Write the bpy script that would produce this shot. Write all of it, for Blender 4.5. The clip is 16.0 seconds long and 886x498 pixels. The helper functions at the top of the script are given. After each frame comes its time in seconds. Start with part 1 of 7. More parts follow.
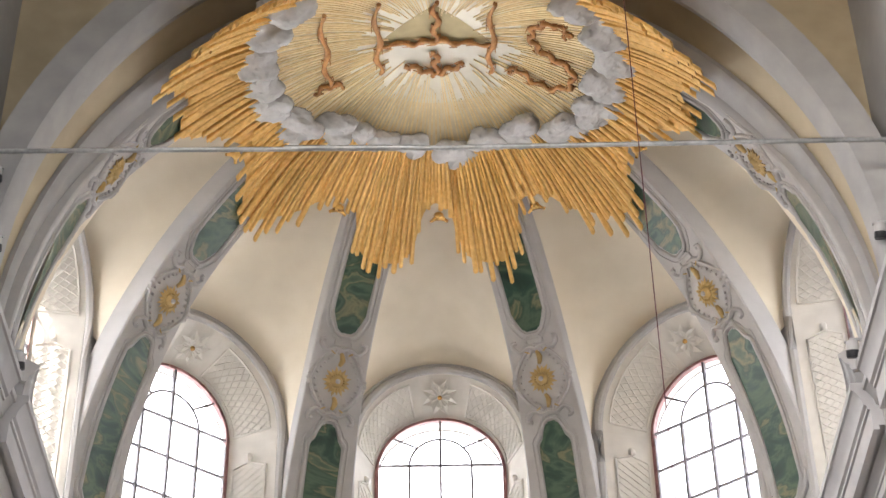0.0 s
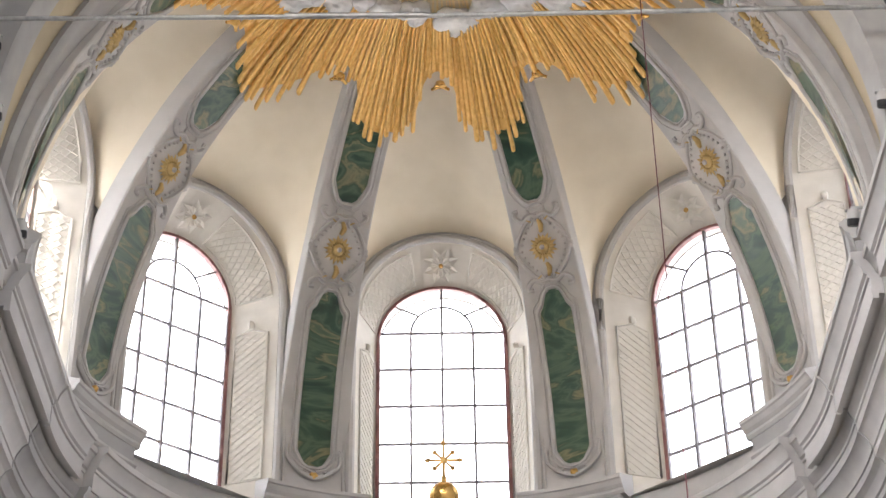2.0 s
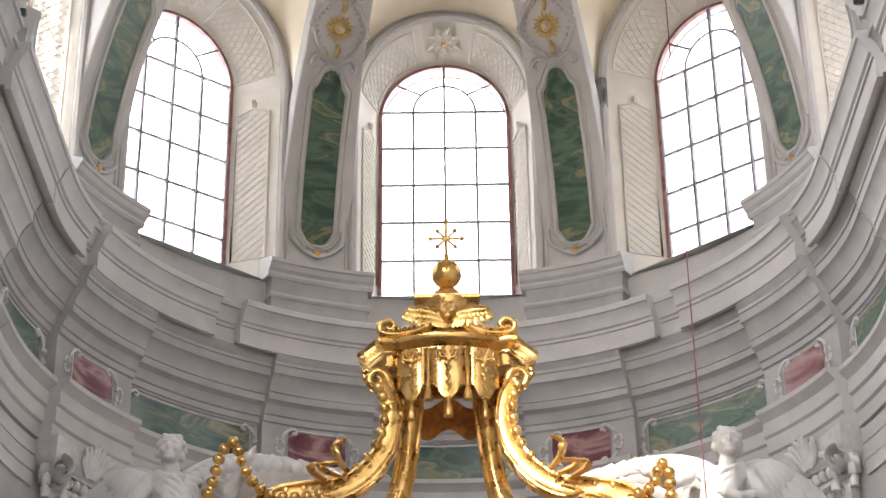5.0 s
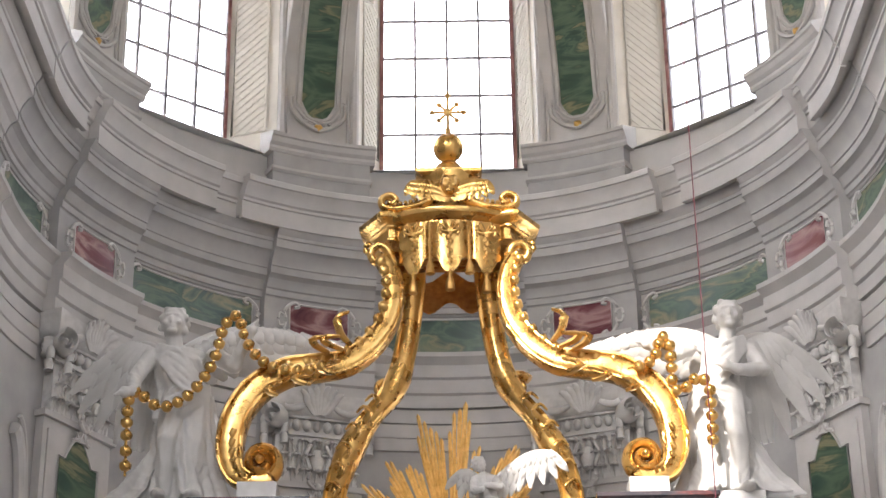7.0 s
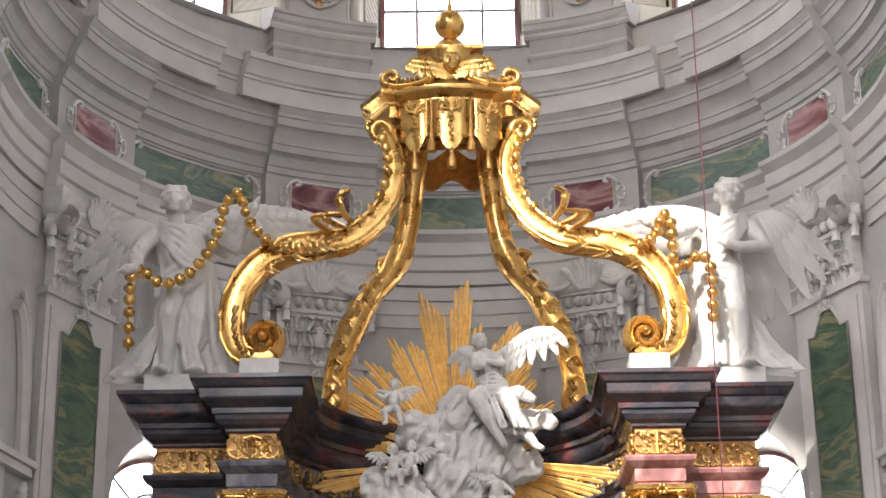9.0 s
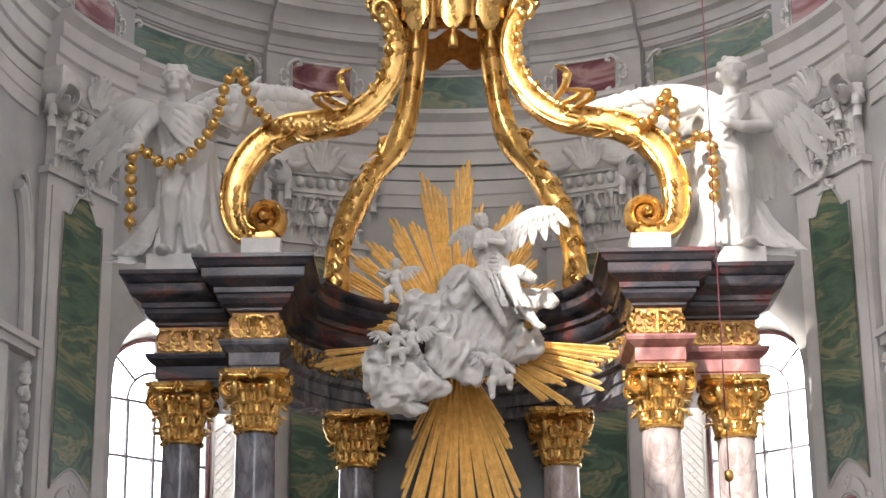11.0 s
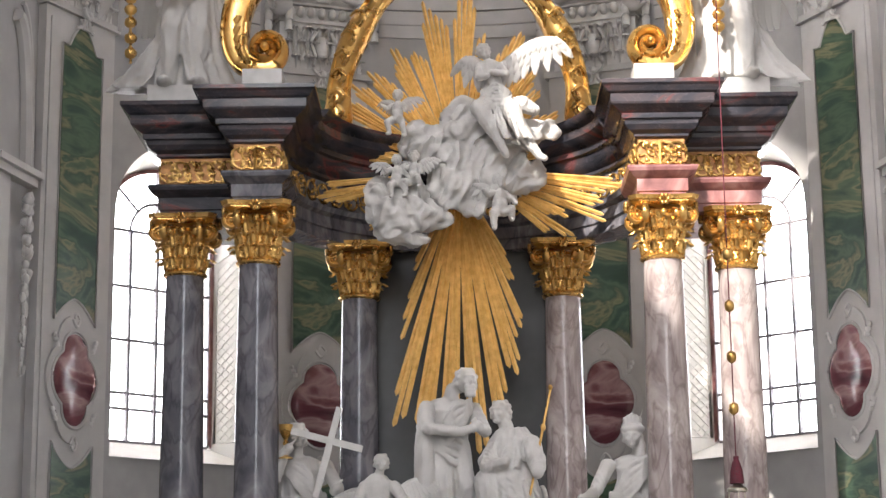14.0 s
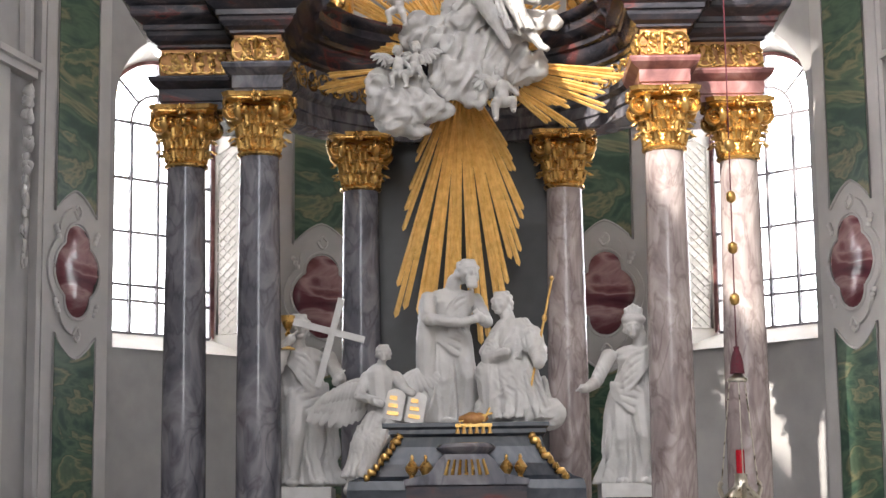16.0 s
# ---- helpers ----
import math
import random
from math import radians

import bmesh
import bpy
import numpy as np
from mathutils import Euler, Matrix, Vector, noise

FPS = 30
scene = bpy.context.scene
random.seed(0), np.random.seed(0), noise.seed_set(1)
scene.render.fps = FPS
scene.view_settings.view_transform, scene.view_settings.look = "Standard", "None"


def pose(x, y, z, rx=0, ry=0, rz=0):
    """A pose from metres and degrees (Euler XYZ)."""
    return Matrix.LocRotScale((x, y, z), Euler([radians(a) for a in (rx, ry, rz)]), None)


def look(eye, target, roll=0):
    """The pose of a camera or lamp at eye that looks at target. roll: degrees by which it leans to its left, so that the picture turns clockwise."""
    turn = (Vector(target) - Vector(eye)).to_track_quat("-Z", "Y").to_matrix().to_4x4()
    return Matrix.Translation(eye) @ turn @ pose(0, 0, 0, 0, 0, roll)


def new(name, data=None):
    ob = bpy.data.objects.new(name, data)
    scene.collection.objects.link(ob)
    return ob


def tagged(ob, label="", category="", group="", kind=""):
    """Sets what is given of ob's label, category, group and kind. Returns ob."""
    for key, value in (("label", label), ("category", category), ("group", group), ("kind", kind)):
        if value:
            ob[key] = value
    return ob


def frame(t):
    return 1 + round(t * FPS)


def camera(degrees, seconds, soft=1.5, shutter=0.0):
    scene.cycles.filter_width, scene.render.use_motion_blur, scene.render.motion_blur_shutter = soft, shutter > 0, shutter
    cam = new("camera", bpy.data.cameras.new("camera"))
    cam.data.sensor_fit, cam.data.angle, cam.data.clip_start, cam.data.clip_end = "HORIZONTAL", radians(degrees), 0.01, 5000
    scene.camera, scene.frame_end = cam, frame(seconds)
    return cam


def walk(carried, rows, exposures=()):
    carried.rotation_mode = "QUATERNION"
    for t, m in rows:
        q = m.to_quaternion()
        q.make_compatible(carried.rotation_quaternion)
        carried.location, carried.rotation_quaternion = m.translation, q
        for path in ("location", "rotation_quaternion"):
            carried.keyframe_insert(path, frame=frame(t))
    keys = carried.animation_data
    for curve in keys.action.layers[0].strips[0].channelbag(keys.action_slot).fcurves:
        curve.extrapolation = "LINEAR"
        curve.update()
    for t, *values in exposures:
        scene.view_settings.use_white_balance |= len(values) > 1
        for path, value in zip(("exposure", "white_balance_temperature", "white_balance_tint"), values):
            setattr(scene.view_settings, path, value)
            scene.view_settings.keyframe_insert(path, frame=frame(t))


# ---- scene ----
# ---------------------------------------------------------------- camera: a tripod in the nave, tilting down
EYE = 1.6
cam = camera(25.97, 16.0)
ROWS = [  # seconds, tilt up, lean, turn (degrees)
    (0.0, 38.962, 0.735, 0.385), (0.5, 38.087, 0.726, 0.382), (1.0, 37.083, 0.719, 0.390), (1.5, 36.106, 0.714, 0.404),
    (2.0, 35.046, 0.71, 0.412), (2.5, 34.018, 0.701, 0.420), (3.0, 32.901, 0.689, 0.430), (3.5, 31.821, 0.676, 0.439),
    (4.0, 30.64, 0.663, 0.441), (4.2, 30.17, 0.662, 0.445), (6.3, 26.05, 0.654, 0.500), (6.5, 25.683, 0.652, 0.505), (7.0, 24.708, 0.644, 0.515),
    (7.5, 23.856, 0.638, 0.527), (8.0, 22.878, 0.63, 0.530), (8.2, 22.49, 0.63, 0.534), (10.3, 18.82, 0.626, 0.590), (10.5, 18.447, 0.625, 0.593), (11.0, 17.47, 0.622, 0.597),
    (11.5, 16.621, 0.623, 0.611), (12.0, 15.725, 0.63, 0.629), (12.5, 14.942, 0.636, 0.640), (13.0, 14.068, 0.639, 0.648),
    (13.5, 13.268, 0.633, 0.659), (14.0, 12.441, 0.627, 0.664), (14.5, 11.696, 0.629, 0.664), (15.0, 10.864, 0.643, 0.690),
    (15.5, 10.044, 0.663, 0.696), (16.0, 9.201, 0.688, 0.720),
]
walk(cam, [(t, pose(0, 0, EYE, 90 + up, lean, turn)) for t, up, lean, turn in ROWS], exposures=[(0.0, 1.36, 6500, 13), (16.0, 1.36, 6500, 13)])

# ---------------------------------------------------------------- light
SUN_DIR = Vector((1.0, 2.0, -1.34)).normalized()
world = bpy.data.worlds.new("sky")
scene.world = world
world.use_nodes = True
wn = world.node_tree
sky = wn.nodes.new("ShaderNodeTexSky")
sky.sky_type, sky.sun_disc = "NISHITA", False
sky.sun_elevation, sky.sun_rotation = math.asin(-SUN_DIR.z), math.atan2(-SUN_DIR.x, -SUN_DIR.y)
wn.links.new(sky.outputs[0], wn.nodes["Background"].inputs[0])
wn.nodes["Background"].inputs[1].default_value = 0.15
sun = new("sun", bpy.data.lights.new("sun", "SUN"))
sun.data.energy, sun.data.angle, sun.data.color = 4.0, radians(0.6), (1.0, 0.93, 0.82)
sun.matrix_world = look((0, 0, 0), SUN_DIR)


def window_light(where, facing, wide, high, watts, spread=180):
    """Skylight that enters by a window's opening, seen or added out of view."""
    lamp = new("window_light", bpy.data.lights.new("window_light", "AREA"))
    lamp.data.shape, lamp.data.size, lamp.data.size_y, lamp.data.energy = "RECTANGLE", wide, high, watts
    lamp.data.color, lamp.data.spread = (1.0, 0.985, 0.98), radians(spread)
    lamp.matrix_world = look(where, Vector(where) + Vector(facing))
    return lamp


UPPER_W, LOWER_W, CLEAR_W, NAVE_FILL_W = 430.0, 400.0, 950.0, 850.0

# ---------------------------------------------------------------- materials
def nodes_of(name):
    m = bpy.data.materials.new(name)
    m.use_nodes = True
    return m, m.node_tree, m.node_tree.nodes["Principled BSDF"]


def noise_node(nt, scale, detail=6.0, distortion=0.0, stretch=(1, 1, 1), turn=(0, 0, 0)):
    co, mp, nz = (nt.nodes.new("ShaderNode" + k) for k in ("TexCoord", "Mapping", "TexNoise"))
    mp.inputs["Scale"].default_value, mp.inputs["Rotation"].default_value = stretch, turn
    nz.inputs["Scale"].default_value, nz.inputs["Detail"].default_value, nz.inputs["Distortion"].default_value = scale, detail, distortion
    nt.links.new(co.outputs["Object"], mp.inputs[0])
    nt.links.new(mp.outputs[0], nz.inputs["Vector"])
    return nz


def ramp_node(nt, src, stops):
    r = nt.nodes.new("ShaderNodeValToRGB")
    while len(r.color_ramp.elements) < len(stops):
        r.color_ramp.elements.new(0.5)
    for e, (p, c) in zip(r.color_ramp.elements, stops):
        e.position, e.color = p, (*c, 1)
    nt.links.new(src, r.inputs[0])
    return r


def mixed(nt, a, b, how, fac):
    m = nt.nodes.new("ShaderNodeMix")
    m.data_type, m.blend_type = "RGBA", how
    m.inputs[0].default_value = fac
    nt.links.new(a, m.inputs[6])
    nt.links.new(b, m.inputs[7])
    return m.outputs[2]


def bumped(nt, bsdf, src, strength, distance):
    b = nt.nodes.new("ShaderNodeBump")
    b.inputs["Strength"].default_value, b.inputs["Distance"].default_value = strength, distance
    nt.links.new(src, b.inputs["Height"])
    nt.links.new(b.outputs[0], bsdf.inputs["Normal"])


def plain(name, dark, light, scale=3.0, rough=0.6, metal=0.0, bump=0.15, grain=40.0, distance=0.01, stain=0.25, detail=7.0):
    """A surface that varies at two scales, with a fine relief."""
    m, nt, b = nodes_of(name)
    fine = noise_node(nt, scale, detail)
    big = noise_node(nt, scale * 0.13, 4.0, 0.6)
    col = ramp_node(nt, fine.outputs[0], [(0.3, dark), (0.7, light)])
    broad = ramp_node(nt, big.outputs[0], [(0.35, (1 - stain,) * 3), (0.6, (1, 1, 1))])
    nt.links.new(mixed(nt, col.outputs[0], broad.outputs[0], "MULTIPLY", 1.0), b.inputs["Base Color"])
    rr = ramp_node(nt, fine.outputs[0], [(0.3, (rough * 0.8,) * 3), (0.7, (min(1, rough * 1.2),) * 3)])
    nt.links.new(rr.outputs[0], b.inputs["Roughness"])
    b.inputs["Metallic"].default_value = metal
    bumped(nt, b, noise_node(nt, grain, 5.0).outputs[0], bump, distance)
    return m


def marble(name, stops, scale, rough=0.18, distortion=1.6, stretch=(1, 1, 1), turn=(0, 0, 0), vein=None, vein_scale=2.0, vein_width=0.03):
    m, nt, b = nodes_of(name)
    body = noise_node(nt, scale, 9.0, distortion, stretch, turn)
    col = ramp_node(nt, body.outputs[0], stops).outputs[0]
    if vein:
        v = noise_node(nt, vein_scale, 6.0, 1.2, stretch, turn)
        w = 0.5
        line = ramp_node(nt, v.outputs[0], [(w - vein_width, (1, 1, 1)), (w, vein), (w + vein_width, (1, 1, 1))])
        col = mixed(nt, col, line.outputs[0], "MULTIPLY", 0.5)
    nt.links.new(col, b.inputs["Base Color"])
    b.inputs["Roughness"].default_value = rough
    bumped(nt, b, noise_node(nt, 9.0, 3.0).outputs[0], 0.04, 0.01)
    return m


GREY = plain("grey_limewash", (0.315, 0.31, 0.307), (0.385, 0.377, 0.37), 2.2, 0.75, bump=0.05, grain=30, stain=0.11)
PALE = plain("pale_grey_limewash", (0.42, 0.408, 0.40), (0.49, 0.477, 0.465), 2.2, 0.72, bump=0.05, grain=30, stain=0.11)
CREAM = plain("cream_limewash", (0.76, 0.68, 0.54), (0.82, 0.745, 0.61), 1.6, 0.8, bump=0.1, grain=24, stain=0.14)
WHITEWASH = plain("white_limewash", (0.66, 0.63, 0.575), (0.76, 0.73, 0.675), 2.2, 0.75, bump=0.1, grain=30, stain=0.12)
# cream of the choir vault, darkened in colour to stand in for its shade
SHADED_CREAM = plain("shaded_cream_limewash", (0.42, 0.35, 0.235), (0.51, 0.43, 0.30), 1.6, 0.8, bump=0.1, grain=24, stain=0.2)
STUCCO = plain("white_stucco", (0.47, 0.46, 0.448), (0.60, 0.59, 0.576), 6.0, 0.5, bump=0.1, grain=50, stain=0.12)
ALABASTER = plain("white_polished_stucco", (0.47, 0.46, 0.447), (0.60, 0.59, 0.575), 5.0, 0.55, bump=0.08, grain=30, stain=0.14)
GOLD = plain("burnished_gold_leaf", (0.50, 0.27, 0.065), (0.86, 0.56, 0.20), 4.0, 0.28, 0.85, bump=0.14, grain=12, distance=0.012, stain=0.2)
GOLD_MATT = plain("matt_gold_leaf", (0.52, 0.30, 0.09), (0.78, 0.50, 0.18), 7.0, 0.42, 1.0, bump=0.3, grain=30, distance=0.008, stain=0.25)
GILT_WOOD = plain("gilded_wood", (0.70, 0.42, 0.12), (0.92, 0.62, 0.23), 9.0, 0.4, 0.25, bump=0.3, grain=30, distance=0.008, stain=0.1)
GREEN = marble("green_scagliola", [(0.28, (0.010, 0.028, 0.021)), (0.40, (0.026, 0.065, 0.044)), (0.46, (0.075, 0.125, 0.078)), (0.51, (0.032, 0.072, 0.047)), (0.56, (0.21, 0.195, 0.11)), (0.60, (0.09, 0.13, 0.08)), (0.72, (0.028, 0.062, 0.043))], 0.65, 0.3, 1.7, (0.8, 0.8, 1.7), (0.6, 0.35, 0.3))
PURPLE = marble("red_violet_scagliola", [(0.3, (0.065, 0.016, 0.024)), (0.45, (0.14, 0.045, 0.055)), (0.53, (0.34, 0.21, 0.21)), (0.59, (0.19, 0.075, 0.08)), (0.7, (0.085, 0.024, 0.035))], 0.75, 0.16, 1.2, (0.7, 0.7, 1.8), (0.5, 0.2, 0.1))
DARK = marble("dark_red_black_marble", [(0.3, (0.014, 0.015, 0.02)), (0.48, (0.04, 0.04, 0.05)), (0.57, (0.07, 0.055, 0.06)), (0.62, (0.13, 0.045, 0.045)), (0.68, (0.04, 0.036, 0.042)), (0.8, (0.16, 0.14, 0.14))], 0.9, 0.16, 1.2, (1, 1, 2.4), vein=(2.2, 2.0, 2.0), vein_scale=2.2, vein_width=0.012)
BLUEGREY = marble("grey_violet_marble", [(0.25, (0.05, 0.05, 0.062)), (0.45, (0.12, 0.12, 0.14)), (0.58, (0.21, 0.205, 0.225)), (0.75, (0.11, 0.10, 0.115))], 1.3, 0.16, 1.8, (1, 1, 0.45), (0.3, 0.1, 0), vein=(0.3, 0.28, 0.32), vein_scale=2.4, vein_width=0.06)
# lit copy of the column marble: the right columns' sunlight as a paler rose
SUNLIT_GREY = marble("sunlit_grey_marble", [(0.25, (0.18, 0.14, 0.135)), (0.45, (0.31, 0.26, 0.255)), (0.58, (0.44, 0.385, 0.37)), (0.75, (0.25, 0.205, 0.205))], 1.2, 0.16, 1.8, (1, 1, 0.45), (-0.3, 0.1, 0), vein=(0.4, 0.33, 0.33), vein_scale=2.4, vein_width=0.06)
# red of the window frames; also paints the sunlight on the right altar architraves
FRAME_AND_SUNLIT_RED = marble("red_frame_and_sunlit_marble", [(0.3, (0.14, 0.055, 0.055)), (0.5, (0.27, 0.12, 0.115)), (0.7, (0.40, 0.23, 0.22))], 2.0, 0.35)
# iron of the window bars, paled in colour to imitate the glare around them
IRON = plain("glare_paled_iron", (0.20, 0.185, 0.20), (0.28, 0.26, 0.28), 20, 0.5, 0.0, bump=0.1)
STEEL = plain("brushed_steel", (0.42, 0.43, 0.43), (0.58, 0.59, 0.58), 12, 0.42, 0.85, bump=0.05)
ROPE_RED = plain("wine_red_cord", (0.06, 0.006, 0.014), (0.11, 0.011, 0.024), 60, 0.8, bump=0.4, grain=200)
SILVER = plain("tarnished_silver", (0.42, 0.38, 0.30), (0.72, 0.68, 0.58), 14, 0.3, 1.0, bump=0.2)
BLACK = plain("black_lacquer", (0.012, 0.012, 0.014), (0.025, 0.025, 0.028), 20, 0.4)
FLOOR = plain("stone_floor", (0.20, 0.18, 0.155), (0.30, 0.275, 0.24), 2.0, 0.4)
RUBY = plain("ruby_glass", (0.30, 0.005, 0.015), (0.42, 0.01, 0.02), 8, 0.1)
PAINT_GLORY = plain("pale_gold_painted_sky", (0.76, 0.66, 0.46), (0.88, 0.80, 0.62), 2.5, 0.7, stain=0.2)
PAINT_LIGHT = plain("pale_cream_paint", (0.80, 0.76, 0.64), (0.88, 0.85, 0.74), 2.5, 0.7)
PAINT_OCHRE = plain("ochre_paint", (0.40, 0.33, 0.17), (0.52, 0.44, 0.24), 2.5, 0.7)
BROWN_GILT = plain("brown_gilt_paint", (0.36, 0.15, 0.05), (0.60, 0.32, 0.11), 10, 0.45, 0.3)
CLOUD = plain("grey_white_stucco_cloud", (0.44, 0.432, 0.42), (0.57, 0.56, 0.545), 3.0, 0.7, stain=0.2)

GILT_LINE = plain("bright_gilt_paint", (0.80, 0.62, 0.32), (0.92, 0.78, 0.48), 8, 0.35, 0.3, stain=0.1)
GOLD_PAINT = plain("yellow_gold_paint", (0.42, 0.29, 0.11), (0.58, 0.42, 0.18), 8, 0.5, 0.25, stain=0.2)


def glass_material():
    m, nt, b = nodes_of("leaded_glass")
    b.inputs["Base Color"].default_value = (0.95, 0.96, 0.97, 1)
    b.inputs["Roughness"].default_value = 0.12
    b.inputs["Transmission Weight"].default_value = 1.0
    b.inputs["IOR"].default_value = 1.05
    bumped(nt, b, noise_node(nt, 4.0, 2.0).outputs[0], 0.05, 0.01)
    return m


SLATE = marble("blue_grey_slate_marble", [(0.3, (0.014, 0.018, 0.025)), (0.5, (0.034, 0.04, 0.052)), (0.7, (0.065, 0.07, 0.084))], 1.6, 0.2, 1.4)
GLASS = glass_material()

# ---------------------------------------------------------------- mesh tools
CY = 30.0  # the apse's centre lies at (0, CY)


def P(phi, r, z):
    """A point of the apse by angle (degrees from the altar's axis, right positive), radius and height."""
    a = radians(phi)
    return (r * math.sin(a), CY + r * math.cos(a), z)


class Shape:
    """Gathers the faces of one part."""

    def __init__(self):
        self.v, self.f = [], []

    def add(self, verts, faces):
        n = len(self.v)
        self.v += [tuple(p) for p in verts]
        self.f += [tuple(i + n for i in face) for face in faces]
        return self

    def grid(self, rows, closed_u=False, closed_v=False):
        """Rows of points, joined into quads; closed_u closes each row, closed_v joins the last row to the first."""
        nr, nc = len(rows), len(rows[0])
        faces = []
        for i in range(nr if closed_v else nr - 1):
            for j in range(nc if closed_u else nc - 1):
                a, b = i, (i + 1) % nr
                c, d = j, (j + 1) % nc
                faces.append((a * nc + c, a * nc + d, b * nc + d, b * nc + c))
        return self.add([p for r in rows for p in r], faces)

    def solid(self, rows):
        """Closed outlines, joined, with caps at both ends."""
        n, nc = len(rows), len(rows[0])
        self.grid(rows, closed_u=True)
        base = len(self.v) - n * nc
        self.f.append(tuple(base + i for i in reversed(range(nc))))
        self.f.append(tuple(base + (n - 1) * nc + i for i in range(nc)))
        return self

    def box(self, x0, x1, y0, y1, z0, z1, m=None):
        p = [Vector((x, y, z)) for x in (x0, x1) for y in (y0, y1) for z in (z0, z1)]
        if m is not None:
            p = [m @ q for q in p]
        return self.add(p, [(0, 1, 3, 2), (4, 6, 7, 5), (0, 4, 5, 1), (2, 3, 7, 6), (0, 2, 6, 4), (1, 5, 7, 3)])

    def lathe(self, profile, n=24, at=(0, 0, 0), m=None):
        rows = []
        for r, z in profile:
            ring = [Vector((r * math.cos(2 * math.pi * k / n), r * math.sin(2 * math.pi * k / n), z)) for k in range(n)]
            rows.append([(m @ q if m is not None else q) + Vector(at) for q in ring])
        return self.solid(rows)

    def tube(self, pts, radii, n=8, flat=1.0, up=(0, 0, 1), boxy=1.0):
        """A rod along points; radii one number or one a point; flat squeezes it along up."""
        pts = [Vector(p) for p in pts]
        radii = radii if hasattr(radii, "__len__") else [radii] * len(pts)
        rows, ref = [], Vector(up)
        for i, p in enumerate(pts):
            d = (pts[min(i + 1, len(pts) - 1)] - pts[max(i - 1, 0)]).normalized()
            s = d.cross(ref)
            if s.length < 1e-4:
                s = d.cross(Vector((1, 0.2, 0)))
            s.normalize()
            t = s.cross(d)
            ringp = []
            for k in range(n):
                c, q = math.cos(2 * math.pi * (k + 0.5) / n), math.sin(2 * math.pi * (k + 0.5) / n)
                c, q = math.copysign(abs(c) ** boxy, c), math.copysign(abs(q) ** boxy, q)
                ringp.append(p + s * radii[i] * c + t * radii[i] * flat * q)
            rows.append(ringp)
        return self.solid(rows)

    def band(self, pts, across, wide, thick, normal):
        """A flat bar along points with a rectangular section: across and normal give its two directions at each point."""
        rows = []
        for i, p in enumerate(pts):
            p, a, nn = Vector(p), Vector(across[i]), Vector(normal[i])
            w = wide[i] if hasattr(wide, "__len__") else wide
            h = thick[i] if hasattr(thick, "__len__") else thick
            rows.append([p - a * w, p + a * w, p + a * w + nn * h, p - a * w + nn * h])
        return self.solid(rows)

    def blob(self, at, size, n=10, m=None, rough=0.0, freq=2.0):
        rows = []
        for i in range(1, n):
            th = math.pi * i / n
            row = []
            for k in range(2 * n):
                a = math.pi * k / n
                q = Vector((math.sin(th) * math.cos(a), math.sin(th) * math.sin(a), math.cos(th)))
                s = 1.0 + (rough * noise.noise(q * freq + Vector(at)) if rough else 0.0)
                q = Vector((q.x * size[0] * s, q.y * size[1] * s, q.z * size[2] * s))
                row.append((m @ q if m is not None else q) + Vector(at))
            rows.append(row)
        return self.solid(rows)

    def mesh(self, name, smooth=False):
        me = bpy.data.meshes.new(name)
        me.from_pydata(self.v, [], self.f)
        bm = bmesh.new()
        bm.from_mesh(me)
        bmesh.ops.recalc_face_normals(bm, faces=bm.faces)
        bm.to_mesh(me)
        bm.free()
        if smooth:
            me.polygons.foreach_set("use_smooth", [True] * len(me.polygons))
            me.set_sharp_from_angle(angle=radians(smooth if smooth > 1 else 40))
        return me


def part(name, shape, material, parent=None, label="", smooth=False):
    """One mesh under a thing, or on its own."""
    me = shape if isinstance(shape, bpy.types.Mesh) else shape.mesh(name, smooth)
    if not me.materials:
        me.materials.append(material)
    ob = new(name, me)
    if parent is not None:
        ob.parent = parent
    return tagged(ob, label)


def thing(name, label, category, group="", at=(0, 0, 0), kind=""):
    """An Empty at a thing's base, which holds its parts."""
    ob = new(name)
    ob.matrix_world = Matrix.Translation(at)
    ob.empty_display_size = 0.1
    return tagged(ob, label, category, group, kind)


def arc(a, b, step=1.5):
    n = max(1, int(round(abs(b - a) / step)))
    return [a + (b - a) * i / n for i in range(n + 1)]


def ring(shape, profile, a, b, step=1.5, centre=(0.0, CY)):
    """Sweeps a closed outline of (radius, height) round the apse from angle a to b."""
    rows = []
    for phi in arc(a, b, step):
        s, c = math.sin(radians(phi)), math.cos(radians(phi))
        rows.append([(centre[0] + r * s, centre[1] + r * c, z) for r, z in profile])
    return shape.solid(rows)


def spiral(centre, r0, r1, turns, start, n=40, sense=1):
    """Points of a spiral in the xz plane."""
    out = []
    for i in range(n + 1):
        u = i / n
        a = start + sense * 2 * math.pi * turns * u
        r = r0 + (r1 - r0) * u ** 0.8
        out.append((centre[0] + r * math.cos(a), centre[1], centre[2] + r * math.sin(a)))
    return out


def bezier(points, n=10):
    """A smooth line through points."""
    pts = [Vector(p) for p in points]
    out = []
    for i in range(len(pts) - 1):
        p0, p1, p2, p3 = pts[max(i - 1, 0)], pts[i], pts[i + 1], pts[min(i + 2, len(pts) - 1)]
        for k in range(n):
            t = k / n
            out.append(0.5 * ((2 * p1) + (p2 - p0) * t + (2 * p0 - 5 * p1 + 4 * p2 - p3) * t * t + (3 * p1 - p0 - 3 * p2 + p3) * t ** 3))
    return out + [pts[-1]]

# ---------------------------------------------------------------- the apse: walls, entablature, windows
RIBS = (-101.5, -63.3, -21.2, 21.2, 63.3, 101.5)
BAYS = (-84.5, -42.4, 0.0, 42.4, 84.5)
LOW_BAYS = (-42.2, 42.2)
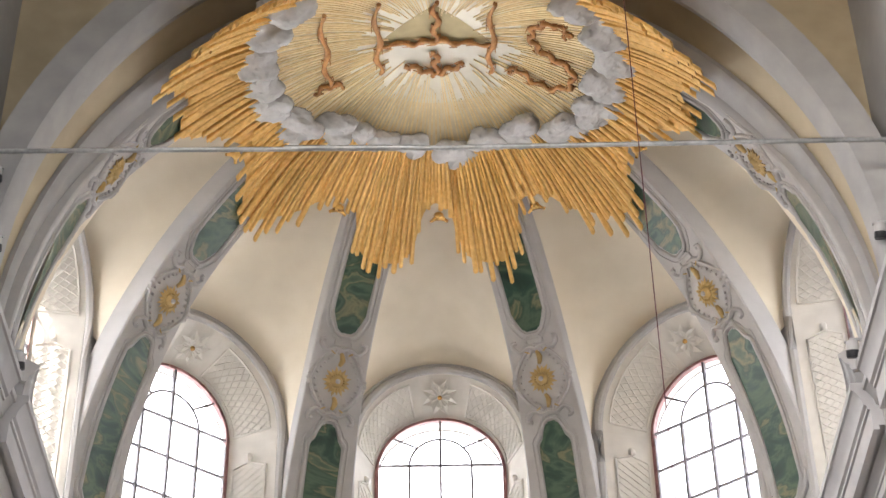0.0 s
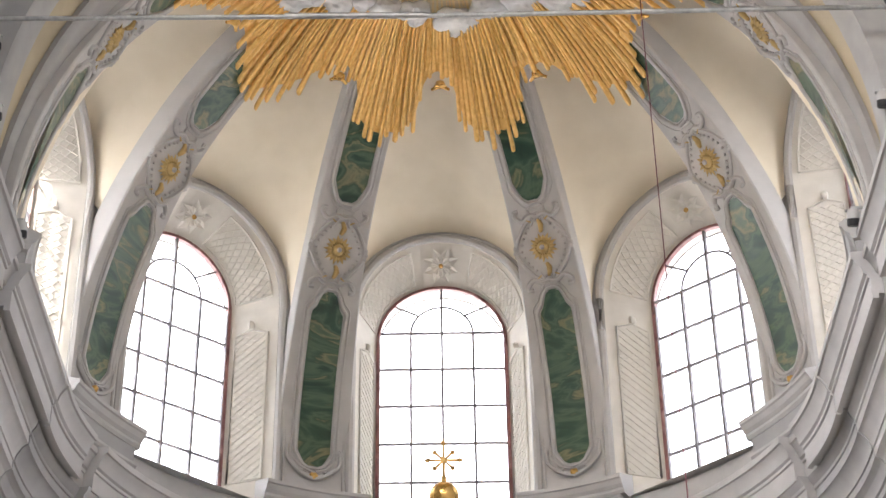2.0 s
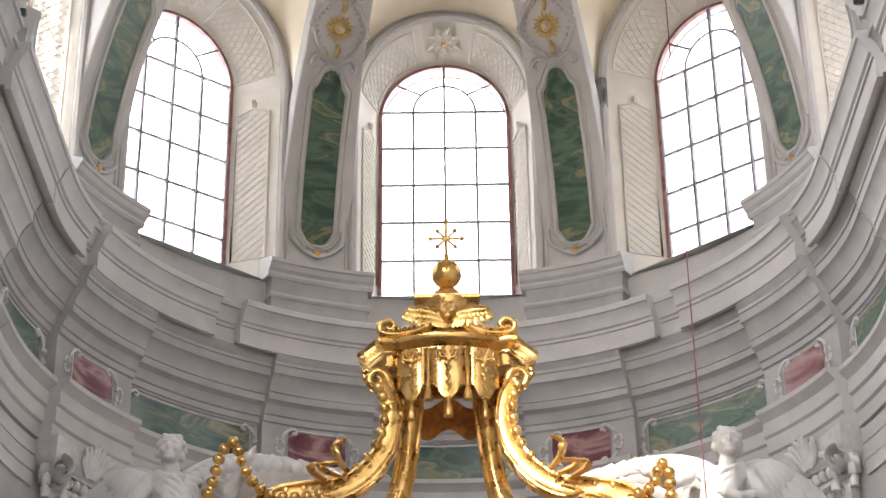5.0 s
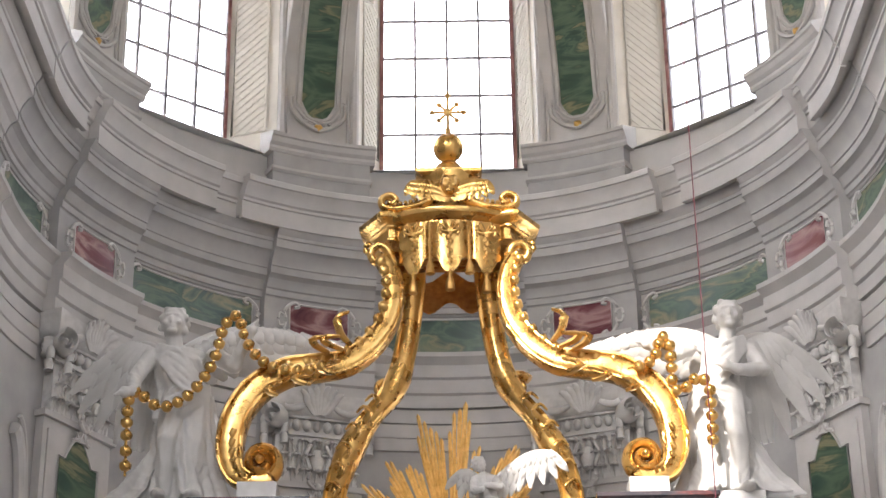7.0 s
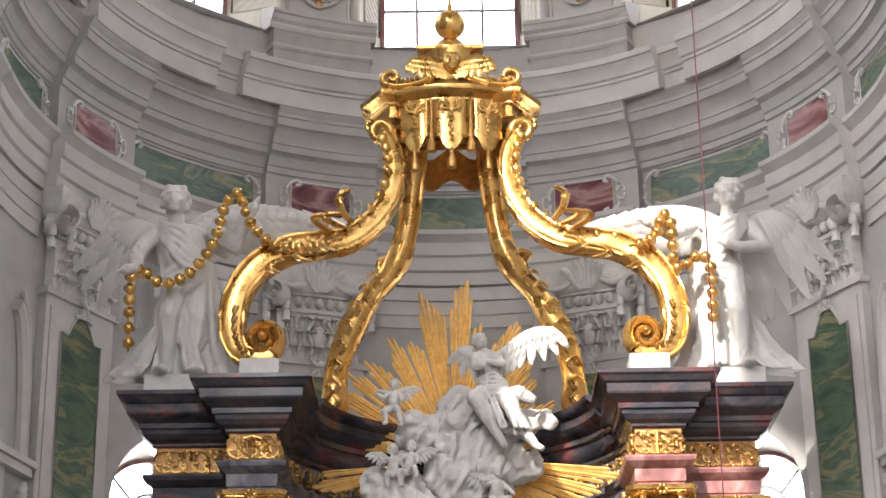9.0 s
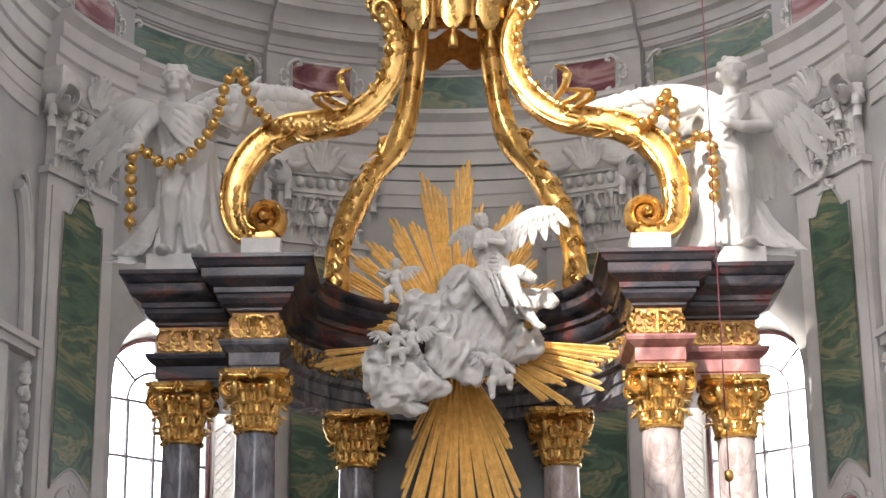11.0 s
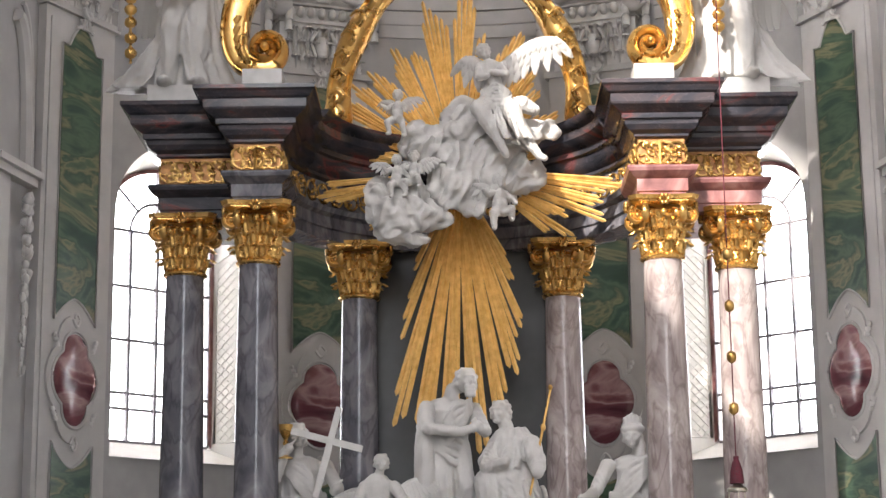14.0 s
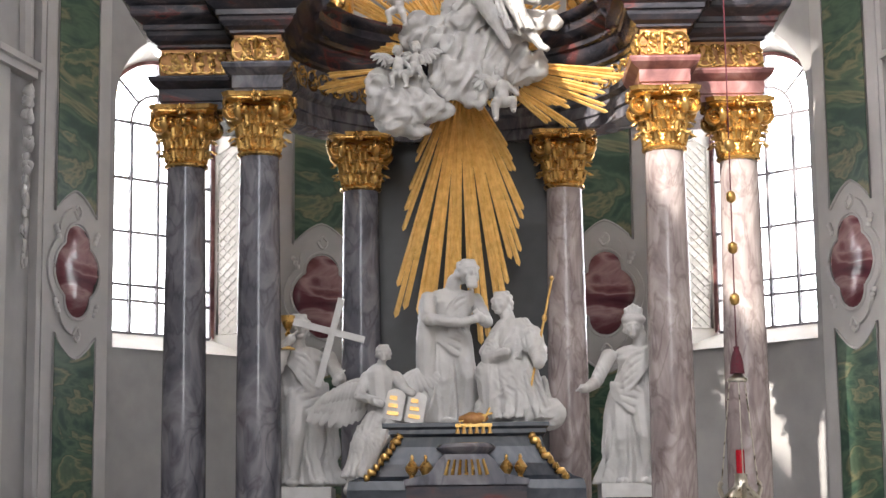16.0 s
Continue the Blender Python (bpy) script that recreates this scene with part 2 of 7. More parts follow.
Z_CORNICE, Z_DOME, H_DOME, R_DOME = 19.75, 21.5, 9.4, 8.0


def dome_r(z):
    u = min(1.0, max(0.0, (z - Z_DOME) / H_DOME))
    return R_DOME * math.sqrt(max(0.0, 1 - u * u))


def dome_z(r):
    return Z_DOME + H_DOME * math.sqrt(max(0.0, 1 - (r / R_DOME) ** 2))


OBLIQUE = {42.4: (38.6, 6.145, 36.5), -42.4: (-38.6, -6.145, 36.5)}   # angle and middle of the upper windows set askew in their niches


def pane_frame(phic, R):
    """Angle, middle and sideways direction of a window's plane."""
    deg, x, y = OBLIQUE.get(phic, (phic, 0.0, 0.0))
    a = radians(deg)
    out, t = Vector((math.sin(a), math.cos(a), 0)), Vector((math.cos(a), -math.sin(a), 0))
    if phic in OBLIQUE:
        return a, Vector((x, y, 0)) + out * (R - R_DOME - 0.8), t
    return a, Vector((0, CY, 0)) + out * R, t


def opening(phic, half, zb, zs, rise, R, n=24, flat=False, grow=0.0):
    """Outline of a round-headed opening, from the foot of one jamb over the arch to the other."""
    h = half + grow
    uv = [(-h, zb + (zs - zb) * i / 6) for i in range(6)]
    uv += [(-h * math.cos(math.pi * i / n), zs + (rise + grow) * math.sin(math.pi * i / n)) for i in range(n + 1)]
    uv += [(h, zs - (zs - zb) * (i + 1) / 6) for i in range(6)]
    if flat:
        a, o, t = pane_frame(phic, R)
        return [tuple(o + t * u + Vector((0, 0, z))) for u, z in uv]
    return [P(phic + math.degrees(u / R), R, z) for u, z in uv]


def arch_wall(shape, R, a, b, z0, z1, holes, step=1.5):
    """A curved wall face with round-headed holes (angle, half width, foot, springing, rise); z1 may follow the angle."""
    top = z1 if callable(z1) else (lambda phi: z1)
    at = a
    for phic, half, zb, zs, rise in sorted(holes):
        hd = math.degrees(half / R)
        if phic - hd > at + 0.01:
            cols = arc(at, phic - hd, step)
            shape.grid([[P(p, R, z0) for p in cols], [P(p, R, top(p)) for p in cols]])
        cols = [phic - hd * math.cos(math.pi * i / 24) for i in range(25)]
        if zb > z0:
            shape.grid([[P(p, R, z0) for p in cols], [P(p, R, zb) for p in cols]])
        over = [zs + rise * math.sqrt(max(0, 1 - ((p - phic) / hd) ** 2)) for p in cols]
        shape.grid([[P(p, R, o) for p, o in zip(cols, over)], [P(p, R, max(o, top(p))) for p, o in zip(cols, over)]])
        at = phic + hd
    cols = arc(at, b, step)
    shape.grid([[P(p, R, z0) for p in cols], [P(p, R, top(p)) for p in cols]])


def wall_xf_early(phi, r=7.93):
    """Axes on the wall: x along it, y inward, z up."""
    a = radians(phi)
    return Matrix(((math.cos(a), -math.sin(a), 0, r * math.sin(a)), (-math.sin(a), -math.cos(a), 0, CY + r * math.cos(a)), (0, 0, 1, 0), (0, 0, 0, 1)))


# wall below the entablature
WALL_R = 7.95
low_holes = [(p, 1.6, 5.5, 10.0, 1.6) for p in LOW_BAYS]
s = Shape()
arch_wall(s, WALL_R, -92, 92, 0.0, 19.7, low_holes)
arch_wall(s, WALL_R + 1.3, -92, 92, 0.0, 19.7, [(p, 1.3, 5.9, 10.0, 1.3) for p in LOW_BAYS])
wall_apse = tagged(part("wall_apse", s, GREY), "grey limewashed curved wall of the apse", "wall", kind="structure")

# drum and window bays above the entablature
HOOD = (2.02, 20.9, 26.1, 2.35)  # half width, foot, springing, rise of the niche at the wall's face
s = Shape()
arch_wall(s, R_DOME, -95, 95, 19.6, lambda p: 26.6, [(p, *HOOD) for p in BAYS], 1.0)
arch_wall(s, R_DOME + 1.3, -95, 95, 19.6, 29.5, [(p, 1.52, 21.3, 26.1, 1.55) for p in BAYS], 1.5)
wall_drum = tagged(part("wall_drum", s, PALE), "pale grey limewashed drum wall with deep window niches", "wall", kind="structure")

# splayed reveals of the windows
for p in LOW_BAYS:
    s = Shape()
    s.grid([opening(p, 1.6, 5.5, 10.0, 1.6, WALL_R), opening(p, 1.3, 5.9, 10.0, 1.3, WALL_R + 0.85, flat=True), opening(p, 1.3, 5.9, 10.0, 1.3, WALL_R + 1.3)])
    s.grid([[opening(p, 1.6, 5.5, 10, 1.6, WALL_R)[k] for k in (0, -1)], [opening(p, 1.3, 5.9, 10, 1.3, WALL_R + 0.85, flat=True)[k] for k in (0, -1)]])
    tagged(part("trim_reveal", s, WHITEWASH), "white limewashed splayed reveal of a lower window", "reveal", "window reveals", "structure")
for p in BAYS:
    s = Shape()
    s.grid([opening(p, *HOOD, R_DOME), opening(p, 1.56, 21.3, 26.1, 1.58, R_DOME + 0.8, flat=True), opening(p, 1.56, 21.3, 26.1, 1.58, R_DOME + 1.3)])
    s.grid([[opening(p, *HOOD, R_DOME)[k] for k in (0, -1)], [opening(p, 1.56, 21.3, 26.1, 1.58, R_DOME + 0.8, flat=True)[k] for k in (0, -1)]])
    tagged(part("trim_reveal", s, WHITEWASH), "white limewashed splayed reveal under a window hood", "reveal", "window reveals", "structure")

# round moulding on the edge of each niche
for p in BAYS:
    s = Shape()
    s.tube(opening(p, *HOOD, R_DOME - 0.03, grow=0.09), 0.10, 8)
    s.tube(opening(p, *HOOD, R_DOME - 0.02, grow=0.24), 0.04, 6)
    tagged(part("trim_niche", s, PALE, smooth=True), "grey moulded hood around a window niche", "moulding", "window hoods", "structure")

# entablature: architrave, frieze and cornice, broken forward over the pilasters
ARCHITRAVE = [(8.2, 15.35), (7.84, 15.35), (7.84, 15.62), (7.78, 15.66), (7.78, 15.95), (7.72, 15.99), (7.72, 16.26), (7.62, 16.36), (7.56, 16.40), (7.56, 16.50), (8.2, 16.52)]
BED = [(8.2, 17.42), (7.86, 17.42), (7.84, 17.46), (7.80, 17.47), (7.80, 17.60), (7.76, 17.62), (7.74, 17.70), (7.68, 17.80), (7.60, 17.86), (7.57, 17.87), (7.57, 18.02), (7.54, 18.03), (7.54, 18.08), (7.50, 18.18), (7.42, 18.30), (7.36, 18.35), (7.33, 18.36), (7.33, 18.54), (7.30, 18.55), (7.30, 18.62), (7.24, 18.70), (7.20, 18.80), (8.2, 18.86)]
CORONA = [(8.2, 18.84), (7.10, 18.84), (7.10, 18.75), (7.0, 18.75), (7.0, 19.14), (6.96, 19.15), (6.96, 19.21), (6.91, 19.24), (6.89, 19.33), (6.84, 19.43), (6.78, 19.51), (6.74, 19.52), (6.74, 19.64), (6.76, 19.66), (8.2, 19.76)]
PIL = 9.0   # half width of a pilaster in degrees


def shifted(profile, d):
    return [(r - (d if r < 8.1 else 0), z) for r, z in profile]


s_arch, s_frieze, s_bed, s_corona = Shape(), Shape(), Shape(), Shape()
edges = [-92]
for r in RIBS[1:5]:
    edges += [r - PIL, r + PIL]
edges.append(92)
for i in range(len(edges) - 1):
    d = 0.24 if i % 2 else 0.0
    ring(s_arch, shifted(ARCHITRAVE, d), edges[i], edges[i + 1])
    if d == 0.0:
        ring(s_arch, [(8.2, 14.42), (7.9, 14.42), (7.9, 14.68), (7.87, 14.7), (7.87, 14.98), (8.2, 14.98)], edges[i], edges[i + 1])
        ring(s_arch, [(8.2, 15.02), (7.88, 15.02), (7.88, 15.3), (8.2, 15.3)], edges[i], edges[i + 1])
    ring(s_frieze, [(8.2, 16.5), (7.9 - d, 16.5), (7.9 - d, 17.44), (8.2, 17.44)], edges[i], edges[i + 1])
    ring(s_bed, shifted(BED, d * 0.8), edges[i], edges[i + 1])
for a, b, d in ((-92, -75.5, 0.0), (-75.5, -71.5, -0.22), (-71.5, -42.5, 0.0), (-42.5, -37.5, -0.25), (-37.5, 37.5, 0.0), (37.5, 42.5, -0.25), (42.5, 71.5, 0.0), (71.5, 75.5, -0.22), (75.5, 92, 0.0)):
    ring(s_corona, shifted(CORONA, d), a, b)
for nm, sh, mt, lb in (("architrave", s_arch, PALE, "pale grey moulded architrave in three steps"), ("frieze", s_frieze, GREY, "grey frieze broken forward over pilasters"), ("cornice_bed", s_bed, GREY, "grey moulded bed of the main cornice"), ("cornice", s_corona, PALE, "heavy pale grey projecting cornice around the apse")):
    tagged(part(nm, sh, mt, smooth=22), lb, "cornice", kind="structure")

# straight choir in front of the apse, barrel vault and nave behind the camera
Y_ARCH, Y_BACK = 28.2, -24.0


def vault_line(inset=0.0, n=40):
    return [((R_DOME - inset) * -math.cos(math.pi * i / n), Z_DOME + (H_DOME - inset) * math.sin(math.pi * i / n)) for i in range(n + 1)]


CLEAR_HALF = 4.7
CLEAR = (6.9, -4.0, -14.5)   # unseen clerestory openings, placed and sized so the sun falls on the altar
CLEAR_FOOT, CLEAR_TOP, WALL_TOP = 21.8, 31.5, 32.0
for side, nm in ((-1, "wall_west"), (1, "wall_east")):
    s = Shape()
    x0, x1 = side * R_DOME, side * (R_DOME + 1.0)
    ys = sorted(CLEAR)
    for x in (x0, x1):
        s.grid([[(x, Y_BACK, 0), (x, 30.0, 0)], [(x, Y_BACK, CLEAR_FOOT), (x, 30.0, CLEAR_FOOT)]])
        at = Y_BACK
        for y in ys + [None]:
            end = 30.0 if y is None else y - CLEAR_HALF
            s.grid([[(x, at, CLEAR_FOOT), (x, end, CLEAR_FOOT)], [(x, at, WALL_TOP), (x, end, WALL_TOP)]])
            if y is not None:
                s.grid([[(x, end, CLEAR_TOP), (x, y + CLEAR_HALF, CLEAR_TOP)], [(x, end, WALL_TOP), (x, y + CLEAR_HALF, WALL_TOP)]])
                at = y + CLEAR_HALF
    for y in ys:
        ring_a = [(x0, y - CLEAR_HALF, CLEAR_FOOT), (x0, y + CLEAR_HALF, CLEAR_FOOT), (x0, y + CLEAR_HALF, CLEAR_TOP), (x0, y - CLEAR_HALF, CLEAR_TOP)]
        s.grid([ring_a, [(x1, b, c) for _, b, c in ring_a]], closed_u=True)
    tagged(part(nm, s, GREY), "grey limewashed choir wall with unseen clerestory openings", "wall", kind="structure")
    s = Shape()
    for prof, mt in ((ARCHITRAVE, 0), (BED, 0), (CORONA, 0)):
        s.solid([[(side * r, y, z) for r, z in prof] for y in (Y_BACK, 25.4)])
        s.solid([[(side * (r + 0.2), y, z) for r, z in prof] for y in (25.4, 26.0)])
        s.solid([[(side * r, y, z) for r, z in prof] for y in (26.0, 29.7)])
    s.solid([[(side * r, y, z) for r, z in [(8.2, 16.5), (7.9, 16.5), (7.9, 17.44), (8.2, 17.44)]] for y in (Y_BACK, 29.7)])
    tagged(part("cornice_choir", s, PALE, smooth=22), "pale grey main cornice along the choir wall", "cornice", kind="structure")

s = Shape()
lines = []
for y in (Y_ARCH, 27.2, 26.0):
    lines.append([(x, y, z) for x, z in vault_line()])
# out of view past the choir arch; raised so the sun clears it
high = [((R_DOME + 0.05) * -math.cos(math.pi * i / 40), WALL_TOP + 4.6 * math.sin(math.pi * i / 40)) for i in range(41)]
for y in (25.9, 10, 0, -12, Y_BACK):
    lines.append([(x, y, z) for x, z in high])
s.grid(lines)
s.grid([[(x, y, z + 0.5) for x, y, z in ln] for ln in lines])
tagged(part("ceiling_choir", s, SHADED_CREAM, smooth=60), "cream limewashed barrel vault of the choir and nave, shade put into its colour", "vault", kind="structure")
# end wall behind the camera; its tall opening is added for front light
s = Shape()
s.box(-9.5, -4.0, Y_BACK - 0.5, Y_BACK, 0, 32)
s.box(4.0, 9.5, Y_BACK - 0.5, Y_BACK, 0, 32)
s.box(-4.0, 4.0, Y_BACK - 0.5, Y_BACK, 0, 8)
s.box(-4.0, 4.0, Y_BACK - 0.5, Y_BACK, 25, 34)
tagged(part("wall_south", s, GREY), "unseen grey end wall of the nave with an added tall opening", "wall", kind="structure")
s = Shape()
s.box(-9.5, 9.5, Y_BACK - 0.5, 40, -0.3, 0)
tagged(part("floor", s, FLOOR), "pale stone floor of the church", "floor", kind="structure")
# transverse arch between choir and apse
s = Shape()
n = 48
rows = []
for y, ins in ((27.2, -0.1), (27.2, 0.10), (27.3, 0.17), (27.42, 0.17), (27.5, 0.10), (27.95, 0.10), (28.0, 0.16), (28.2, 0.2), (28.34, 0.16), (28.34, -0.1)):
    rows.append([(x, y, z) for x, z in vault_line(ins, n)])
s.grid([[r[k] for r in rows] for k in range(n + 1)])
tagged(part("trim_arch", s, GREY, smooth=40), "grey moulded transverse arch before the apse", "arch", kind="structure")

s = Shape()
rows = []
for y, ins in ((25.1, -0.2), (25.1, 0.42), (25.2, 0.5), (25.7, 0.5), (25.8, 0.4), (25.95, 0.36), (25.95, -0.1)):
    rows.append([(x, y, z) for x, z in vault_line(ins, n)])
s.grid([[r[k] for r in rows] for k in range(n + 1)])
tagged(part("trim_arch", s, GREY, smooth=40), "grey moulded choir arch", "arch", kind="structure")

# ---------------------------------------------------------------- dome of the apse
def web_shape(phic):
    """Cream cap that rises from the window's hood to the crown of the dome."""
    s = Shape()
    half_u = 21.15
    cols, rows = 36, 16
    out = []
    for j in range(rows + 1):
        v = j / rows
        row = []
        for i in range(cols + 1):
            t = -1 + 2 * i / cols
            hw = math.degrees((HOOD[0] + 0.27) / R_DOME)
            lo_phi = max(-1, min(1, t * half_u / hw))
            inside = abs(t * half_u) < hw
            z_lo = HOOD[2] + (HOOD[3] + 0.27) * math.sqrt(max(0, 1 - lo_phi ** 2)) if inside else HOOD[2]
            z_lo = max(z_lo, 25.2)
            # from the hood at the wall to the dome's crown
            r_hi = 1.2
            r = R_DOME + 0.02 + (r_hi - R_DOME) * v
            z_dome = dome_z(min(r, R_DOME * 0.9999)) + 0.22
            lift = max(0.0, z_lo - 25.2) / 3.5
            z_cap = z_lo + (dome_z(r_hi) + 0.22 - z_lo) * (1 - (1 - v) ** 2.0)
            k = min(1.0, lift * 1.6)
            z = max(z_dome * (1 - k) + max(z_cap, z_dome) * k, z_lo if v == 0 else 0)
            if v == 0:
                z = z_lo
            row.append(P(phic + t * half_u, r, z))
        out.append(row)
    s.grid(out)
    return s


for p in BAYS:
    tagged(part("vault_cap", web_shape(p), CREAM, smooth=50), "cream limewashed vault cap above a window", "vault", "vault caps", "structure")
s = Shape()
rows = []
for r in (0.0001, 1, 2, 3, 4, 5, 6, 6.8, 7.4, 7.8, 7.99):
    rows.append([P(phi, min(r, 1.9 / max(0.01, -math.cos(radians(phi)))), dome_z(min(r, 1.9 / max(0.01, -math.cos(radians(phi))))) + 0.12) for phi in arc(95, 265, 2)])
s.grid(rows)
tagged(part("ceiling_front", s, CREAM, smooth=60), "cream vault in front of the dome", "vault", kind="structure")
s = Shape()
rows = []
for r in (0.0001, 1, 2, 3, 4, 5, 6, 7, 8, 9, 9.3):
    rows.append([P(phi, r, 29.4 + 3.4 * math.sqrt(max(0, 1 - (r / 9.3) ** 2))) for phi in arc(-110, 110, 5)])
s.grid(rows)
tagged(part("ceiling_shell", s, CREAM, smooth=60), "outer masonry shell of the dome", "vault", kind="structure")


def rib_frame(phi, z):
    """Point on a rib's face, the direction across it, and the inward normal."""
    r = dome_r(z)
    a = radians(phi)
    across = Vector((math.cos(a), -math.sin(a), 0))
    u = (z - Z_DOME) / H_DOME
    nr, nz = r / R_DOME ** 2, (z - Z_DOME) / H_DOME ** 2
    nn = Vector((-nr * math.sin(a), -nr * math.cos(a), -nz)).normalized()
    return Vector(P(phi, r, z)), across, nn


def rib_z(v):
    """Heights along a rib at even steps of its curve, v from 0 (foot) to 1 (crown)."""
    return Z_DOME + H_DOME * math.sin(v * math.pi / 2)


def rib_width(z):
    u = (z - Z_DOME) / H_DOME
    return 0.92 - 0.24 * min(1.0, u / 0.6) - 0.16 * max(0, u - 0.6)


def on_rib(phi, u, z, lift=0.0):
    p, a, nn = rib_frame(phi, z)
    return p + a * u + nn * lift


def panel_profile(z0, z1, grow=0.0):
    """Half widths and heights of a long panel from its chamfered foot to its stepped head."""
    w = 0.375 + grow
    foot = [(0.30, 0.0), (0.56, 0.06), (0.80, 0.21), (1.0, 0.36)]
    head = [(1.0, 0.54), (0.96, 0.45), (0.72, 0.34), (0.60, 0.20), (0.42, 0.06), (0.2, 0.0)]
    mid = [(1.0, 0.36 + (z1 - z0 - 0.9) * k / 8) for k in range(1, 8)]
    return [(w * t, z0 + d - grow) for t, d in foot] + [(w * t, z0 + d) for t, d in mid] + [(w * t, z1 - d + grow) for t, d in head]


def panel_outline(phi, z0, z1, grow=0.0, lift=0.0):
    prof = panel_profile(z0, z1, grow)
    return [on_rib(phi, w, z, lift) for w, z in prof] + [on_rib(phi, -w, z, lift) for w, z in reversed(prof)]


def ornament_curl(shape, at, across, upward, nn, size, sense=1, turns=1.2, thick=0.05):
    pts = []
    for i in range(15):
        u = i / 14
        a = sense * 2 * math.pi * turns * u
        r = size * (1 - 0.85 * u)
        pts.append(at + across * (r * math.cos(a) - size) * 1.0 + upward * (r * math.sin(a)) + nn * thick * 0.5)
    shape.tube(pts, [thick * (1 - 0.35 * i / 14) for i in range(15)], 6)


for phi in RIBS:
    rib = thing("vault_rib", "pale grey stucco rib with green marbled panels", "rib", "ribs of the dome", P(phi, 7.9, 21.4))
    back = rib.matrix_world.inverted()

    def local(shape):
        shape.v = [tuple(back @ Vector(p)) for p in shape.v]
        return shape

    s = Shape()
    rows = []
    for i in range(41):
        z = max(21.2, rib_z(i / 40 * 0.93))
        p, a, nn = rib_frame(phi, z)
        w = rib_width(z)
        rows.append([p - a * (w - 0.03), p + a * (w - 0.03), p + a * w - nn * 0.03, p + a * w - nn * 0.55, p - a * w - nn * 0.55, p - a * w - nn * 0.03])
    s.solid(rows)
    part("rib_body", local(s), PALE, rib, smooth=30)
    for z0, z1, nm in ((22.05, 26.05, "lower_panel"), (27.85, 30.2, "upper_panel")):
        s = Shape()
        s.grid([[on_rib(phi, w * t, z, 0.012) for t in (-1, 0, 1)] for w, z in panel_profile(z0, z1)])
        part(nm, local(s), GREEN, rib, "green marbled scagliola panel")
        s = Shape()
        ring_pts = panel_outline(phi, z0, z1, 0.06, 0.02)
        s.tube(ring_pts + ring_pts[:1], 0.05, 6)
        ring_pts = panel_outline(phi, z0, z1, 0.15, 0.01)
        s.tube(ring_pts + ring_pts[:1], 0.022, 5)
        part("panel_moulding", local(s), PALE, rib, smooth=60)
    # star with scrolls between the panels
    zc = 26.92
    p, a, nn = rib_frame(phi, zc)
    upw = nn.cross(a)
    upw = upw if upw.z > 0 else -upw
    s = Shape()
    s.blob(tuple(p + nn * 0.02), (0.15, 0.15, 0.15), 7)
    star = part("star", local(s), GOLD_PAINT, rib, "gilded sunflower rosette", True)
    for k in range(18):
        an = 2 * math.pi * k / 18
        d = a * math.cos(an) + upw * math.sin(an)
        t = nn.cross(d)
        L = 0.36 if k % 2 else 0.31
        s = Shape()
        s.add([p + nn * 0.03 + d * 0.08, p + nn * 0.06 + d * 0.2 + t * 0.055, p + nn * 0.02 + d * L, p + nn * 0.06 + d * 0.2 - t * 0.055, p + nn * 0.1 + d * 0.17, p + d * 0.2 - nn * 0.01], [(0, 1, 4), (1, 2, 4), (2, 3, 4), (3, 0, 4), (1, 0, 5), (2, 1, 5), (3, 2, 5), (0, 3, 5)])
        part("petal", local(s), GOLD_PAINT, star)
    s = Shape()
    s.blob(tuple(p + nn * 0.16), (0.06, 0.06, 0.06), 6)
    part("star_boss", local(s), PALE, rib, "grey boss", smooth=True)
    s = Shape()
    cart = []
    for k in range(33):
        an = 2 * math.pi * k / 32
        rr = 0.74 / (abs(math.cos(an)) ** 1.45 + abs(math.sin(an)) ** 1.45) ** (1 / 1.45)
        cart.append(p + a * rr * math.cos(an) * 0.88 + upw * rr * math.sin(an) * 1.1 + nn * 0.03)
    s.tube(cart, 0.045, 6)
    for k in range(26):
        an = 2 * math.pi * k / 26
        rr = 0.61 / (abs(math.cos(an)) ** 1.5 + abs(math.sin(an)) ** 1.5) ** (1 / 1.5)
        s.blob(tuple(p + a * rr * math.cos(an) * 0.86 + upw * rr * math.sin(an) * 1.1 + nn * 0.03), (0.035, 0.035, 0.035), 4)
    for su in (-1, 1):
        for sv in (-1, 1):
            q = p + upw * sv * 0.74
            arm = [q + nn * 0.03, q + a * su * 0.18 + upw * sv * 0.04 + nn * 0.05, q + a * su * 0.36 + upw * sv * -0.05 + nn * 0.05, q + a * su * 0.5 + upw * sv * 0.05 + nn * 0.04, q + a * su * 0.52 + upw * sv * 0.17 + nn * 0.04, q + a * su * 0.42 + upw * sv * 0.18 + nn * 0.04]
            s.tube(bezier(arm, 4), 0.06, 6)
            arm = [p + a * su * 0.2 + upw * sv * 0.55 + nn * 0.03, p + a * su * 0.12 + upw * sv * 0.72 + nn * 0.05, p + a * su * 0.2 + upw * sv * 0.9 + nn * 0.05, p + a * su * 0.1 + upw * sv * 1.02 + nn * 0.04]
            s.tube(bezier(arm, 4), 0.035, 6)
        q = p + a * su * 0.62
        for an in (-0.9, 0, 0.9):
            s.blob(tuple(q + a * su * 0.05 * math.cos(an) + upw * 0.13 * math.sin(an) + nn * 0.03), (0.06, 0.06, 0.06), 5, rough=0.3)
        s.tube(bezier([q + upw * -0.12 + nn * 0.03, q + a * su * 0.06 + nn * 0.05, q + upw * 0.12 + nn * 0.03], 4), 0.03, 5)
    part("scrollwork", local(s), PALE, rib, "grey stucco scrollwork cartouche", smooth=60)
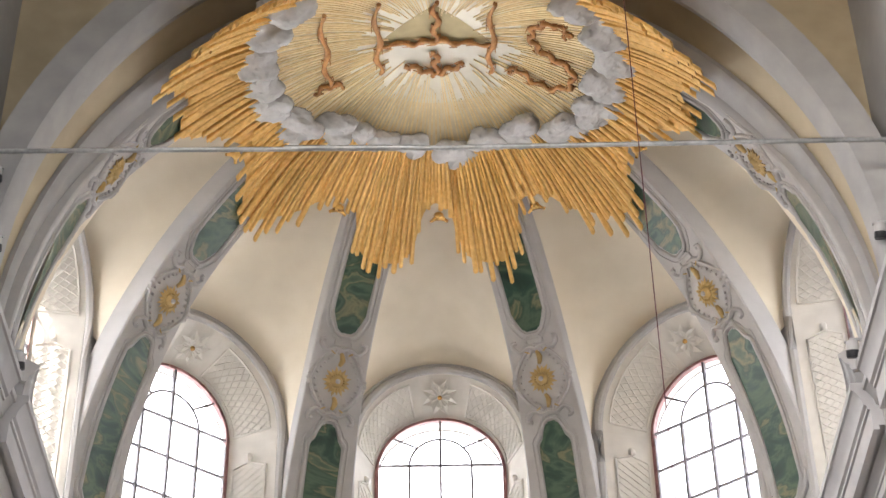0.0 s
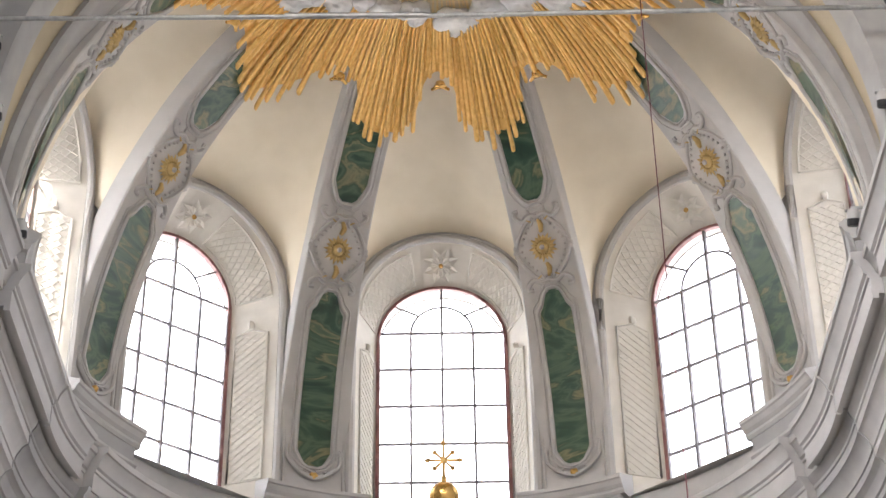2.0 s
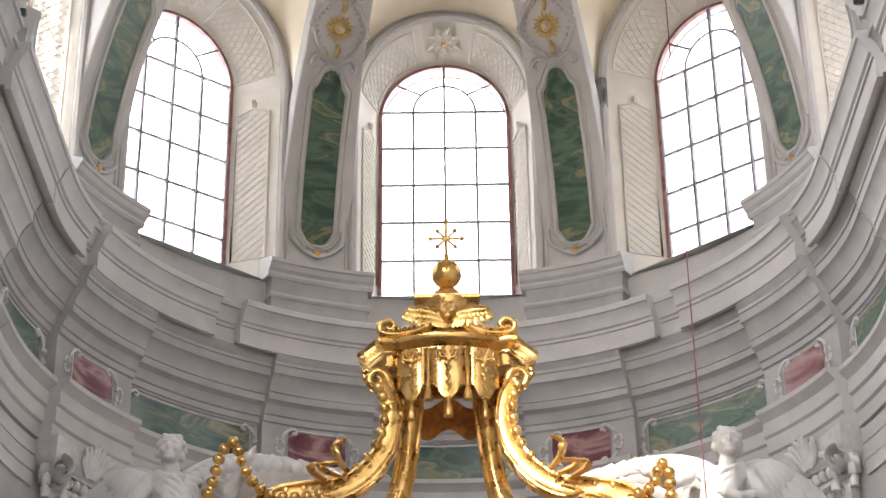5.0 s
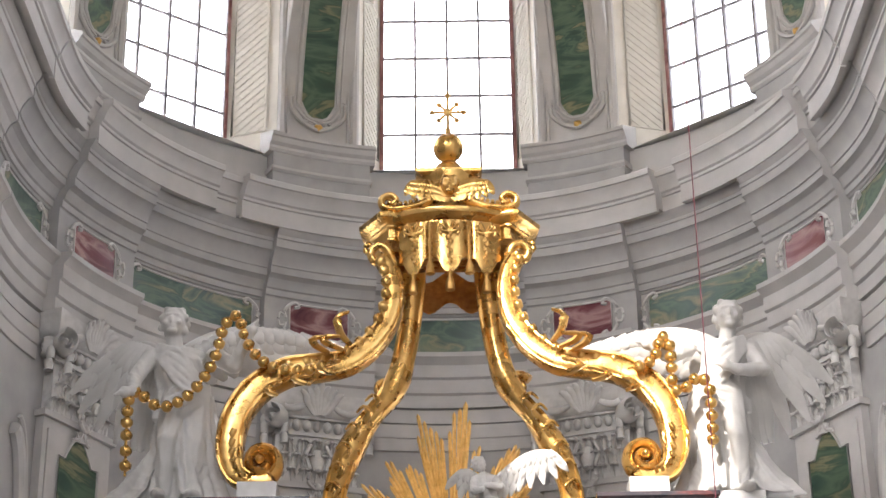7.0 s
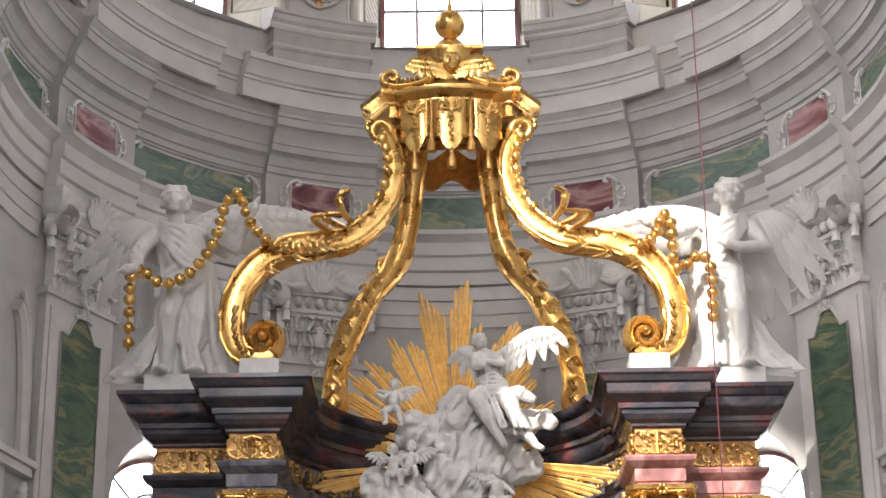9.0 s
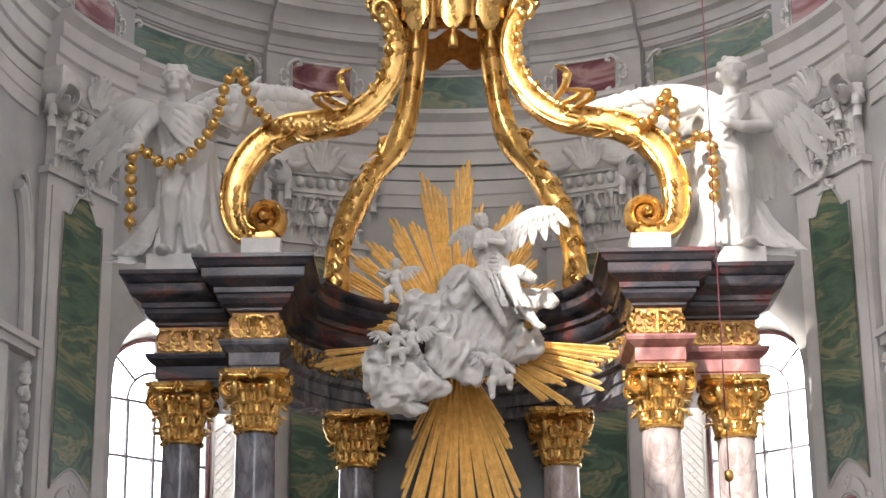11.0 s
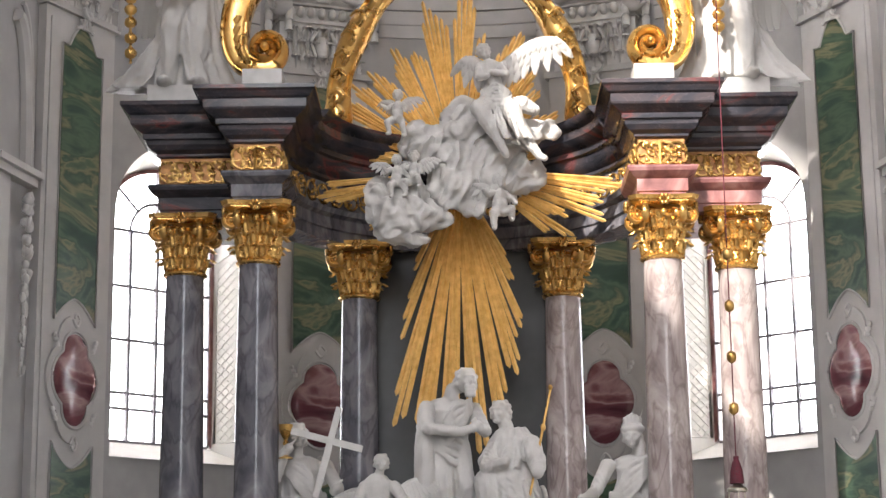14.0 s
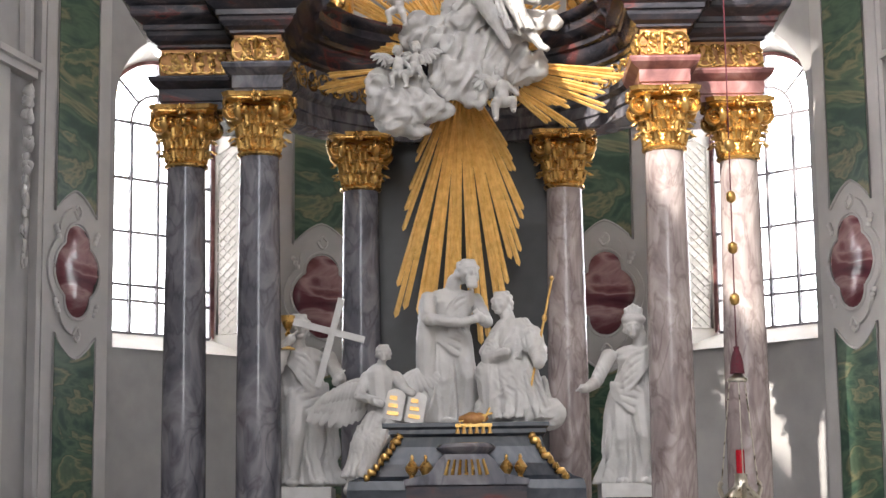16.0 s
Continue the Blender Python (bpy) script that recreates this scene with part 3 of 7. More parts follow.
    s = Shape()
    for sv in (-1, 1):
        s.tube(bezier([p + upw * sv * 0.36 + nn * 0.02, p + upw * sv * 0.5 + a * 0.05 + nn * 0.05, p + upw * sv * 0.66 + nn * 0.03], 4), [0.07 - 0.03 * abs(i - 4) / 4 for i in range(9)], 6)
        for su in (-1, 1):
            s.tube(bezier([p + upw * sv * 0.62 + a * su * 0.16 + nn * 0.06, p + upw * sv * 0.7 + a * su * 0.3 + nn * 0.07, p + upw * sv * 0.68 + a * su * 0.42 + nn * 0.06], 3), 0.018, 5)
    part("gilding", local(s), GOLD_PAINT, rib, "gilded leaf accents", smooth=60)
    # shell bracket below the lower panel
    s = Shape()
    q0, a0, n0 = rib_frame(phi, 21.95)
    up0 = Vector((0, 0, 1))
    for su in (-1, 1):
        pts = [q0 + a0 * su * 0.62 + up0 * 0.52 + n0 * 0.04, q0 + a0 * su * 0.6 + up0 * 0.2 + n0 * 0.05, q0 + a0 * su * 0.42 + up0 * -0.02 + n0 * 0.06, q0 + a0 * su * 0.22 + up0 * -0.16 + n0 * 0.06, q0 + up0 * -0.24 + n0 * 0.06]
        s.tube(bezier(pts, 5), 0.05, 6)
        ornament_curl(s, q0 + a0 * su * 0.66 + up0 * 0.52, a0 * su, up0, n0, 0.09, 1, 1.1, 0.04)
        ornament_curl(s, q0 + a0 * su * 0.42 + up0 * 0.06, a0 * su, up0, n0, 0.12, -1, 1.1, 0.045)
        s.tube(bezier([q0 + a0 * su * 0.5 + up0 * 0.3 + n0 * 0.03, q0 + a0 * su * 0.3 + up0 * 0.05 + n0 * 0.05, q0 + a0 * su * 0.05 + up0 * -0.05 + n0 * 0.05], 4), 0.03, 5)
    part("bracket_scroll", local(s), PALE, rib, smooth=60)
    s = Shape()
    s.blob(tuple(q0 + up0 * -0.16 + n0 * 0.06), (0.09, 0.07, 0.09), 6, rough=0.4)
    part("bracket_leaf", local(s), GOLD_MATT, rib, "gilded leaf", smooth=60)

# pedestals of the ribs on the cornice
for phi in RIBS:
    ped = thing("rib_pedestal", "grey moulded pedestal of a dome rib standing on the cornice", "pedestal", "rib pedestals", P(phi, 7.7, 19.7))
    s = Shape()
    ring(s, [(8.1, 19.7), (7.68, 19.7), (7.68, 20.9), (8.1, 20.9)], phi - 8.2, phi + 8.2, 2)
    s.v = [tuple(ped.matrix_world.inverted() @ Vector(p)) for p in s.v]
    part("die", s, GREY, ped)
    s = Shape()
    ring(s, [(8.15, 20.87), (7.66, 20.87), (7.62, 20.93), (7.62, 20.99), (7.55, 21.05), (7.5, 21.15), (7.46, 21.17), (7.46, 21.25), (8.15, 21.5)], phi - 9.0, phi + 9.0, 2)
    s.v = [tuple(ped.matrix_world.inverted() @ Vector(p)) for p in s.v]
    part("cap", s, PALE, ped, smooth=22)
    s = Shape()
    ring(s, [(8.15, 20.4), (7.66, 20.4), (7.62, 20.45), (7.62, 20.51), (8.15, 20.53)], phi - 8.5, phi + 8.5, 2)
    s.v = [tuple(ped.matrix_world.inverted() @ Vector(p)) for p in s.v]
    part("string_course", s, PALE, ped, smooth=35)


# ---------------------------------------------------------------- windows
def window(name, phic, R, half, zb, zs, rows_n, label, bars_v=(-0.5, 0.0, 0.5), lift=0.0, levels=None):
    a, o, t = pane_frame(phic, R)
    nn = Vector((-math.sin(a), -math.cos(a), 0))
    up = Vector((0, 0, 1))
    w = thing(name, label, "window", "apse windows", tuple(o + up * zb), "structure")
    inv = w.matrix_world.inverted()

    def loc(shape):
        shape.v = [tuple(inv @ Vector(p)) for p in shape.v]
        return shape

    s = Shape()
    outl = opening(phic, half, zb, zs, half, R, 28, True)
    inn = opening(phic, half - 0.075, zb + 0.05, zs, half - 0.075, R, 28, True)
    rows = []
    for pts, d in ((outl, -0.05), (outl, 0.07), (inn, 0.07), (inn, -0.05)):
        rows.append([Vector(p) + nn * d for p in pts])
    s.grid(rows, closed_v=True)
    part("window_frame", loc(s), FRAME_AND_SUNLIT_RED, w, "red marbled arched frame")
    h = half - 0.075
    xs = [-h] + [b * h for b in bars_v] + [h]
    zi = zs + lift
    zs_l = levels or [zb + (zi - zb) * i / rows_n for i in range(rows_n + 1)]
    rows_n = len(zs_l) - 1
    for x in xs:
        top = zi if 0 < abs(x) < h else zs + (h if x == 0 else 0)
        s = Shape()
        m = Matrix.Translation(o + t * x) @ Matrix.Rotation(-a, 4, "Z")
        wd = 0.029 if abs(x) < h else 0.018
        s.box(-wd, wd, -0.05, 0.05, zb, top, m)
        part("mullion", loc(s), IRON, w)
    for z in zs_l:
        s = Shape()
        m = Matrix.Translation(o) @ Matrix.Rotation(-a, 4, "Z")
        s.box(-h, h, -0.03, 0.034, z - 0.025, z + 0.025, m)
        part("glazing_bar", loc(s), IRON, w)
    s = Shape()
    s.tube([o + t * (h * 0.5 * math.cos(math.pi * i / 20)) + up * (zi + h * 0.5 * math.sin(math.pi * i / 20)) for i in range(21)], 0.03, 6)
    part("glazing_bar", loc(s), IRON, w)
    for sg in (-1, 1):
        s = Shape()
        d = t * sg * math.cos(0.74) + up * math.sin(0.74)
        s.tube([o + up * zi + d * h * 0.5, o + up * zs + d * h], 0.03, 6)
        part("glazing_bar", loc(s), IRON, w)
    # leaded panes
    for i in range(len(xs) - 1):
        for j in range(rows_n):
            s = Shape()
            m = Matrix.Translation(o) @ Matrix.Rotation(-a, 4, "Z")
            s.box(xs[i] + 0.01, xs[i + 1] - 0.01, -0.006, 0.006, zs_l[j] + 0.01, zs_l[j + 1] - 0.01, m)
            pane = part("pane", loc(s), GLASS, w)
            pane.visible_shadow = False
    s = Shape()
    a0 = math.asin((lift + 0.01) / h)
    top = [o + t * (h * math.cos(a0 + (math.pi - 2 * a0) * i / 24)) + up * (zs + h * math.sin(a0 + (math.pi - 2 * a0) * i / 24)) for i in range(25)]
    s.solid([[p + nn * 0.006 for p in top], [p - nn * 0.006 for p in top]])
    pane = part("pane", loc(s), GLASS, w, "arched head of leaded glass")
    pane.visible_shadow = False
    # thin lead lines across the panes
    s = Shape()
    m = Matrix.Translation(o) @ Matrix.Rotation(-a, 4, "Z")
    for i in range(len(xs) - 1):
        for k in (1, 2):
            x = xs[i] + (xs[i + 1] - xs[i]) * k / 3
            s.box(x - 0.004, x + 0.004, 0.004, 0.012, zb, zs, m)
    for j in range(rows_n):
        for k in (1,):
            z = zs_l[j] + (zs_l[j + 1] - zs_l[j]) * k / 2
            s.box(-h, h, 0.004, 0.012, z - 0.004, z + 0.004, m)
    part("lead_came", loc(s), IRON, w, "thin lead cames")
    return w


for i, p in enumerate(BAYS):
    window(f"window_{i + 1}", p, R_DOME + 0.8, 1.56, 21.32, 26.1, 5, "tall arched window with iron bars and clear leaded panes", lift=0.12 if p in OBLIQUE else 0.24, levels=[21.32, 22.184, 23.193, 24.202, 25.211, 26.22] if p in OBLIQUE else None)
    window_light(P(p, R_DOME + 1.6, 24.5), Vector((0, CY, 24.5)) - Vector(P(p, R_DOME + 1.6, 24.9)), 5.0, 9.0, UPPER_W * (0.65 if p > 0 else 1.0))
for i, p in enumerate(LOW_BAYS):
    window(f"window_{i + 6}", p, WALL_R + 0.85, 1.3, 5.92, 10.0, 4, "lower arched window with iron bars and leaded panes", (-0.5, 0.0, 0.5), levels=[5.92, 6.54, 6.84, 7.86, 8.9, 10.0])
    window_light(P(p, WALL_R + 1.6, 8.6), Vector((0, CY, 8.6)) - Vector(P(p, WALL_R + 1.6, 8.9)), 4.2, 7.6, LOWER_W)
# lamps in the unseen clerestory, weak on the right to keep the left darker
for side in (-1, 1):
    for y in CLEAR:
        window_light((side * (R_DOME + 1.1), y, 25.2), (-side, 0.7, -1.4), 7.5, 8.0, CLEAR_W * (1.4 if side < 0 else 0.2), 120)

# front fill for the altar through the added opening in the end wall
window_light((0, Y_BACK - 0.6, 16.5), (0, 1, -0.22), 8.0, 17.0, NAVE_FILL_W)

# archivolt and hanging garland at the mouth of the apse
for sg in (-1, 1):
    s = Shape()
    m = wall_xf_early(sg * 77.0)
    s.tube([m @ Vector((sg * -0.55 + sg * (0.55 - 0.55 * math.cos(t)), 0.05, 10.3 + 2.6 * math.sin(t))) for t in [math.pi / 2 * k / 12 for k in range(13)]], 0.13, 8)
    s.tube([m @ Vector((sg * -0.8 + sg * (0.55 - 0.55 * math.cos(t)), 0.03, 10.3 + 2.9 * math.sin(t))) for t in [math.pi / 2 * k / 12 for k in range(13)]], 0.05, 6)
    s.box(-0.75, 0.75, -0.1, 0.2, 9.95, 10.1, m)
    s.box(-0.82, 0.82, -0.1, 0.28, 10.1, 10.22, m)
    s.box(-0.7, -0.1, -0.1, 0.1, 0.0, 9.95, m)
    tagged(part("trim_archivolt", s, PALE, smooth=40), "pale grey archivolt on an impost beside the apse", "arch", "side arches", "structure")
    g = thing("stucco_drop", "grey stucco garland drop hanging from a scroll on the wall", "stucco garland", "stucco drops", tuple(m @ Vector((sg * -0.45, 0.12, 6.5))))
    inv = g.matrix_world.inverted()
    rnd = random.Random(3)
    q = lambda x, y, z: inv @ (m @ Vector((x, y, z)))
    for k in range(13):
        s = Shape()
        z = 9.7 - 0.25 * k
        for j in range(4):
            s.blob(tuple(q(sg * -0.45 + rnd.uniform(-0.09, 0.09) * (1 - k / 16), 0.16 + rnd.uniform(-0.03, 0.05), z + rnd.uniform(-0.1, 0.1))), (0.085 * (1 - k / 20), 0.07, 0.10), 5, rough=0.5)
        part("leaf_spray", s, STUCCO, g, smooth=60)
# ---------------------------------------------------------------- pilasters of the wall
def capital_leaf():
    """One acanthus leaf with lobed edges and a curling tip, foot at the origin, leaning out along +x."""
    s = Shape()
    front, back = [], []
    n = 13
    for i in range(n):
        u = i / (n - 1)
        bend = max(0.0, u - 0.62) / 0.38
        z = 0.38 * min(u, 0.86) - 0.11 * bend ** 2
        x = 0.02 + 0.06 * u + 0.12 * bend ** 1.2
        w = (0.105 - 0.055 * u ** 2) * (0.72 + 0.34 * abs(math.sin(3.5 * math.pi * u)))
        row, rb = [], []
        for k in range(9):
            t = -1 + k / 4
            crease = 0.018 * math.cos(t * math.pi * 2.5) - 0.03 * t * t
            row.append((x + crease + 0.012, t * w, z + 0.03 * abs(t) * (1 - u)))
            rb.append((x + crease - 0.012, t * w * 0.96, z + 0.03 * abs(t) * (1 - u)))
        front.append(row)
        back.append(rb)
    s.solid([f + b[::-1] for f, b in zip(front, back)])
    return s.mesh("leaf", 80)


LEAF_GOLD, LEAF_WHITE = capital_leaf(), capital_leaf()
LEAF_GOLD.materials.append(GOLD)
LEAF_WHITE.materials.append(STUCCO)


def volute_mesh(material):
    s = Shape()
    s.tube(spiral((0, 0, 0), 0.15, 0.03, 2.0, math.pi * 0.5, 36), [0.034 - 0.014 * i / 36 for i in range(37)], 6, flat=1.6, up=(0, 1, 0))
    s.lathe([(0.12, -0.015), (0.12, 0.015)], 16, m=Matrix.Rotation(math.pi / 2, 3, "X"))
    s.blob((0, 0, 0), (0.05, 0.05, 0.05), 5)
    me = s.mesh("volute", 50)
    me.materials.append(material)
    return me


VOLUTE_GOLD, VOLUTE_WHITE = volute_mesh(GOLD), volute_mesh(STUCCO)


def capital(parent, base_z, height, radius, material, leaf, volute, square=False):
    """A composite capital: astragal, bell, two rows of leaves, volutes, egg band and curved abacus."""
    k = height / 0.93
    s = Shape()
    s.lathe([(radius * 1.0, 0), (radius * 1.12, 0.02 * k), (radius * 1.14, 0.05 * k), (radius * 1.02, 0.08 * k), (radius * 0.98, 0.12 * k), (radius * 1.0, 0.5 * k), (radius * 1.2, 0.66 * k), (radius * 1.35, 0.72 * k)], 20, (0, 0, base_z))
    for i in range(12):
        a = 2 * math.pi * i / 12
        s.blob((radius * 1.3 * math.cos(a), radius * 1.3 * math.sin(a), base_z + 0.68 * k), (0.065, 0.065, 0.075), 5)
    w = radius * 1.78
    rows = []
    for z, g in ((0.80, 0.80), (0.84, 0.9), (0.86, 0.9), (0.87, 0.99), (0.90, 1.0), (0.93, 1.03)):
        ringp = []
        for q in range(4):
            a0 = math.pi / 4 + q * math.pi / 2
            for t in (-0.85, -0.5, 0, 0.5, 0.85):
                # concave side from corner q to corner q + 1
                a = a0 + math.pi / 4 + t * math.pi / 4
                base = w * g / max(abs(math.cos(a)), abs(math.sin(a)))
                ringp.append((math.cos(a) * base * (0.9 + 0.1 * t * t), math.sin(a) * base * (0.9 + 0.1 * t * t), base_z + z * k))
        rows.append(ringp)
    s.solid(rows)
    cap = part("capital", s, material, parent, "gilded composite capital" if material is GOLD else "white stucco composite capital", 45)
    n = 9
    for row in range(3):
        for i in range(n):
            a = 2 * math.pi * (i + 0.5 * row) / n
            lf = new("leaf", leaf)
            lf.parent = cap
            lf.matrix_basis = Matrix.Translation((0, 0, base_z + (0.08 + 0.17 * row) * k)) @ Matrix.Rotation(a, 4, "Z") @ Matrix.Translation((radius * (0.93 + 0.03 * row), 0, 0)) @ Matrix.Diagonal((k * 0.95, k * 0.98, k * (0.72 + 0.06 * row), 1))
    for q in range(4):
        a = math.pi / 4 + q * math.pi / 2
        for sgn in (-1, 1):
            v = new("volute", volute)
            v.parent = cap
            v.matrix_basis = Matrix.Translation((0, 0, base_z + 0.64 * k)) @ Matrix.Rotation(a, 4, "Z") @ Matrix.Translation((radius * 1.52, sgn * 0.08, 0.02)) @ Matrix.Rotation(sgn * radians(38), 4, "Z") @ Matrix.Diagonal((-k, k, k, 1))
        a = q * math.pi / 2
        s = Shape()
        c = Vector((math.cos(a), math.sin(a), 0)) * w * 0.98
        for j in range(6):
            an = 2 * math.pi * j / 6
            t = Vector((-math.sin(a), math.cos(a), 0))
            s.blob(tuple(c + t * 0.06 * math.cos(an) + Vector((0, 0, base_z + 0.85 * k + 0.06 * math.sin(an)))), (0.04, 0.04, 0.04), 4)
        part("flower", s, material, cap, smooth=60)
    return cap


def wall_xf(phi, r, z):
    """Axes on the wall: x along it, y inward out of the wall, z up."""
    a = radians(phi)
    m = Matrix(((math.cos(a), -math.sin(a), 0, r * math.sin(a)), (-math.sin(a), -math.cos(a), 0, CY + r * math.cos(a)), (0, 0, 1, z), (0, 0, 0, 1)))
    return m


def outline_panel(pts, depth):
    s = Shape()
    s.solid([[(x, 0.0, z) for x, z in pts], [(x, depth, z) for x, z in pts]])
    return s


def ogee_panel(w, z0, z1, top=True, foot=True):
    """A tall panel with a scalloped head and foot that leave room for the oval."""
    out = []
    for i in range(13):
        t = -1 + 2 * i / 12
        out.append((t * w, z0 + (0.42 * (1 - abs(t) ** 1.6) if foot else 0)))
    for i in range(13):
        t = 1 - 2 * i / 12
        out.append((t * w, z1 + (0.55 * max(0, 1 - abs(t) * 1.5) ** 0.8 if top else -0.42 * (1 - abs(t) ** 1.6))))
    return out


def lobed(w, h, n=48):
    """An upright oval with a round lobe above and below."""
    out = []
    q, c = h * 0.4, h * 0.6
    for i in range(n):
        a = 2 * math.pi * i / n
        dx, dz = math.cos(a), math.sin(a)
        r = 1 / math.sqrt((dx / w) ** 2 + (dz / (h * 0.66)) ** 2)
        for s in (-1, 1):
            b = dz * s * c
            disc = b * b - c * c + q * q * 1.1
            if disc > 0:
                r = max(r, b + math.sqrt(disc))
        out.append((r * dx, r * dz))
    return out


PIL_W = 1.0
for phi in RIBS[1:5]:
    m = wall_xf(phi, 7.93, 0)
    pil = thing("wall_pilaster", "pale grey wall pilaster with green and red marbled panels", "pilaster", "wall pilasters", (0, 0, 0))
    pil.matrix_world = m
    s = Shape()
    s.box(-PIL_W, PIL_W, -0.3, 0.22, 0.0, 13.45)
    s.box(-PIL_W + 0.12, PIL_W - 0.12, 0.22, 0.25, 0.6, 13.2)
    part("pilaster_shaft", s, PALE, pil)
    s = Shape()
    s.box(-PIL_W - 0.08, PIL_W + 0.08, -0.3, 0.30, 13.40, 13.52)
    part("astragal", s, PALE, pil)
    s = outline_panel([(x, z) for x, z in ogee_panel(0.55, 7.75, 12.75, True, True)], 0.03)
    s.v = [(x, y + 0.25, z) for x, y, z in s.v]
    part("upper_panel", s, GREEN, pil, "green marbled scagliola panel")
    s = outline_panel(ogee_panel(0.55, 0.9, 5.55, False, False), 0.03)
    s.v = [(x, y + 0.25, z) for x, y, z in s.v]
    part("lower_panel", s, GREEN, pil, "green marbled scagliola panel")
    for pts, rad in ((ogee_panel(0.58, 7.72, 12.78, True, True), 0.025), (ogee_panel(0.58, 0.87, 5.58, False, False), 0.025)):
        s = Shape()
        s.tube([(x, 0.27, z) for x, z in pts + pts[:1]], rad, 5)
        part("panel_moulding", s, PALE, pil, smooth=60)
    s = outline_panel([(x, z + 6.7) for x, z in lobed(0.78, 1.12)], 0.05)
    s.v = [(x, y + 0.25, z) for x, y, z in s.v]
    part("oval_field", s, PALE, pil)
    s = Shape()
    rows = []
    for g, d in ((1.0, 0.30), (0.97, 0.33), (0.8, 0.36), (0.5, 0.38), (0.1, 0.385)):
        rows.append([(x * g, d, 6.7 + z * g) for x, z in lobed(0.6, 0.8)])
    s.solid(rows)
    part("oval_panel", s, PURPLE, pil, "polished red violet marbled oval", 60)
    s = Shape()
    o = lobed(0.64, 0.85)
    s.tube([(x, 0.31, 6.7 + z) for x, z in o + o[:1]], 0.03, 5)
    part("oval_moulding", s, PALE, pil, smooth=60)
    s = Shape()
    for z, up in ((7.62, 1), (5.72, -1)):
        s.tube(bezier([(-0.1, 0.3, z + up * 0.15), (0.0, 0.32, z + up * 0.02), (0.1, 0.3, z + up * 0.15), (0.02, 0.3, z + up * 0.26), (-0.05, 0.3, z + up * 0.18)], 4), 0.03, 5)
    for su in (-1, 1):
        for z in (6.05, 7.35):
            for k in range(3):
                s.blob((su * (0.5 + 0.04 * k), 0.3, z + 0.08 * (k - 1)), (0.05, 0.05, 0.06), 4, rough=0.3)
    s.tube(bezier([(-0.25, 0.3, 13.15), (-0.1, 0.33, 13.2), (0, 0.35, 13.38), (0.1, 0.33, 13.2), (0.25, 0.3, 13.15)], 4), 0.04, 5)
    for k in range(-2, 3):
        s.tube([(0.03 * k, 0.32, 13.15), (0.09 * k, 0.33, 13.38 - 0.03 * abs(k))], [0.03, 0.02], 5)
    part("stucco_curl", s, STUCCO, pil, smooth=60)
    # big wall capital
    s = Shape()
    s.box(-PIL_W * 0.86, PIL_W * 0.86, -0.3, 0.24, 13.5, 14.9)
    rows = []
    for z, g, d in ((14.85, 0.98, 0.3), (14.95, 1.1, 0.5), (15.06, 1.16, 0.56), (15.2, 1.2, 0.6), (15.36, 1.22, 0.62)):
        rows.append([(-PIL_W * g, -0.3, z), (PIL_W * g, -0.3, z), (PIL_W * g, d, z), (PIL_W * 0.5, d * 0.82, z), (0, d * 0.76, z), (-PIL_W * 0.5, d * 0.82, z), (-PIL_W * g, d, z)])
    s.solid(rows)
    s.box(-PIL_W * 0.9, PIL_W * 0.9, -0.3, 0.30, 14.5, 14.58)
    s.box(-PIL_W * 0.94, PIL_W * 0.94, -0.3, 0.33, 14.86, 14.93)
    cap = part("capital", s, STUCCO, pil, "white stucco composite pilaster capital", 45)
    for k in range(7):
        s = Shape()
        s.blob((-0.66 + 0.22 * k, 0.3, 14.72), (0.085, 0.12, 0.12), 7)
        part("egg", s, STUCCO, cap, smooth=60)
    for row, cnt in ((0, 7), (1, 6), (2, 5)):
        for i in range(cnt):
            x = -0.76 + 0.09 * row + (1.52 - 0.18 * row) * i / (cnt - 1)
            lf = new("leaf", LEAF_WHITE)
            lf.parent = cap
            lf.matrix_basis = Matrix.Translation((x, 0.17 + 0.02 * row, 13.5 + 0.3 * row)) @ Matrix.Rotation(math.pi / 2 - x * 0.25, 4, "Z") @ Matrix.Diagonal((1.5, 1.35, 1.05, 1))
    for su in (-1, 1):
        v = new("volute", VOLUTE_WHITE)
        v.parent = cap
        v.matrix_basis = Matrix.Translation((su * 0.95, 0.5, 14.76)) @ Matrix.Rotation(su * radians(-38), 4, "Z") @ Matrix.Diagonal((su * 1.6, 4.6, 1.6, 1))
        v = new("volute", VOLUTE_WHITE)
        v.parent = cap
        v.matrix_basis = Matrix.Translation((su * 0.98, 0.2, 14.76)) @ Matrix.Rotation(su * radians(52), 4, "Z") @ Matrix.Diagonal((su * 1.6, 3.0, 1.6, 1))
        # bell flowers that hang from the volutes
        for bx, by, top in ((0.74, 0.5, 14.6), (1.12, 0.36, 14.58)):
            for k in range(2):
                s = Shape()
                s.lathe([(0.02, 0.1), (0.06, 0.08), (0.085, 0.0), (0.075, -0.1), (0.09, -0.15), (0.04, -0.13)], 9, (su * bx, by - 0.02 * k, top - 0.22 * k))
                part("bell_flower", s, STUCCO, cap, smooth=50)
        s = Shape()
        s.tube(bezier([(su * 0.3, 0.42, 15.12), (su * 0.5, 0.46, 15.02), (su * 0.68, 0.5, 14.98), (su * 0.8, 0.54, 15.02)], 4), [0.05, 0.06, 0.07, 0.075, 0.08, 0.08, 0.08, 0.08, 0.08, 0.08, 0.08, 0.08, 0.07], 7)
        part("channel", s, STUCCO, cap, smooth=60)
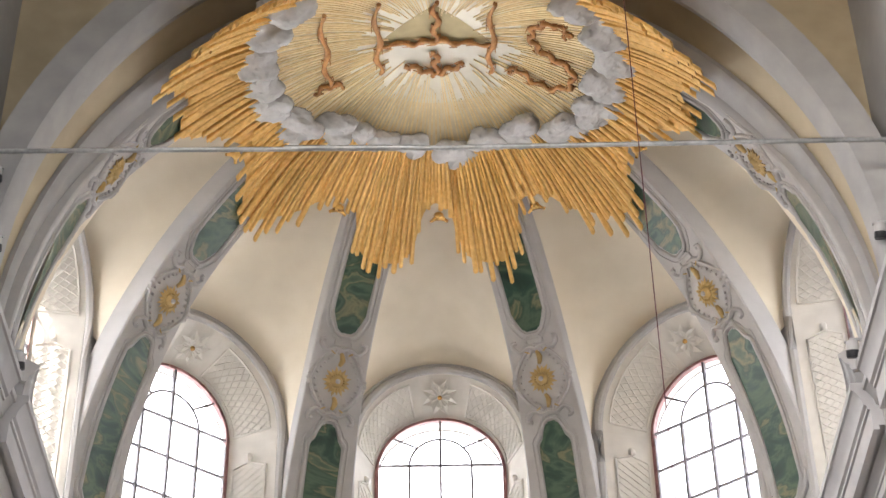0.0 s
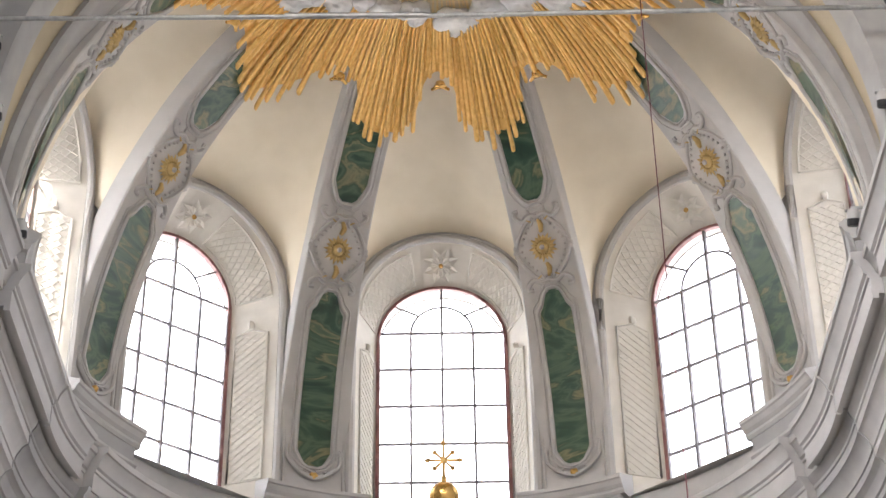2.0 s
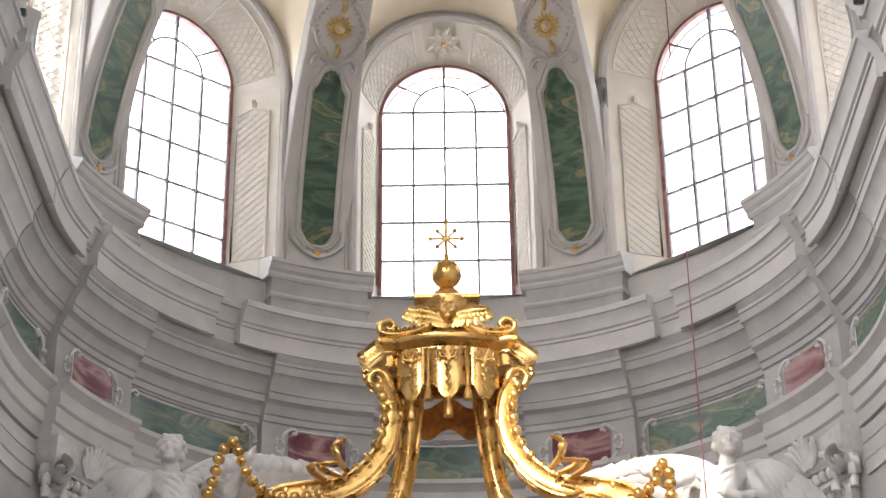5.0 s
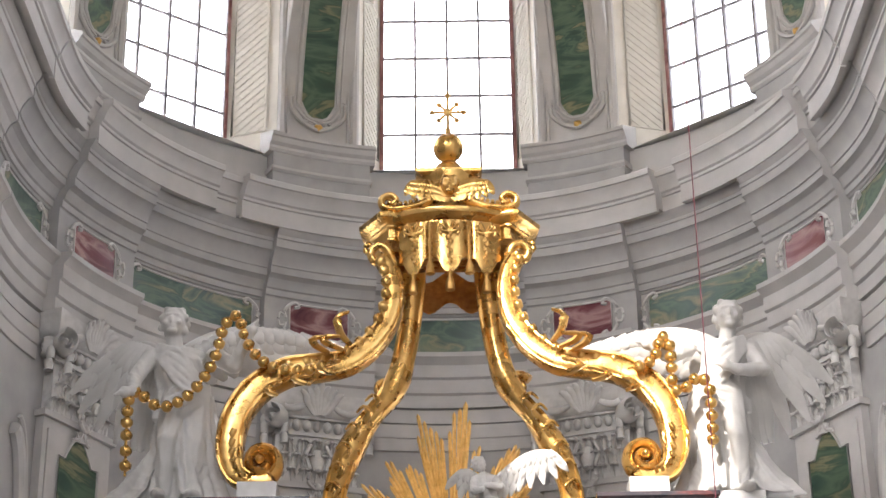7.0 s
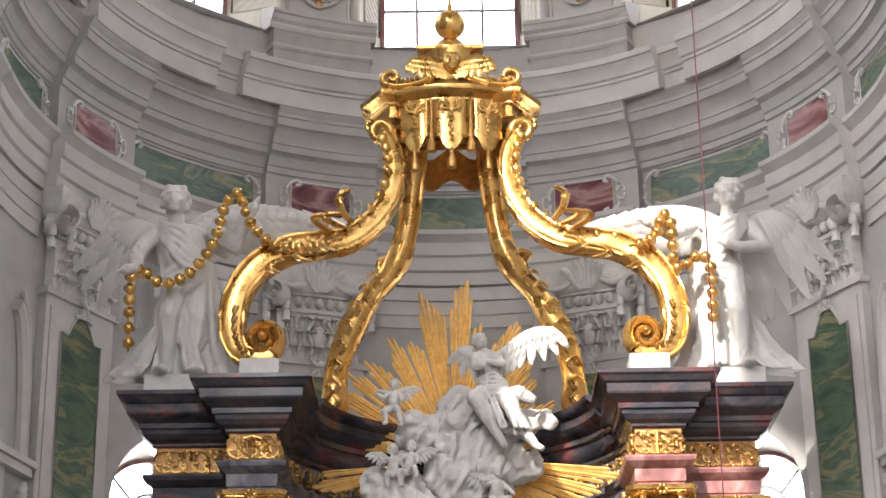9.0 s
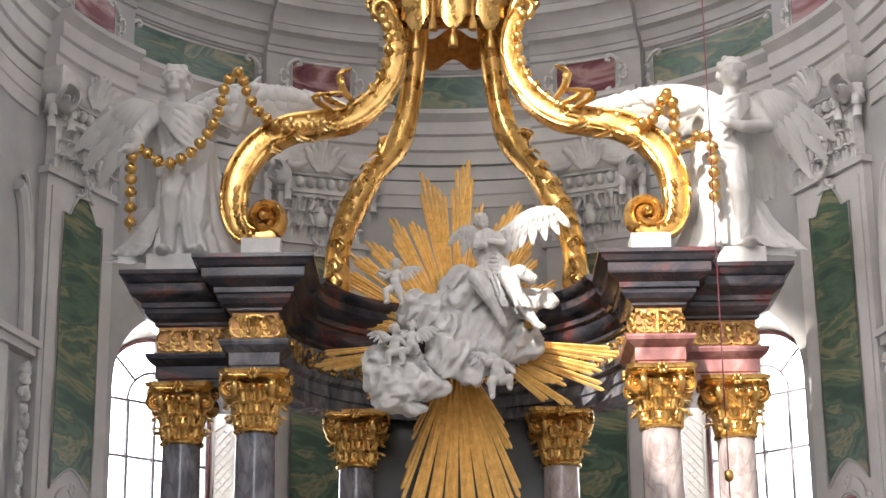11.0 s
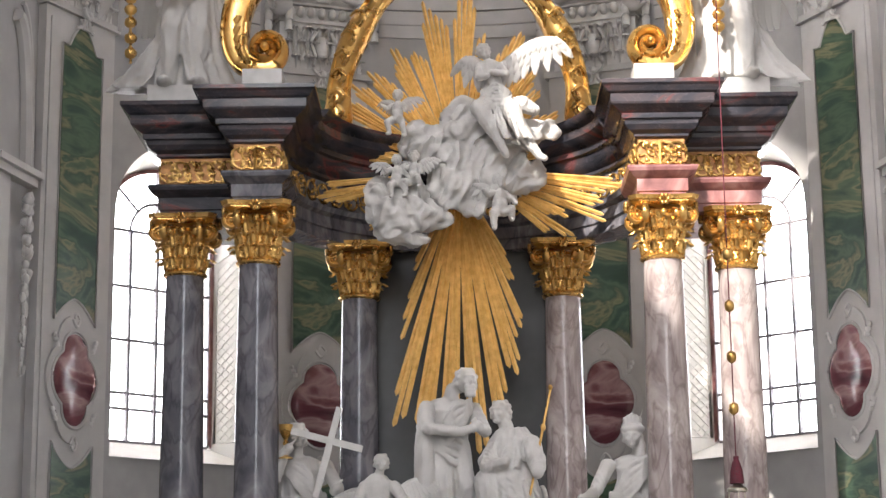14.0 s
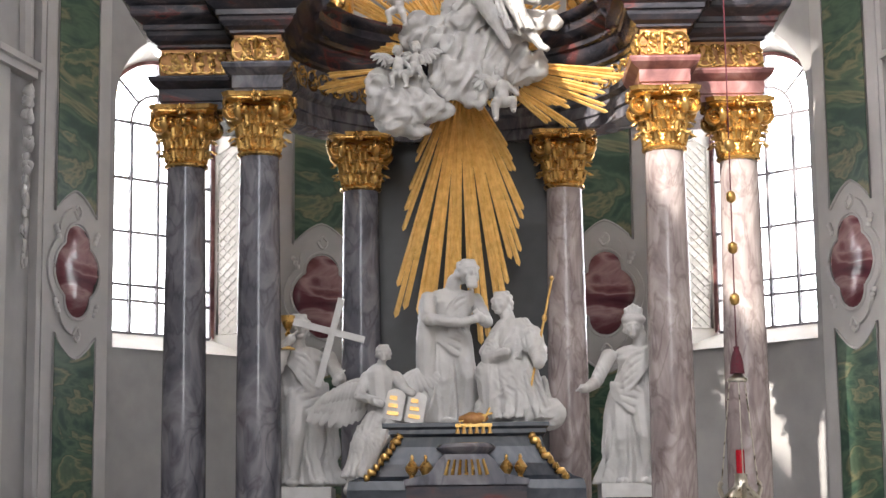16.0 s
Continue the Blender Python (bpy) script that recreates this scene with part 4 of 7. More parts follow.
    # crest of leaves over the abacus
    for k in range(-3, 4):
        s = Shape()
        tall = 0.62 - 0.07 * abs(k)
        s.tube(bezier([(0.03 * k, 0.45, 14.92), (0.09 * k, 0.5, 14.98 + tall * 0.45), (0.11 * k, 0.58, 14.95 + tall * 0.8), (0.15 * k, 0.66, 14.93 + tall)], 4), [0.035 + 0.05 * math.sin(math.pi * (i + 1) / 13) for i in range(13)], 7, flat=0.6, up=(0, 1, 0))
        part("palmette", s, STUCCO, cap, smooth=60)
    # shield over the foot of the bell
    s = Shape()
    s.blob((0, 0.36, 13.95), (0.15, 0.07, 0.26), 9)
    for su in (-1, 1):
        s.tube(bezier([(su * 0.05, 0.4, 13.36), (su * 0.2, 0.42, 13.5), (su * 0.17, 0.42, 13.75), (su * 0.26, 0.42, 14.05), (su * 0.16, 0.42, 14.28), (su * 0.24, 0.42, 14.38)], 4), 0.045, 6)
    s.blob((0, 0.4, 13.4), (0.08, 0.06, 0.09), 6, rough=0.4)
    part("cartouche", s, STUCCO, cap, "stucco shield with scrolls", 60)

# marbled panels in the frieze
def frieze_panel(phi0, phi1, r, material, label, z0=16.58, z1=17.36):
    s = Shape()
    ring(s, [(r + 0.05, z0), (r - 0.012, z0), (r - 0.012, z1), (r + 0.05, z1)], phi0, phi1)
    p = tagged(part("frieze_panel", s, material), label, "panel", "frieze panels", "structure")
    s = Shape()
    edge = [P(a, r - 0.02, z0) for a in arc(phi0, phi1)] + [P(a, r - 0.02, z1) for a in arc(phi1, phi0)]
    s.tube(edge + edge[:1], 0.022, 5)
    for ph, sg in ((phi0, -1), (phi1, 1)):
        a = radians(ph)
        t, nn, up = Vector((math.cos(a), -math.sin(a), 0)) * sg, Vector((-math.sin(a), -math.cos(a), 0)), Vector((0, 0, 1))
        c = Vector(P(ph, r - 0.03, (z0 + z1) / 2))
        for sv in (-1, 1):
            s.tube(bezier([c + up * sv * 0.05 + t * 0.1, c + up * sv * 0.2 + t * 0.12, c + up * sv * 0.34 + t * 0.02, c + up * sv * 0.42 - t * 0.12, c + up * sv * 0.34 - t * 0.2, c + up * sv * 0.3 - t * 0.1], 4), 0.04, 5)
            s.tube(bezier([c + up * sv * 0.1 + t * 0.1, c + up * sv * 0.14 + t * 0.22, c + up * sv * 0.02 + t * 0.26], 4), 0.03, 5)
    part("frieze_curl", s, STUCCO, p, "white stucco curls", 60)


for a, b in ((-53.0, -31.5), (-10.8, 10.8), (31.5, 53.0), (-88, -74), (74, 88)):
    frieze_panel(a, b, 7.9, GREEN, "dark green marbled frieze panel edged in stucco")
for r in RIBS[1:5]:
    frieze_panel(r - 4.8, r + 4.8, 7.66, PURPLE, "red violet marbled frieze panel edged in stucco")

# lattice stucco in the window niches
def niche_lattice(phic, holes, r_out, inner, r_in, z_top, z_bot, side, cells=20, name="stucco_lattice"):
    """A lozenge lattice on one jamb of a niche: side -1 or 1."""
    half, win = holes, inner
    a = radians(phic)
    mid, along = pane_frame(phic, r_in)[1:]

    def pt(u, z):
        ph = phic + math.degrees(side * half / r_out)
        p0 = Vector(P(ph, r_out, z))
        p1 = mid + Vector((0, 0, z)) + along * side * win
        return p0 + (p1 - p0) * u

    nn = Vector((math.cos(a), -math.sin(a), 0)) * -side
    s = Shape()
    u0, u1 = 0.2, 0.86
    rowsn = cells
    dz = (z_top - z_bot) / rowsn
    cuts = [u0 + (u1 - u0) * k / 3 for k in range(4)]
    for j in range(rowsn):
        za, zb2 = z_bot + j * dz, z_bot + (j + 1) * dz
        for ua, ub in zip(cuts, cuts[1:]):
            s.tube([pt(ua, za) + nn * 0.016, pt(ub, zb2) + nn * 0.016], 0.014, 4)
            s.tube([pt(ub, za) + nn * 0.016, pt(ua, zb2) + nn * 0.016], 0.014, 4)
    edge = [pt(u0, z_bot), pt(u1, z_bot), pt(u1, z_top), pt((u0 + u1) / 2, z_top + 0.15), pt(u0, z_top)]
    s.tube([p + nn * 0.02 for p in edge + edge[:1]], 0.03, 5)
    s.blob(tuple(pt((u0 + u1) / 2, z_top + 0.24) + nn * 0.03), (0.08, 0.08, 0.12), 5, rough=0.5)
    lat = thing(name, "white stucco lozenge lattice on a window jamb", "stucco panel", "jamb lattices", tuple(pt(0.5, z_bot)))
    inv = lat.matrix_world.inverted()
    s.v = [tuple(inv @ Vector(p)) for p in s.v]
    part("lattice", s, WHITEWASH, lat, smooth=60)
    s = Shape()
    s.grid([[inv @ (pt(u0, z_bot) + nn * 0.004), inv @ (pt(u1, z_bot) + nn * 0.004)], [inv @ (pt(u0, z_top) + nn * 0.004), inv @ (pt(u1, z_top) + nn * 0.004)]])
    part("field", s, WHITEWASH, lat)


for p in BAYS:
    for side in (-1, 1):
        niche_lattice(p, HOOD[0], R_DOME, 1.56, R_DOME + 0.8, 25.4, 21.6, side)
for p in LOW_BAYS:
    for side in (-1, 1):
        niche_lattice(p, 1.6, WALL_R, 1.3, WALL_R + 0.85, 9.6, 6.0, side, 20)

# arched lattice and flower in each hood
for p in BAYS:
    a = radians(p)
    lat = thing("hood_lattice", "white stucco lattice under a window hood with a gilded flower", "stucco panel", "hood lattices", P(p, R_DOME + 0.3, 26.2))
    inv = lat.matrix_world.inverted()
    outer = lambda th: Vector(P(p + math.degrees(-HOOD[0] * math.cos(th) / R_DOME), R_DOME, HOOD[2] + HOOD[3] * math.sin(th)))
    mid, along = pane_frame(p, R_DOME + 0.8)[1:]
    inner = lambda th: mid + Vector((0, 0, 26.1 + 1.58 * math.sin(th))) - along * 1.56 * math.cos(th)

    def hp(th, u):
        q = outer(th)
        q = q + (inner(th) - q) * u
        c = Vector(P(p, R_DOME + 0.4, 26.1))
        return inv @ (q + (c - q).normalized() * 0.02)

    for lo, hi in ((0.12, 1.18), (math.pi - 1.18, math.pi - 0.12)):
        s = Shape()
        for j in range(11):
            t0, t1 = lo + (hi - lo) * j / 11, lo + (hi - lo) * (j + 1) / 11
            for ua, ub in ((0.15, 0.38), (0.38, 0.62), (0.62, 0.85)):
                s.tube([hp(t0, ua), hp(t1, ub)], 0.015, 4)
                s.tube([hp(t0, ub), hp(t1, ua)], 0.015, 4)
        s.tube([hp(lo + (hi - lo) * i / 8, 0.12) for i in range(9)] + [hp(hi - (hi - lo) * i / 8, 0.88) for i in range(9)] + [hp(lo, 0.12)], 0.03, 5)
        part("lattice", s, WHITEWASH, lat, smooth=60)
    c = hp(math.pi / 2, 0.5)
    t, out = Vector((math.cos(a), -math.sin(a), 0)), (hp(math.pi / 2, 0.9) - hp(math.pi / 2, 0.1)).normalized()
    nn = t.cross(out)
    nn = nn if nn.z < 0 else -nn
    for k in range(16):
        an = 2 * math.pi * k / 16
        d = (t * math.cos(an) + out * math.sin(an)) * (1.12 if k % 2 else 0.8)
        s = Shape()
        sd = nn.cross(d)
        s.add([c + nn * 0.02, c + d * 0.22 + sd * 0.1 + nn * 0.1, c + d * 0.42 + nn * 0.06, c + d * 0.22 - sd * 0.1 + nn * 0.1, c + d * 0.22 + nn * 0.02], [(0, 1, 4), (1, 2, 4), (2, 3, 4), (3, 0, 4), (0, 1, 2, 3)])
        part("petal", s, WHITEWASH, lat)
    s = Shape()
    s.blob(tuple(c + nn * 0.1), (0.06, 0.06, 0.06), 5)
    part("flower_centre", s, GOLD_MATT, lat, "gilded centre", 60)

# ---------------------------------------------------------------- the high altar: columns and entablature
COLS = [(-4.37, 29.8, BLUEGREY), (-3.12, 29.0, BLUEGREY), (-1.72, 31.9, BLUEGREY), (1.72, 31.9, SUNLIT_GREY), (3.12, 29.0, SUNLIT_GREY), (4.37, 29.8, SUNLIT_GREY)]
for x, y, mt in COLS:
    col = thing("altar_column", "polished grey violet marble column with a gilded capital" if mt is BLUEGREY else "polished grey marble column, sunlight put in as a rose tone, with a gilded capital", "column", "altar columns", (x, y, 1.2))
    s = Shape()
    prof = [(0.345 - 0.05 * max(0, (i / 14 - 0.3)) ** 1.3 * 1.5, 0.5 + 6.07 * i / 14) for i in range(15)]
    s.lathe([(0.37, 0.42), (0.36, 0.48)] + prof, 40)
    part("shaft", s, mt, col, smooth=40)
    s = Shape()
    s.lathe([(0.5, 0.1), (0.5, 0.2), (0.47, 0.26), (0.41, 0.3), (0.42, 0.36), (0.4, 0.42)], 32)
    s.box(-0.5, 0.5, -0.5, 0.5, 0.0, 0.1)
    part("base", s, ALABASTER, col, "white marble base", 40)
    capital(col, 6.55, 0.95, 0.31, GOLD, LEAF_GOLD, VOLUTE_GOLD)

# pedestals under the columns
for x, y, mt in COLS:
    ped = thing("column_pedestal", "dark marble pedestal under an altar column", "pedestal", "column pedestals", (x, y, 0))
    s = Shape()
    s.box(-0.52, 0.52, -0.52, 0.52, 0.0, 1.1)
    part("die", s, DARK, ped)
    s = Shape()
    s.box(-0.58, 0.58, -0.58, 0.58, 1.1, 1.2)
    part("cap", s, ALABASTER, ped)

BLOCK_ARCH = [(0.36, 8.65), (0.36, 8.767), (0.39, 8.784), (0.39, 8.976), (0.44, 9.01), (0.52, 9.076), (0.54, 9.127), (0.54, 9.16)]
BLOCK_CORN = [(0.38, 9.62), (0.42, 9.644), (0.42, 9.684), (0.5, 9.732), (0.56, 9.804), (0.57, 9.868), (0.616, 9.884), (0.616, 9.964), (0.68, 10.004), (0.776, 10.068), (0.792, 10.1), (0.792, 10.228), (0.84, 10.252), (0.896, 10.324), (0.936, 10.356), (0.936, 10.42)]


def stepped(profile, x, y, back=1.6, reach=0.0):
    """A moulded block; reach draws it out towards the altar's middle."""
    s = Shape()
    rows = []
    lo, hi = (reach, 0.0) if x > 0 else (0.0, reach)
    for h, z in profile:
        rows.append([(x - h - lo, y - h, z), (x + h + hi, y - h, z), (x + h + hi, y + back, z), (x - h - lo, y + back, z)])
    return s.solid(rows)


def vine(shape, p0, along, up, out, length, high, seed, n=5):
    """Gilded tendrils over a frieze field."""
    rnd = random.Random(seed)
    for i in range(n):
        c = p0 + along * length * (i + 0.5) / n
        for sg in (-1, 1):
            pts = []
            for k in range(12):
                u = k / 11
                a = sg * (u * 5.2 + rnd.random() * 0.1)
                r = high * 0.42 * (1 - 0.75 * u)
                pts.append(c + along * (r * math.cos(a) * sg - sg * high * 0.1) + up * (r * math.sin(a) + sg * high * 0.05) + out * 0.015)
            shape.tube(pts, [0.022 - 0.008 * k / 11 for k in range(12)], 5)
            for k in range(3):
                q = c + along * rnd.uniform(-0.5, 0.5) * length / n + up * rnd.uniform(-0.4, 0.4) * high + out * 0.02
                shape.blob(tuple(q), (0.035, 0.03, 0.035), 4, rough=0.5)


for sg in (-1, 1):
    ent = thing("altar_entablature", "dark red and black marble entablature with gilded frieze" if sg < 0 else "dark marble entablature with gilded frieze, sunlight painted red on the architrave", "entablature", "altar entablatures", (sg * 3.6, 29.4, 8.69))
    inv = ent.matrix_world.inverted()

    def loc(sh):
        sh.v = [tuple(inv @ Vector(p)) for p in sh.v]
        return sh

    for bi, (x, y) in enumerate(((sg * 3.12, 29.0), (sg * 4.37, 29.8))):
        dz = 0.0 if bi == 0 else -0.004
        # right architraves are red because their sunlight is put into the colour
        part("architrave_block", loc(stepped([(h, z + dz) for h, z in BLOCK_ARCH], x, y, reach=0.55 * bi)), BLUEGREY if bi == 0 and sg < 0 else (FRAME_AND_SUNLIT_RED if sg > 0 else DARK), ent, "grey marble architrave" if sg < 0 else "marble architrave, sunlight painted in as red")
        s = Shape()
        s.box(x - 0.36 - (0.55 if bi and sg > 0 else 0), x + 0.36 + (0.55 if bi and sg < 0 else 0), y - 0.36, y + 1.5, 9.155 + dz, 9.63 + dz)
        part("frieze_block", loc(s), BROWN_GILT, ent, "brown gilded frieze ground")
        s = Shape()
        f = Vector((x - 0.33, y - 0.37, 9.39))
        if bi and sg > 0:
            f.x -= 0.5
        vine(s, f, Vector((1, 0, 0)), Vector((0, 0, 1)), Vector((0, -1, 0)), 0.66 + 0.5 * bi, 0.44, 3 + bi, 4 + 2 * bi)
        vine(s, Vector((x - 0.365, y - 0.3, 9.39)), Vector((0, 1, 0)), Vector((0, 0, 1)), Vector((-1, 0, 0)), 0.9, 0.42, 5 + bi, 3)
        vine(s, Vector((x + 0.365, y - 0.3, 9.39)), Vector((0, 1, 0)), Vector((0, 0, 1)), Vector((1, 0, 0)), 0.9, 0.42, 7 + bi, 3)
        part("frieze_vine", loc(s), GOLD, ent, "gilded vine tendrils", 60)
        if bi == 0:
            s = Shape()
            s.tube([(x - 0.02, y - 0.4, 9.21), (x - 0.02, y - 0.4, 9.57)], 0.03, 5)
            s.tube(bezier([(x - 0.15, y - 0.4, 9.53), (x, y - 0.4, 9.57), (x + 0.14, y - 0.4, 9.53)], 4), 0.028, 5)
            s.tube(bezier([(x + 0.1, y - 0.4, 9.47), (x + 0.13, y - 0.4, 9.35), (x + 0.02, y - 0.4, 9.23), (x - 0.13, y - 0.4, 9.29)], 4), 0.022, 5)
            part("emblem", loc(s), GOLD, ent, "gilded monogram emblem", 60)
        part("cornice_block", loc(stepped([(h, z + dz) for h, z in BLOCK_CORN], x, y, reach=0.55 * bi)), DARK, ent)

# concave entablature that sweeps behind the cloud group
AC = (0.0, 29.4)
ent = thing("concave_entablature", "dark veined marble entablature curving behind the altar group", "entablature", at=(0, 32.0, 8.7))
inv = ent.matrix_world.inverted()
for nm, prof, mt in (("architrave", [(3.35, 8.65), (2.78, 8.65), (2.78, 8.826), (2.74, 8.842), (2.74, 9.026), (2.66, 9.076), (2.62, 9.152), (3.35, 9.16)], BLUEGREY),
                     ("frieze", [(3.35, 9.16), (2.78, 9.16), (2.78, 9.629), (3.35, 9.629)], BLUEGREY),
                     ("cornice", [(3.35, 9.62), (2.76, 9.62), (2.70, 9.655), (2.70, 9.707), (2.60, 9.776), (2.55, 9.862), (2.53, 9.949), (2.47, 9.975), (2.47, 10.061), (2.36, 10.122), (2.28, 10.208), (2.26, 10.33), (2.2, 10.364), (2.12, 10.433), (2.1, 10.485), (3.35, 10.52)], DARK)):
    s = Shape()
    ring(s, prof, -82, 82, 2, AC)
    s.v = [tuple(inv @ Vector(p)) for p in s.v]
    part(nm, s, mt, ent, smooth=30)
s = Shape()
for k in range(24):
    a0 = radians(-78 + 156 * k / 23)
    c = Vector((AC[0] + 2.76 * math.sin(a0), AC[1] + 2.76 * math.cos(a0), 9.39))
    vine(s, c, Vector((math.cos(a0), -math.sin(a0), 0)), Vector((0, 0, 1)), Vector((-math.sin(a0), -math.cos(a0), 0)), 0.2, 0.42, k, 1)
s.v = [tuple(inv @ Vector(p)) for p in s.v]
part("frieze_vine", s, GOLD, ent, "gilded vine tendrils", 60)

# dark back panel of the altar behind the rays
s = Shape()
rows = []
for z in (1.0, 8.7):
    rows.append([(-1.45, 32.25, z), (1.45, 32.25, z), (1.45, 32.45, z), (-1.45, 32.45, z)])
s.solid(rows)
tagged(part("altar_back_panel", s, plain("dark_slate", (0.03, 0.033, 0.036), (0.06, 0.065, 0.068), 2, 0.45)), "dark slate back panel of the altar", "panel")
# ---------------------------------------------------------------- canopy above the altar: scrolls, crown, cross
def scroll_path(points, y0, y1, sg):
    n = len(points)
    return [(sg * x * (y0 + (y1 - y0) * i / (n - 1)) / y0, y0 + (y1 - y0) * i / (n - 1), z) for i, (x, z) in enumerate(points)]


FRONT = [(2.84, 11.0), (3.2, 10.96), (3.44, 11.12), (3.52, 11.53), (3.44, 12.05), (3.16, 12.52), (2.68, 12.85), (2.12, 12.96), (1.69, 13.06), (1.3, 13.36), (1.02, 13.8), (0.92, 14.28), (0.97, 14.71), (1.1, 15.0)]
REAR = [(2.03, 10.42), (2.02, 10.72), (1.99, 11.2), (1.88, 11.7), (1.66, 12.2), (1.38, 12.62), (1.08, 12.98), (0.88, 13.4), (0.76, 13.9), (0.68, 14.5), (0.62, 15.15)]
for sg in (-1, 1):
    sc = thing("canopy_scroll", "gilded front scroll of the altar canopy with a curled foot", "scroll", "canopy scrolls", (sg * 3.1, 29.0, 10.9))
    inv = sc.matrix_world.inverted()

    def loc(sh):
        sh.v = [tuple(inv @ Vector(p)) for p in sh.v]
        return sh

    line = bezier(scroll_path(FRONT, 29.0, 29.6, sg), 6)
    m = len(line)
    rad = [0.10 + 0.12 * min(1, i / 18) - 0.075 * max(0, i - 30) / (m - 30) for i in range(m)]
    s = Shape()
    s.tube(line, rad, 16, flat=1.1, up=(0, 1, 0), boxy=0.55)
    part("arm", loc(s), GOLD, sc, smooth=60)
    s = Shape()
    for sd in (-1, 1):
        edge = []
        for i in range(m):
            d = (Vector(line[min(i + 1, m - 1)]) - Vector(line[max(i - 1, 0)])).normalized()
            edge.append(Vector(line[i]) + Vector((d.z, 0, -d.x)) * sd * rad[i] * 0.86 + Vector((0, -rad[i] * 1.1, 0)))
        s.tube(edge, [r * 0.17 for r in rad], 6)
    part("rim", loc(s), GOLD, sc, smooth=60)
    s = Shape()
    sp = spiral((sg * 3.03, 28.95, 11.25), 0.31, 0.05, 1.7, -2.19 if sg > 0 else math.pi + 2.19, 44, -1 if sg > 0 else 1)
    s.tube(sp, [0.095 - 0.045 * i / 44 for i in range(45)], 10, flat=2.4, up=(0, 1, 0))
    s.blob((sg * 3.03, 28.85, 11.25), (0.08, 0.2, 0.08), 6)
    part("volute", loc(s), GOLD, sc, "gilded curled foot", 60)
    s = Shape()
    s.box(sg * 3.06 - 0.31, sg * 3.06 + 0.31, 28.7, 29.3, 10.41, 10.86)
    part("foot_block", loc(s), ALABASTER, sc, "pale marble block")
    # leaf curls half way along the arm
    for (x, z, dx, dz) in ((1.98, 13.1, -0.4, 0.24), (1.62, 13.22, -0.35, 0.55), (2.2, 12.8, -0.5, -0.28), (1.8, 12.95, -0.45, -0.26), (1.75, 13.15, -0.5, 0.2), (2.75, 12.6, -0.3, -0.26)):
        s = Shape()
        p = Vector((sg * x, 28.95, z))
        pts = bezier([p, p + Vector((sg * -dx * 0.5, -0.1, dz * 0.35)), p + Vector((sg * -dx * 0.6, -0.14, dz * 0.8)), p + Vector((sg * -dx * 0.1, -0.1, dz))], 4)
        s.tube(pts, [0.03 + 0.06 * math.sin(math.pi * (i + 2) / (len(pts) + 2)) for i in range(len(pts))], 7, flat=0.55)
        part("leaf_curl", loc(s), GOLD, sc, smooth=60)
    # husks strung along the inner curve
    for i in range(38, m - 4, 3):
        s = Shape()
        p = Vector(line[i])
        s.blob(tuple(p + Vector((sg * 0.13, -0.17, 0.09))), (0.088, 0.088, 0.1), 7, rough=0.25, freq=4)
        part("husk", loc(s), GOLD, sc, smooth=60)
    for i in range(6, 22, 2):
        s = Shape()
        p, q = Vector(line[i]), Vector(line[i + 1])
        s.tube([p + Vector((-sg * 0.02, -0.27, 0)), p.lerp(q, 0.8) + Vector((-sg * 0.06, -0.31, 0)), q + Vector((-sg * 0.1, -0.26, 0))], [0.045, 0.05, 0.015], 6)
        part("carved_leaf", loc(s), GOLD, sc, smooth=60)

    rc = thing("canopy_scroll", "gilded rear scroll of the altar canopy", "scroll", "canopy scrolls", (sg * 2.02, 31.0, 10.7))
    inv = rc.matrix_world.inverted()
    line = bezier(scroll_path(REAR, 31.0, 30.6, sg), 6)
    m = len(line)
    s = Shape()
    s.tube(line, [0.23 - 0.06 * i / m + 0.03 * math.sin(i * 0.35) for i in range(m)], 12, flat=1.3, up=(0, 1, 0))
    part("arm", loc(s), GOLD, rc, smooth=60)
    s = Shape()
    for off in (-0.2, 0.2):
        s.tube([Vector(p) + Vector((off * 0.8, -0.15, 0)) for p in line], 0.045, 6)
    part("rim", loc(s), GOLD, rc, smooth=60)
    s = Shape()
    for i in (4, 8, 12, 16, 20, 24, 28, 31):
        p = Vector(line[i])
        pts = bezier([p + Vector((0, -0.28, 0)), p + Vector((sg * -0.1, -0.36, 0.12)), p + Vector((sg * 0.02, -0.33, 0.24)), p + Vector((sg * 0.14, -0.3, 0.14))], 3)
        s.tube(pts, [0.06 - 0.04 * k / (len(pts) - 1) for k in range(len(pts))], 6)
    part("foliage", loc(s), GOLD, rc, "gilded carved foliage", 60)
    s = Shape()
    sp = spiral((sg * 1.12, 30.75, 13.15), 0.24, 0.04, 1.6, 0.5, 30, sg)
    s.tube(sp, [0.08 - 0.05 * i / 30 for i in range(31)], 8, flat=1.6, up=(0, 1, 0))
    part("volute", loc(s), GOLD, rc, smooth=60)

# crown
CR = Vector((0, 30.0, 0))
crown = thing("canopy_crown", "gilded crown with tasselled lambrequins over the altar", "crown", at=(0, 30.0, 14.9))
inv = crown.matrix_world.inverted()


def loc(sh):
    sh.v = [tuple(inv @ Vector(p)) for p in sh.v]
    return sh


def crown_front(x):
    """The bow of the crown's front."""
    return 29.52 - 0.24 * (1 - (x / 0.88) ** 2)


